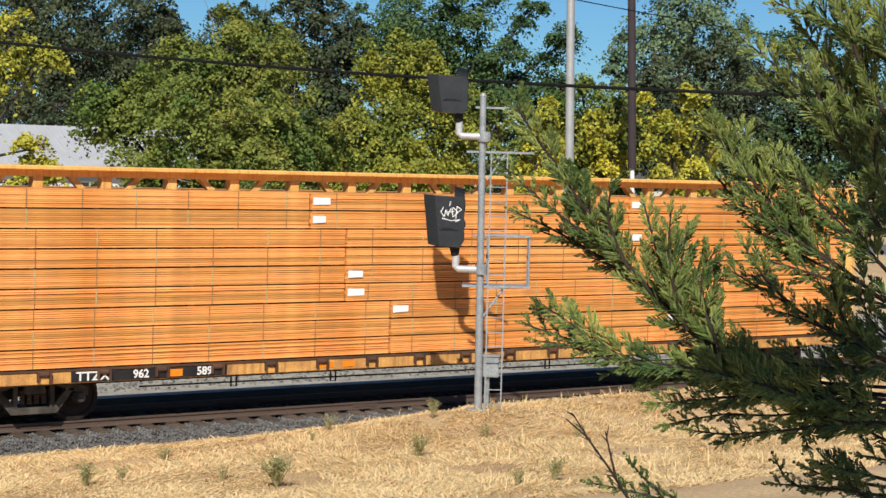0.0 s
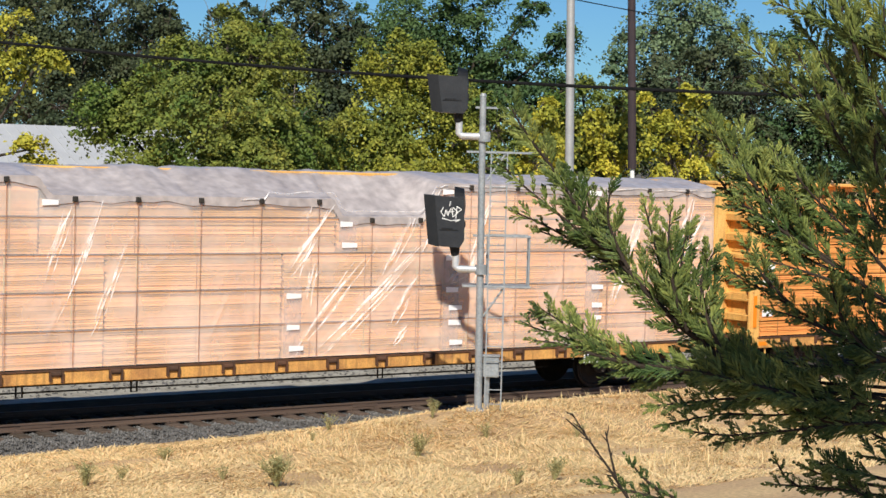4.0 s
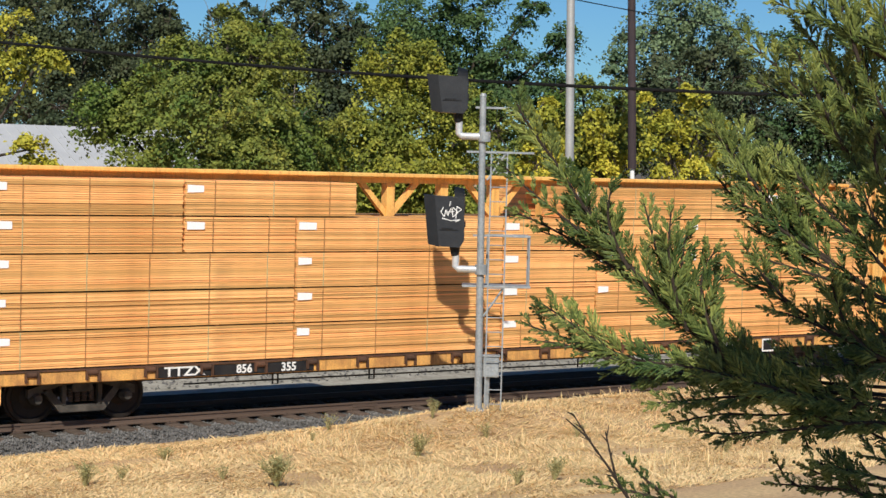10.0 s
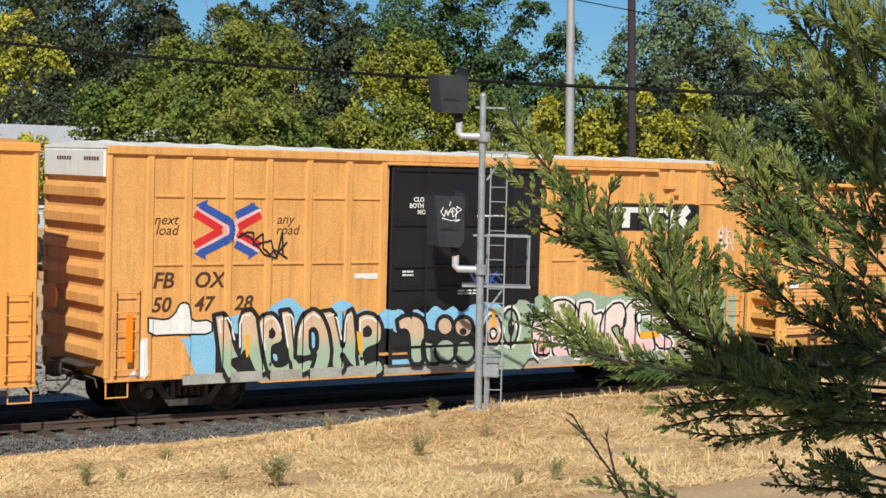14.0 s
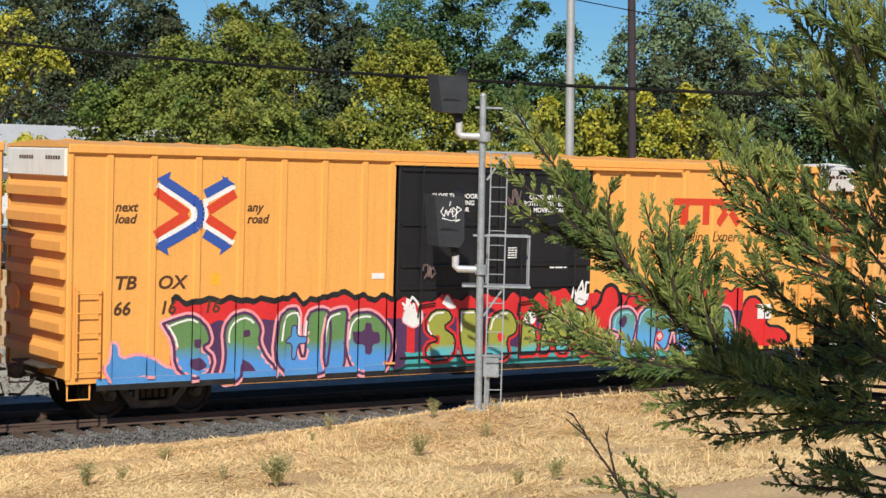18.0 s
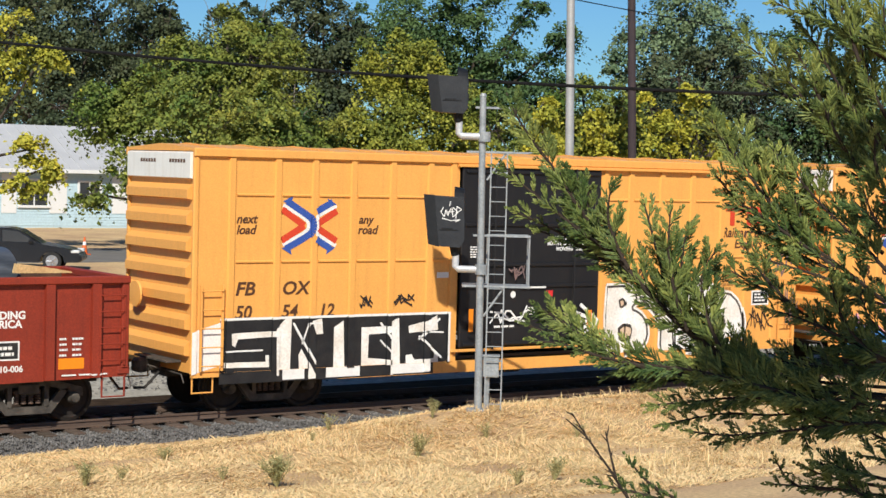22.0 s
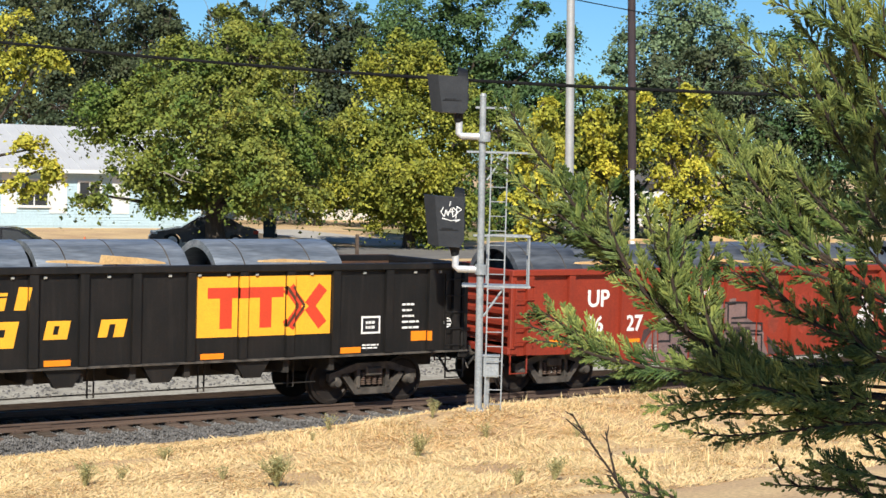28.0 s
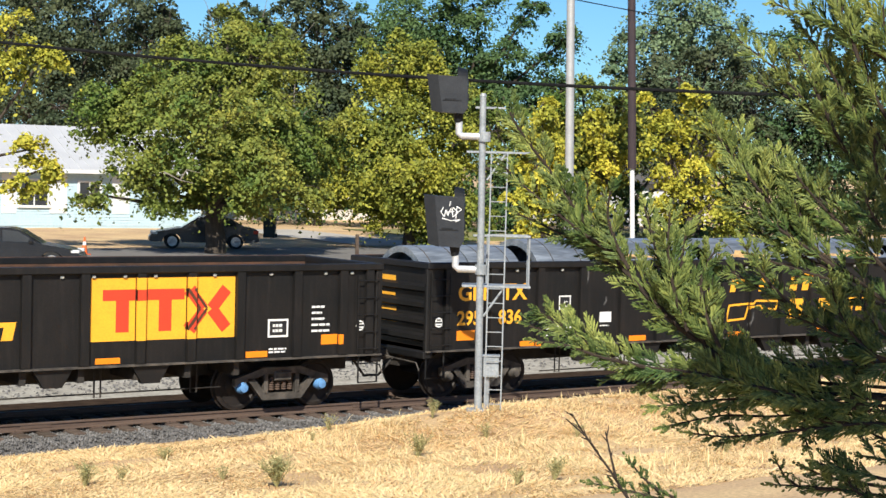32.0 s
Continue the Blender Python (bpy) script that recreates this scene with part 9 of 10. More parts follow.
    for k in range(1, 5):
        part("cord", Geo().tube((0.0, -0.03, 1.005 + 0.695 * k), (12.6 if k == 4 else x1 - x0, -0.03, 1.005 + 0.695 * k), 0.007, 5), WRAPBAND, ob)
    MOVERS.append((ob, carx + x0, TRACK - HALF, 0.0))


FILM = MILKY.copy()
FILM.name = "doubled cloudy film"
fb = [q for q in FILM.node_tree.nodes if q.type == "MAP_RANGE"][0]
fb.inputs[3].default_value, fb.inputs[4].default_value = 0.3, 0.6
[q for q in FILM.node_tree.nodes if q.type == "BSDF_PRINCIPLED"][0].inputs["Base Color"].default_value = (0.50, 0.42, 0.40, 1)
sheeting(-14.59, 0.36, 23.2)

# third flatcar: five tall tiers, a gap in the top one
carC, st = centerbeam(23.66, -39.2, "yellow centre-beam flatcar, five lumber tiers, gap on top")
rowsC = [[0.36, 6.65, 11.75, 16.95, 23.25], [0.36, 6.65, 11.75, 14.35, 16.95, 23.25], [0.36, 6.65, 11.75, 14.35, 16.95, 23.25],
         [0.36, 4.2, 6.65, 11.75, 16.95, 23.25], [0.36, 4.2, 8.05, None, 13.68, 19.5, 23.25]]
load_rows(-39.2, 1.005, 0.70, 16, rowsC, 300, "bundle of orange sawn boards with a white paper tag", "lumber on the gapped flatcar", LUMBER_C)
spray(carC, "black_number_panel", [rect(3.7, 0.755, 7.1, 0.96)], BLACKINK, st, 1)
words("TTZX", 0.17, WHITE, carC, 3.83, -HALF + 0.004, 0.785, bold=0.006, stretch=1.35)
words("856", 0.16, WHITE, carC, 5.36, -HALF + 0.004, 0.785, bold=0.006)
words("355", 0.16, WHITE, carC, 6.35, -HALF + 0.004, 0.785, bold=0.006)
spray(carC, "black_sign_panel", [rect(17.55, 0.755, 18.75, 0.96)], BLACKINK, st, 1)
block_mark(carC, 17.7, 18.65, 0.78, 0.94, WHITE, st, 2)
spray(carC, "white_frame", [rect(19.5, 0.66, 19.93, 0.97)], WHITE, FULL(-HALF - 0.02), 1)
spray(carC, "black_square", [rect(19.54, 0.70, 19.89, 0.93)], BLACKINK, FULL(-HALF - 0.02), 2)


# ---- gondolas and their steel ----
def gondola(L, x, label, z_top, outline, posts, paint, trucks, blue=False, bellies=(), anchors=False, ribs_end=5):
    car = thing("gondola_car", label, "gondola car", group="cars of the freight train")
    yp, yr = -HALF + 0.09, -HALF
    zb = outline[0][1]
    for s in (-1, 1):
        o, i = s * (HALF - 0.09), s * (HALF - 0.13)
        part("side_wall", Geo().prism(outline + [(L, z_top - 0.02), (0.0, z_top - 0.02)], *sorted((o, i))), paint, car)
        part("inner_lining", Geo().box(0.1, L - 0.1, *sorted((s * (HALF - 0.134), s * (HALF - 0.15))), 1.1, z_top - 0.05), RUSTY, car, "rusty inner wall")
        part("top_chord", Geo().box(-0.01, L + 0.01, *sorted((s * (HALF - 0.16), s * (HALF + 0.02))), z_top - 0.14, z_top, 0.02), paint, car)
        for p in posts:
            zl = zb
            for (ax, az), (bx, bz) in zip(outline, outline[1:]):
                if ax <= p <= bx and bx > ax:
                    zl = az + (bz - az) * (p - ax) / (bx - ax)
            part("side_post", Geo().prism([(p - 0.095, s * (HALF - 0.092)), (p - 0.085, s * HALF), (p + 0.085, s * HALF), (p + 0.095, s * (HALF - 0.092))], zl + 0.02, z_top - 0.14, "z"), paint, car)
    part("rim_dust", Geo().box(0.1, L - 0.1, HALF - 0.10, HALF - 0.02, z_top + 0.001, z_top + 0.006), RUSTY, car)
    steps, prev = [], 0.0
    for p in posts:
        steps += [(prev, p - 0.09, yp), (p - 0.09, p + 0.09, yr - 0.001)]
        prev = p + 0.09
    steps.append((prev, L, yp))
    part("floor_plate", Geo().box(0.1, L - 0.1, -HALF + 0.14, HALF - 0.14, 1.02, 1.10), RUSTY, car)
    part("centre_sill", Geo().box(0.1, L - 0.1, -0.3, 0.3, 0.6, 1.02), STEEL, car)
    for p in posts:
        if 3.0 < p < L - 3.0:
            part("cross_bearer", Geo().box(p - 0.06, p + 0.06, -HALF + 0.16, HALF - 0.16, 0.72, 1.02), STEEL, car)
    for a, b in bellies:
        for s in (-1, 1):
            part("side_skirt", Geo().prism([(a, 1.02), (a + 0.22, 0.66), (b - 0.22, 0.66), (b, 1.02)], *sorted((s * (HALF - 0.22), s * (HALF - 0.08)))), paint, car)
    for e, s in ((0.0, 1), (L, -1)):
        part("end_wall", Geo().box(*sorted((e + s * 0.10, e + s * 0.15)), -HALF + 0.1, HALF - 0.1, 1.0, z_top - 0.03), paint, car)
        part("end_chord", Geo().box(*sorted((e - s * 0.0, e + s * 0.16)), -HALF + 0.05, HALF - 0.05, z_top - 0.14, z_top - 0.002, 0.02), paint, car)
        for i in range(ribs_end):
            z = 1.22 + i * (z_top - 1.5) / ribs_end
            part("end_rib", Geo().prism([(e + s * 0.102, z - 0.02), (e + s * 0.0, z + 0.03), (e + s * 0.0, z + 0.12), (e + s * 0.102, z + 0.17)], -HALF + 0.12, HALF - 0.12), paint, car)
        for y in (-HALF + 0.02, HALF - 0.12):
            part("corner_post", Geo().box(*sorted((e - s * 0.005, e + s * 0.14)), y, y + 0.10, 0.98, z_top - 0.10, 0.02), paint, car)
        part("end_sill", Geo().box(*sorted((e - s * 0.04, e + s * 0.2)), -HALF + 0.05, HALF - 0.05, 0.86, 1.02, 0.02), paint, car)
    if anchors:
        for i in range(int(L / 0.62)):
            xx = 0.5 + 0.62 * i
            if min(abs(xx - p) for p in posts) > 0.16:
                part("tie_ring", Geo().box(xx - 0.035, xx + 0.035, -HALF + 0.04, -HALF + 0.092, z_top - 0.22, z_top - 0.165, 0.01), GREYPALE, car, "pale worn tie ring")
    for u, v in ((0.1, 0.58), (L - 0.58, L - 0.1)):
        ladder(car, u, v, -HALF + 0.06, [1.15 + (z_top - 1.5) / 4 * i for i in range(5)], paint)
    stirrup(car, 0.05, 0.5, 1.0, paint, 0.45)
    stirrup(car, L - 0.5, L - 0.05, 1.0, paint, 0.45)
    for xx in (3.83, 5.86, 7.85, 12.7, 15.0, 17.0):
        part("hanger", Geo().pipe([(xx, -1.0, 1.0), (xx, -1.0, 0.38), (xx + 0.13, -1.0, 0.38), (xx + 0.13, -1.0, 1.0)], 0.018, 6), STEEL, car)
    part("brake_rod", Geo().tube((3.4, -1.0, 0.42), (L - 3.4, -1.0, 0.46), 0.016, 6), STEEL, car)
    couplings(car, L)
    for t in trucks:
        truck(car, t, blue)
    MOVERS.append((car, x, TRACK, 0.0))
    return car, steps


def coil(carx, x0, x1, r, z, k, wrap):
    """A rolled steel cylinder lying lengthwise, hollow at its ends, with bands."""
    ob = thing("steel_coil", "dark wrapped steel cylinder lying lengthwise in the gondola" if wrap is COILDARK else "bright blue-grey rolled steel cylinder lying lengthwise in the gondola", "steel coil", group="steel cylinders in the gondolas")
    n = x1 - x0
    body = Geo().lathe([(0.7, r * 0.86), (0.0, r * 0.86), (0.0, r * 0.99), (0.03, r), (n * 0.5, r * 1.004), (n - 0.03, r), (n, r * 0.99), (n, r * 0.86), (n - 0.7, r * 0.86)], (0, 0, 0), 44, "x")
    part("rolled_body", body, wrap, ob, smooth=True)
    for i in range(2 if n < 3 else 3):
        xx = n * ((0.22, 0.74) if n < 3 else (0.15, 0.47, 0.83))[i] + 0.06 * (k % 3)
        part("band", Geo().lathe([(xx - 0.012, r + 0.001), (xx - 0.012, r + 0.006), (xx + 0.012, r + 0.006), (xx + 0.012, r + 0.001)], (0, 0, 0), 44, "x"), CASTING, ob)
    MOVERS.append((ob, carx + x0, TRACK + 0.05 * (k % 2), z + r))


def plank(carx, x, y, z, ln, tilt, k, h=0.06):
    t = 0.25 + 0.5 * ((k * 0.37) % 1)
    g = Geo().prism([(0, 0), (ln, 0.01), (ln * 0.97, 0.02 + 0.2 * h), (ln * t, h * 1.1), (0.04, h * (1.7 if k % 2 else 0.5))], -0.09, 0.09)
    ob = solid("timber_plank", g, DUNNAGE, "raw timber plank wedged between steel and gondola wall", "timber", group="timber in the gondolas")
    MOVERS.append((ob, carx + x, y, z, tilt))


# red gondola
L = 21.1
postsG = [0.5, 1.65, 3.17, 4.18, 5.30, 6.39, 7.47, 8.56, 9.62, 10.64, 11.7, 12.72, 13.72, 14.82, 15.91, 16.97, 18.03, 19.55, 20.45]
carG, st = gondola(L, -117.2, "oxide-red gondola car with side posts and white chalk-like circles", 2.70,
                   [(0.0, 0.84), (2.6, 0.80), (3.1, 0.52), (18.0, 0.52), (18.5, 0.78), (21.1, 0.82)], postsG, RED, (1.55, 19.33))
small = -HALF + 0.086
for i, (a, b) in enumerate(((0.6, 2.4), (2.5, 5.5), (5.83, 9.26), (9.6, 12.86), (13.42, 16.66), (17.15, 19.25))):
    coil(-117.2, a, b, 1.06 - 0.03 * (i % 2), 1.105, i, COILDARK)
for i, (xx, ln, tl, h) in enumerate(((5.95, 2.05, 2.5, 0.06), (5.98, 1.0, 0.5, 0.14), (9.6, 2.1, 2.5, 0.06), (9.62, 0.9, 1.0, 0.15), (14.0, 1.4, 1.0, 0.07), (17.0, 1.2, 3.0, 0.10), (2.0, 1.8, 2.0, 0.07), (19.0, 1.1, 1.0, 0.1))):
    plank(-117.2, xx, TRACK - 1.2 + 0.1 * (i % 2), 2.705 + 0.03 + 0.018 * tl * ln, ln, tl, i, h)
for i, (xx, ln, z, h) in enumerate(((4.7, 0.9, 3.24, 0.05), (7.4, 0.8, 3.20, 0.09), (8.5, 0.82, 3.225, 0.16), (10.9, 0.8, 3.2, 0.06), (12.0, 0.7, 3.2, 0.05), (14.6, 0.9, 3.2, 0.06))):
    plank(-117.2, xx, TRACK + 0.1, z, ln, 0.3, i, h)
words("UP", 0.36, WHITE, carG, 2.15, small, 1.86, bold=0.012)
words("96", 0.34, WHITE, carG, 2.14, small, 1.29, bold=0.012)
words("27", 0.34, WHITE, carG, 3.30, small, 1.29, bold=0.012)
spray(carG, "orange_reflector", [rect(3.30, 1.02, 3.72, 1.10), rect(1.0, 1.0, 1.45, 1.15), rect(9.75, 1.0, 10.13, 1.1), rect(14.95, 1.0, 15.4, 1.12), rect(19.74, 1.0, 20.24, 1.2)], ORANGE, st, 3)
spray(carG, "white_square", [rect(5.50, 1.94, 5.82, 2.25)], WHITE, st, 1)
spray(carG, "red_square", [rect(5.53, 1.97, 5.79, 2.22)], RED, st, 2)
small_print(carG, 5.6, 2.02, 0.14, 0.14, 1, WHITE, st, 2)
for q in ([(4.22, 0.56), (4.19, 1.87), (7.06, 1.83), (7.08, 0.53)], [(3.63, 0.59), (4.15, 1.33), (4.22, 0.56)], [(7.06, 1.49), (7.48, 1.26), (7.83, 0.56), (7.08, 0.54)], rect(6.4, 1.8, 6.7, 1.95)):
    ob = spray(carG, "grey_ground", [q], GREYPAINT, st, 1)
    tagged(ob, kind="stuff")
for q in ([(4.17, 1.69), (4.33, 1.79), (4.34, 1.43), (4.18, 1.23)], rect(4.18, 1.2, 4.71, 1.42), rect(6.37, 1.07, 7.19, 1.26), rect(5.71, 1.18, 6.37, 1.33), [(7.76, 1.03), (8.41, 0.57), (7.83, 0.57)], [(3.83, 1.29), (4.18, 1.38), (3.73, 0.89)]):
    spray(carG, "dark_shade", [q], DARKGREY, st, 2)
for ln in ([(4.33, 1.86), (5.45, 1.83), (5.68, 1.59), (5.69, 1.22), (5.3, 1.03), (5.31, 0.61)], [(4.33, 1.86), (4.34, 1.43), (4.71, 1.41), (4.72, 1.18), (5.02, 1.17), (5.01, 1.38)], [(4.21, 1.02), (4.64, 1.0), (4.63, 1.26), (4.23, 1.28)],
           [(5.62, 1.83), (6.36, 1.86), (6.37, 1.35), (5.71, 1.35), (5.71, 1.22), (5.42, 0.57)], [(6.36, 1.86), (7.05, 1.84), (7.06, 1.49), (6.54, 1.48), (6.54, 1.37), (7.48, 1.34), (7.49, 1.15), (6.48, 1.19)],
           [(5.86, 1.11), (5.72, 0.64)], [(6.26, 1.09), (6.38, 0.57)], [(6.37, 1.09), (7.49, 1.07), (7.5, 0.6)]):
    spray(carG, "dark_line", stroke(ln, 0.05), BLACKINK, st, 3)
for x, z, n in ((4.35, 1.5, 3), (5.5, 1.45, 5), (6.0, 1.55, 4), (6.1, 0.8, 5), (5.05, 0.8, 3), (7.2, 0.8, 3), (4.0, 0.75, 3)):
    small_print(carG, x, z, 0.2, 0.07 * n, n, GREYPALE, st, int(x * 10), 2.5)
for cx, cz, rx, rz in ((11.17, 1.26, 0.32, 0.38), (11.16, 1.76, 0.15, 0.19), (12.12, 1.47, 0.29, 0.35), (13.13, 1.46, 0.25, 0.42), (13.53, 1.34, 0.23, 0.27), (14.36, 1.36, 0.29, 0.35)):
    k = 1 + int(cx * 10) % 3
    spray(carG, "white_circle", [[(cx + rx * math.cos(a * 0.3927) + 0.02 * math.sin(a * 2.0), cz + rz * math.sin(a * 0.3927)) for a in range(16)]], CHALK, st, k)
    for j in range(10):
        zz = cz + rz * (-0.8 + 0.178 * j)
        w = rx * 0.8 * math.sqrt(max(0.1, 1 - ((zz - cz) / rz) ** 2))
        spray(carG, "red_hatch", stroke([(cx - w, zz + 0.02), (cx, zz - 0.015), (cx + w * 0.9, zz + 0.02)], 0.012, False), PLUM if j % 2 else RED, st, k + 1)
    spray(carG, "dark_curve", stroke(rounded([(cx + 0.1 * rx, cz + 0.7 * rz), (cx - 0.2 * rx, cz + 0.1 * rz), (cx + 0.35 * rx, cz - 0.1 * rz), (cx - 0.1 * rx, cz - 0.7 * rz)]), 0.022), DARKGREY, st, k + 2)
spray(carG, "white_shield", [[(17.13, 2.25), (17.45, 2.31), (17.77, 2.25), (17.79, 1.85), (17.45, 1.66), (17.11, 1.85)]], WHITE, st, 2)
spray(carG, "blue_shield_top", [[(17.17, 2.22), (17.45, 2.27), (17.73, 2.22), (17.74, 2.02), (17.16, 2.02)]], LOGOBLUE, st, 3)
spray(carG, "red_stripe", [rect(17.20 + 0.115 * i, 1.78, 17.25 + 0.115 * i, 2.0) for i in range(5)], LOGORED, st, 3)
words("BUILDING", 0.135, WHITE, carG, 18.22, small, 1.95, bold=0.006)
words("AMERICA", 0.135, WHITE, carG, 18.22, small, 1.79, bold=0.006)
spray(carG, "white_frame", [rect(18.49, 1.2, 19.0, 1.55)], WHITE, st, 1)
spray(carG, "black_square", [rect(18.52, 1.23, 18.97, 1.52)], BLACKINK, st, 2)
small_print(carG, 18.58, 1.26, 0.34, 0.22, 2, WHITE, st, 3)
words("G-110-006", 0.11, WHITE, carG, 18.37, small, 0.99, bold=0.004)
for i in range(4):
    small_print(carG, 19.75, 1.52 - 0.1 * i, 0.16, 0.07, 1, WHITE, st, 60 + i)
    small_print(carG, 20.0, 1.52 - 0.1 * i, 0.22, 0.07, 1, WHITE, st, 70 + i)
small_print(carG, 19.8, 0.86, 1.1, 0.05, 1, WHITE, st, 80)
small_print(carG, 17.3, 0.84, 0.35, 0.08, 1, WHITE, st, 81)
small_print(carG, 1.7, 0.86, 0.4, 0.09, 1, WHITE, st, 82)
STAIN = mat("faded rust stain on red paint", (0.20, 0.036, 0.02), (0.36, 0.042, 0.022), 0.6, scale=3.0, amount=1.0)
for x, z, w, h in ((7.95, 1.5, 0.5, 0.9), (8.95, 1.55, 0.55, 1.0), (9.95, 1.5, 0.55, 0.9), (16.3, 1.5, 0.5, 0.6), (1.0, 1.4, 0.5, 0.8)):
    spray(carG, "rust_stain", [[(x + w * 0.5 * math.cos(a * 0.5236) * (0.8 + 0.3 * noise.noise((a, x, 0))), z + h * 0.5 * math.sin(a * 0.5236)) for a in range(12)]], STAIN, st, 1)
scribble(carG, 8.75, 1.6, 0.5, 0.5, STAIN, st, 90, 0.03)

# black gondolas
postsH = [0.55, 1.73, 2.99, 4.18, 5.35, 6.44, 7.44, 8.45, 9.4, 10.4, 11.43, 12.4, 13.45, 14.58, 15.70, 16.75, 17.80, 19.07, 20.13, 20.75]
bel = [(3.85, 4.65), (5.8, 6.6), (7.75, 8.55), (9.7, 10.5), (11.65, 12.45), (13.6, 14.4), (15.55, 16.35)]


DUST = mat("pale dusty scuff", (0.10, 0.095, 0.09), (0.03, 0.03, 0.03), 0.8, scale=9, amount=1.0)


def black_gondola(x, label, blue):
    L = 21.05
    car, st = gondola(L, x, label, 2.88, [(0.0, 1.03), (L, 1.03)], postsH, GONBLACK, (1.78, L - 2.05), blue, bel, True, 4)
    part("bottom_lip", Geo().box(0.0, L, -HALF - 0.005, -HALF + 0.09, 1.0, 1.035), CASTING, car, "dust-grey bottom edge")
    ys = -HALF + 0.085
    words("GN", 0.33, AMBER, car, 0.83, ys, 2.07, bold=0.012, stretch=1.05)
    words("TX", 0.33, AMBER, car, 1.98, ys, 2.07, bold=0.012, stretch=1.05)
    words("295", 0.29, AMBER, car, 0.82, ys, 1.55, bold=0.01)
    words("836", 0.29, AMBER, car, 1.90, ys, 1.55, bold=0.01)
    spray(car, "orange_reflector", [rect(0.82, 1.22, 1.29, 1.43), rect(2.50, 1.04, 3.01, 1.15), rect(5.60, 1.05, 6.10, 1.17), rect(8.68, 1.06, 9.18, 1.16), rect(11.66, 1.06, 12.18, 1.17), rect(14.82, 1.06, 15.32, 1.17), rect(17.96, 1.06, 18.44, 1.18), rect(19.66, 1.26, 20.13, 1.46)], ORANGE, st, 2)
    spray(car, "white_frame", [rect(3.55, 1.81, 3.88, 2.12), rect(18.44, 1.44, 18.90, 1.80)], WHITE, st, 1)
    spray(car, "black_square", [rect(3.58, 1.84, 3.85, 2.09), rect(18.48, 1.48, 18.86, 1.76)], BLACKINK, st, 2)
    words("C", 0.12, WHITE, car, 3.67, -HALF + 0.08, 1.88)
    spray(car, "white_decal", [rect(4.72, 1.50, 5.06, 1.73)], WHITE, st, 1)
    small_print(car, 4.72, 1.4, 0.3, 0.05, 1, WHITE, st, 7)
    for tx, x, z in (("LD LMT", 3.20, 1.385), ("210400", 3.70, 1.385), ("LT WT", 3.20, 1.25), ("75600", 3.75, 1.25)):
        words(tx, 0.078, WHITE, car, x, -HALF + 0.08, z, bold=0.004)
    for i in range(5):
        small_print(car, 19.42, 1.98 - 0.12 * i, 0.3 if i < 3 else 0.45, 0.08, 1, WHITE, st, 20 + i)
    small_print(car, 18.46, 1.12, 0.45, 0.12, 2, WHITE, st, 30)
    small_print(car, 18.54, 1.52, 0.28, 0.20, 2, WHITE, st, 31)
    # the two-line company word, as slanted blocks
    def slab(x0, z0, x1, z1, hole=None):
        sh = 0.22
        ps = [[(x0, z0), (x1, z0), (x1 + sh * (z1 - z0), z1), (x0 + sh * (z1 - z0), z1)]]
        spray(car, "amber_block", ps, AMBER, st, 2)
        if hole:
            a, b, c, d = hole
            spray(car, "black_notch", [[(a, b), (c, b), (c + sh * (d - b), d), (a + sh * (d - b), d)]], GONBLACK, st, 3)
    slab(8.68, 2.10, 9.10, 2.40, (8.85, 2.08, 9.15, 2.30))
    slab(9.62, 2.10, 10.12, 2.42, (9.78, 2.18, 9.92, 2.28))
    slab(10.66, 2.10, 10.90, 2.42, (10.60, 2.33, 10.95, 2.36))
    slab(11.08, 2.10, 11.30, 2.52)
    slab(10.60, 1.42, 11.08, 1.90, (10.76, 1.62, 10.9, 1.76))
    slab(11.64, 1.55, 12.10, 1.89, (11.82, 1.64, 11.92, 1.80))
    slab(12.70, 1.56, 13.22, 1.89, (12.88, 1.54, 13.0, 1.80))
    spray(car, "amber_outline", [q for q in stroke([(8.6, 1.42), (8.68, 1.78), (9.4, 1.82), (9.45, 1.88), (10.28, 1.86), (10.22, 1.66), (9.75, 1.68), (9.72, 1.75), (9.3, 1.74), (9.2, 1.46), (8.6, 1.42)], 0.05, False)], AMBER, st, 2)
    tagged(spray(car, "amber_panel", [rect(14.71, 1.48, 17.70, 2.66)], AMBER, st, 1), kind="stuff")
    block_mark(car, 14.95, 17.6, 1.64, 2.44, LOGORED, st, 2)
    spray(car, "chevron", stroke([(16.65, 1.66), (16.95, 2.05), (16.65, 2.44)], 0.06, False) + stroke([(16.8, 1.66), (17.1, 2.05), (16.8, 2.44)], 0.05, False), DARKINK, st, 4)
    spray(car, "round_decal", [[(x0 + 0.10 * math.cos(a * 0.7854), 1.62 + 0.11 * math.sin(a * 0.7854)) for a in range(8)] for x0 in (0.33, 20.55)], WHITE, FULL(-HALF + 0.05), 1)
    for x0 in (0.33, 20.55):
        spray(car, "decal_cross", [rect(x0 - 0.09, 1.60, x0 + 0.09, 1.64), rect(x0 - 0.05, 1.66, x0 + 0.05, 1.69), rect(x0 - 0.05, 1.55, x0 + 0.05, 1.57)], BLACKINK, FULL(-HALF + 0.05), 2)
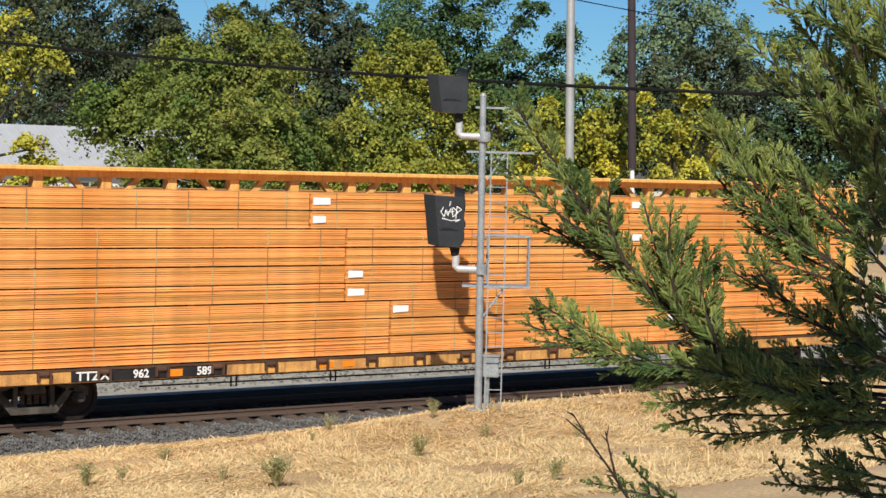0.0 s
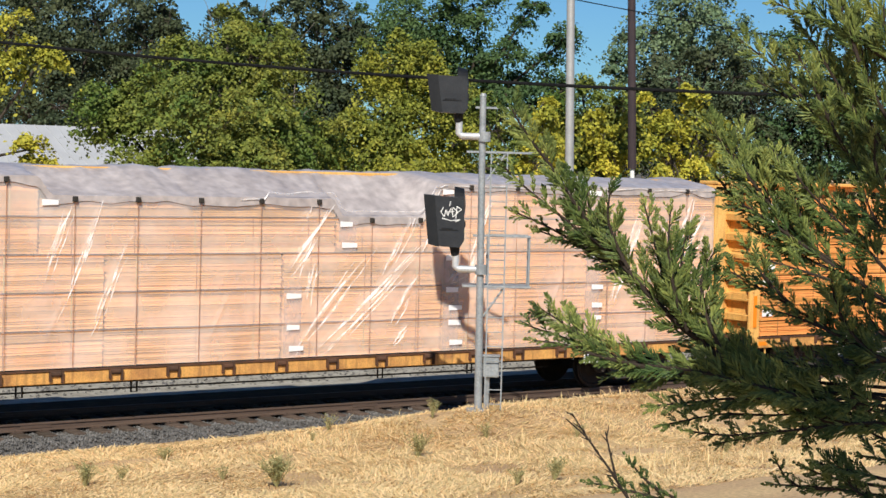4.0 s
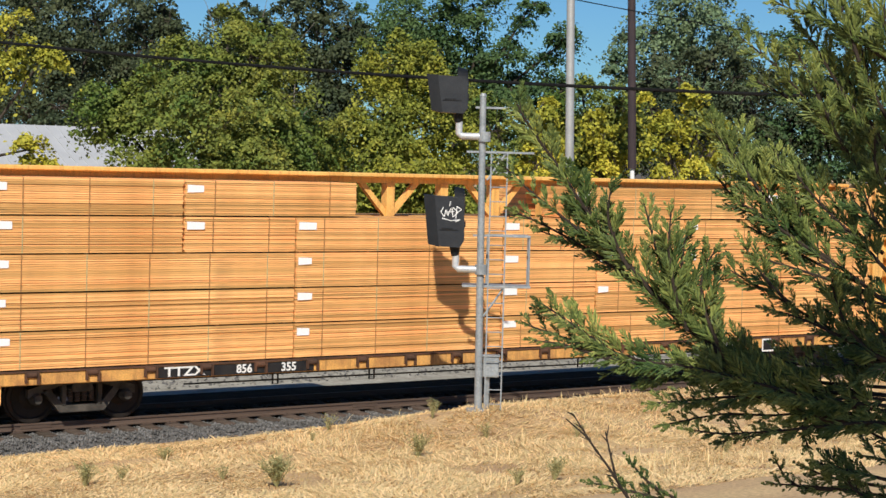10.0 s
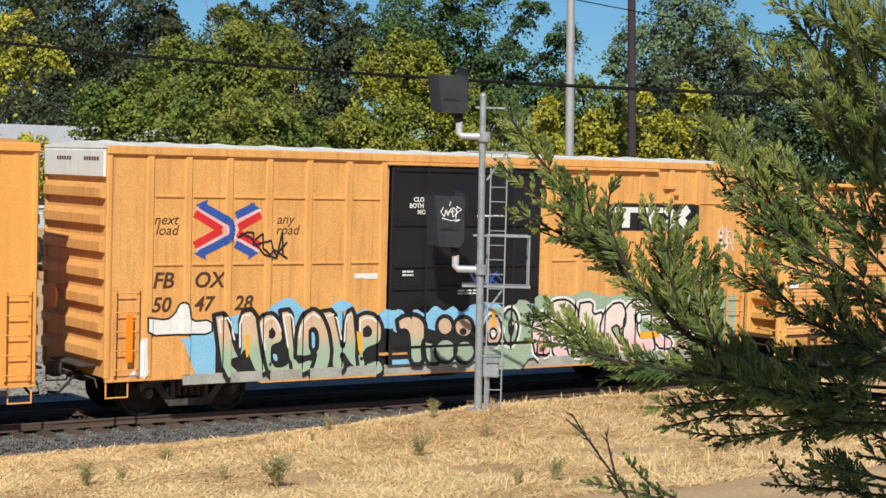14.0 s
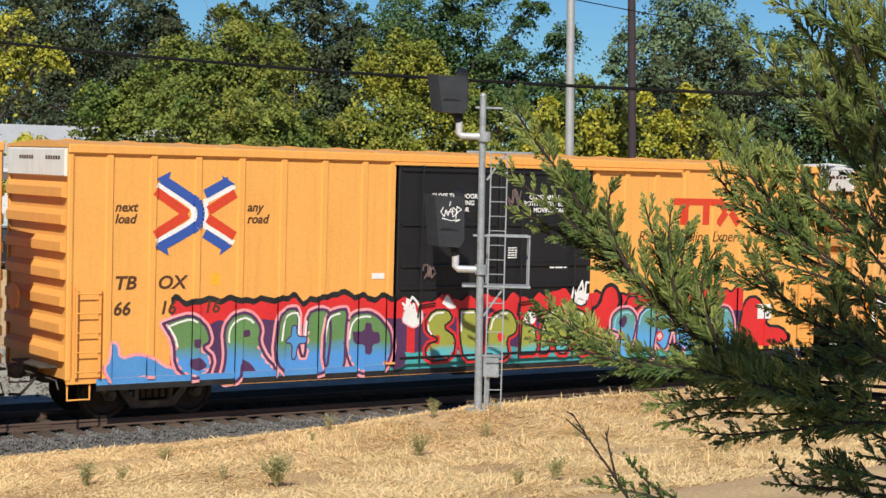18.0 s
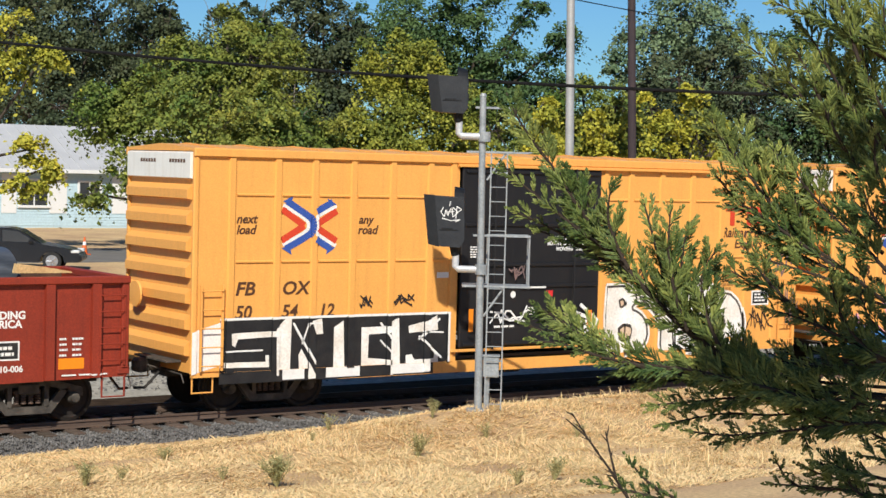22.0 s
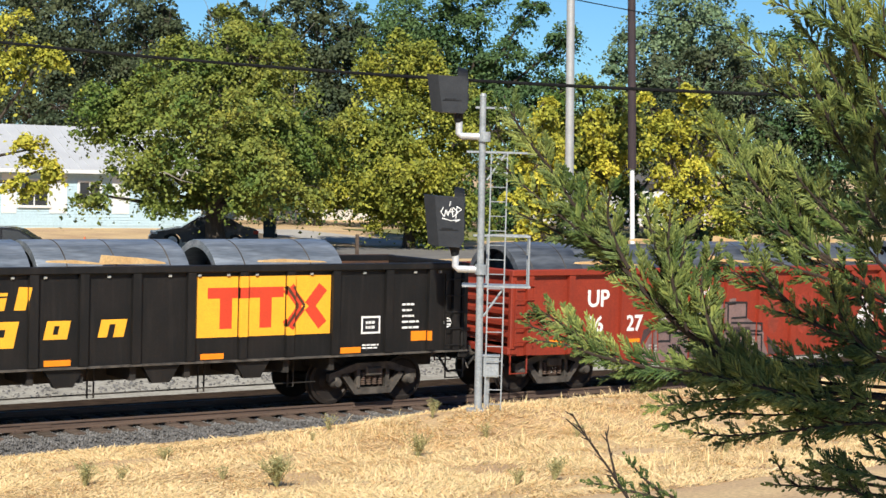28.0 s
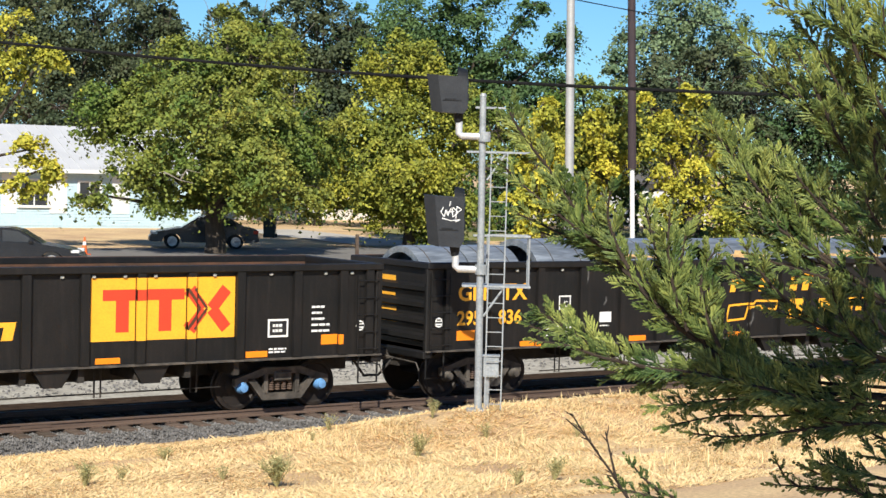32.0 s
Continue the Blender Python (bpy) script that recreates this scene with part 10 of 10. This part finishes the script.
    SCUFFS = ((6.72, 1.6, 7.0, 2.1), (6.85, 1.75, 6.75, 1.95), (6.95, 1.85, 7.05, 2.15), (4.84, 1.9, 4.9, 2.05), (4.3, 2.3, 4.36, 2.7), (9.3, 1.3, 9.4, 1.6))
    for x0, z0, x1, z1 in SCUFFS:
        spray(car, "scuff", stroke([(x0, z0), ((x0 + x1) / 2 + 0.03, (z0 + z1) / 2), (x1, z1)], 0.05), DUST, st, 1)
    g = Geo()
    for i, (a, b, z) in enumerate(((0.05, 0.75, 2.35), (0.05, 0.65, 2.1), (0.0, 0.8, 1.9), (0.0, 0.7, 1.78), (0.0, 0.75, 1.66), (0.0, 0.8, 1.54))):
        g.box(0.094, 0.099, -0.2 + a, -0.2 + b, z, z + (0.18 if i == 0 else 0.07))
    part("end_lettering", g, AMBER, car, "amber lettering on the end wall")
    return car


carH = black_gondola(-139.4, "black gondola car with amber blocks, loaded with steel cylinders", False)
for i, (a, b) in enumerate(((0.3, 1.55), (1.62, 2.98), (3.34, 4.86), (5.14, 8.2), (8.72, 11.6), (11.75, 14.85), (15.4, 18.3))):
    coil(-139.4, a, b, 1.10 - (0.07 if i < 2 else 0.0), 1.105, i, COIL)
for i, (xx, ln, tl) in enumerate(((4.95, 2.1, 2.5), (5.0, 1.0, 1.0), (8.55, 0.75, 6), (9.2, 1.3, 0.5), (11.8, 1.1, 3), (12.9, 1.3, 0.5), (16.2, 1.5, 1))):
    plank(-139.4, xx, TRACK - 1.18 + 0.1 * (i % 2), 2.885 + 0.018 * tl * ln, ln, tl, i, 0.06 if i % 2 == 0 else 0.10)
carI = black_gondola(-161.56, "empty black gondola car with amber panel, blue bearing caps", True)


def motions():
    """The train runs steadily towards +x; its wheels turn with it."""
    for ob, x, y, z, *tilt in MOVERS:
        ry = tilt[0] if tilt else 0
        walk(ob, [(t, pose(x + SPEED * t, y, z, 0, ry, 0)) for t in (0.0, 8.0, 16.0, 24.0, 32.0)])
    spin = math.degrees(SPEED / 0.48)
    times = [0.1 * i for i in range(321)]
    for w, dx in WHEELSETS:
        walk(w, [(t, pose(dx, 0, 0.42, 0, spin * t, 0)) for t in times])
    sway()


motions()
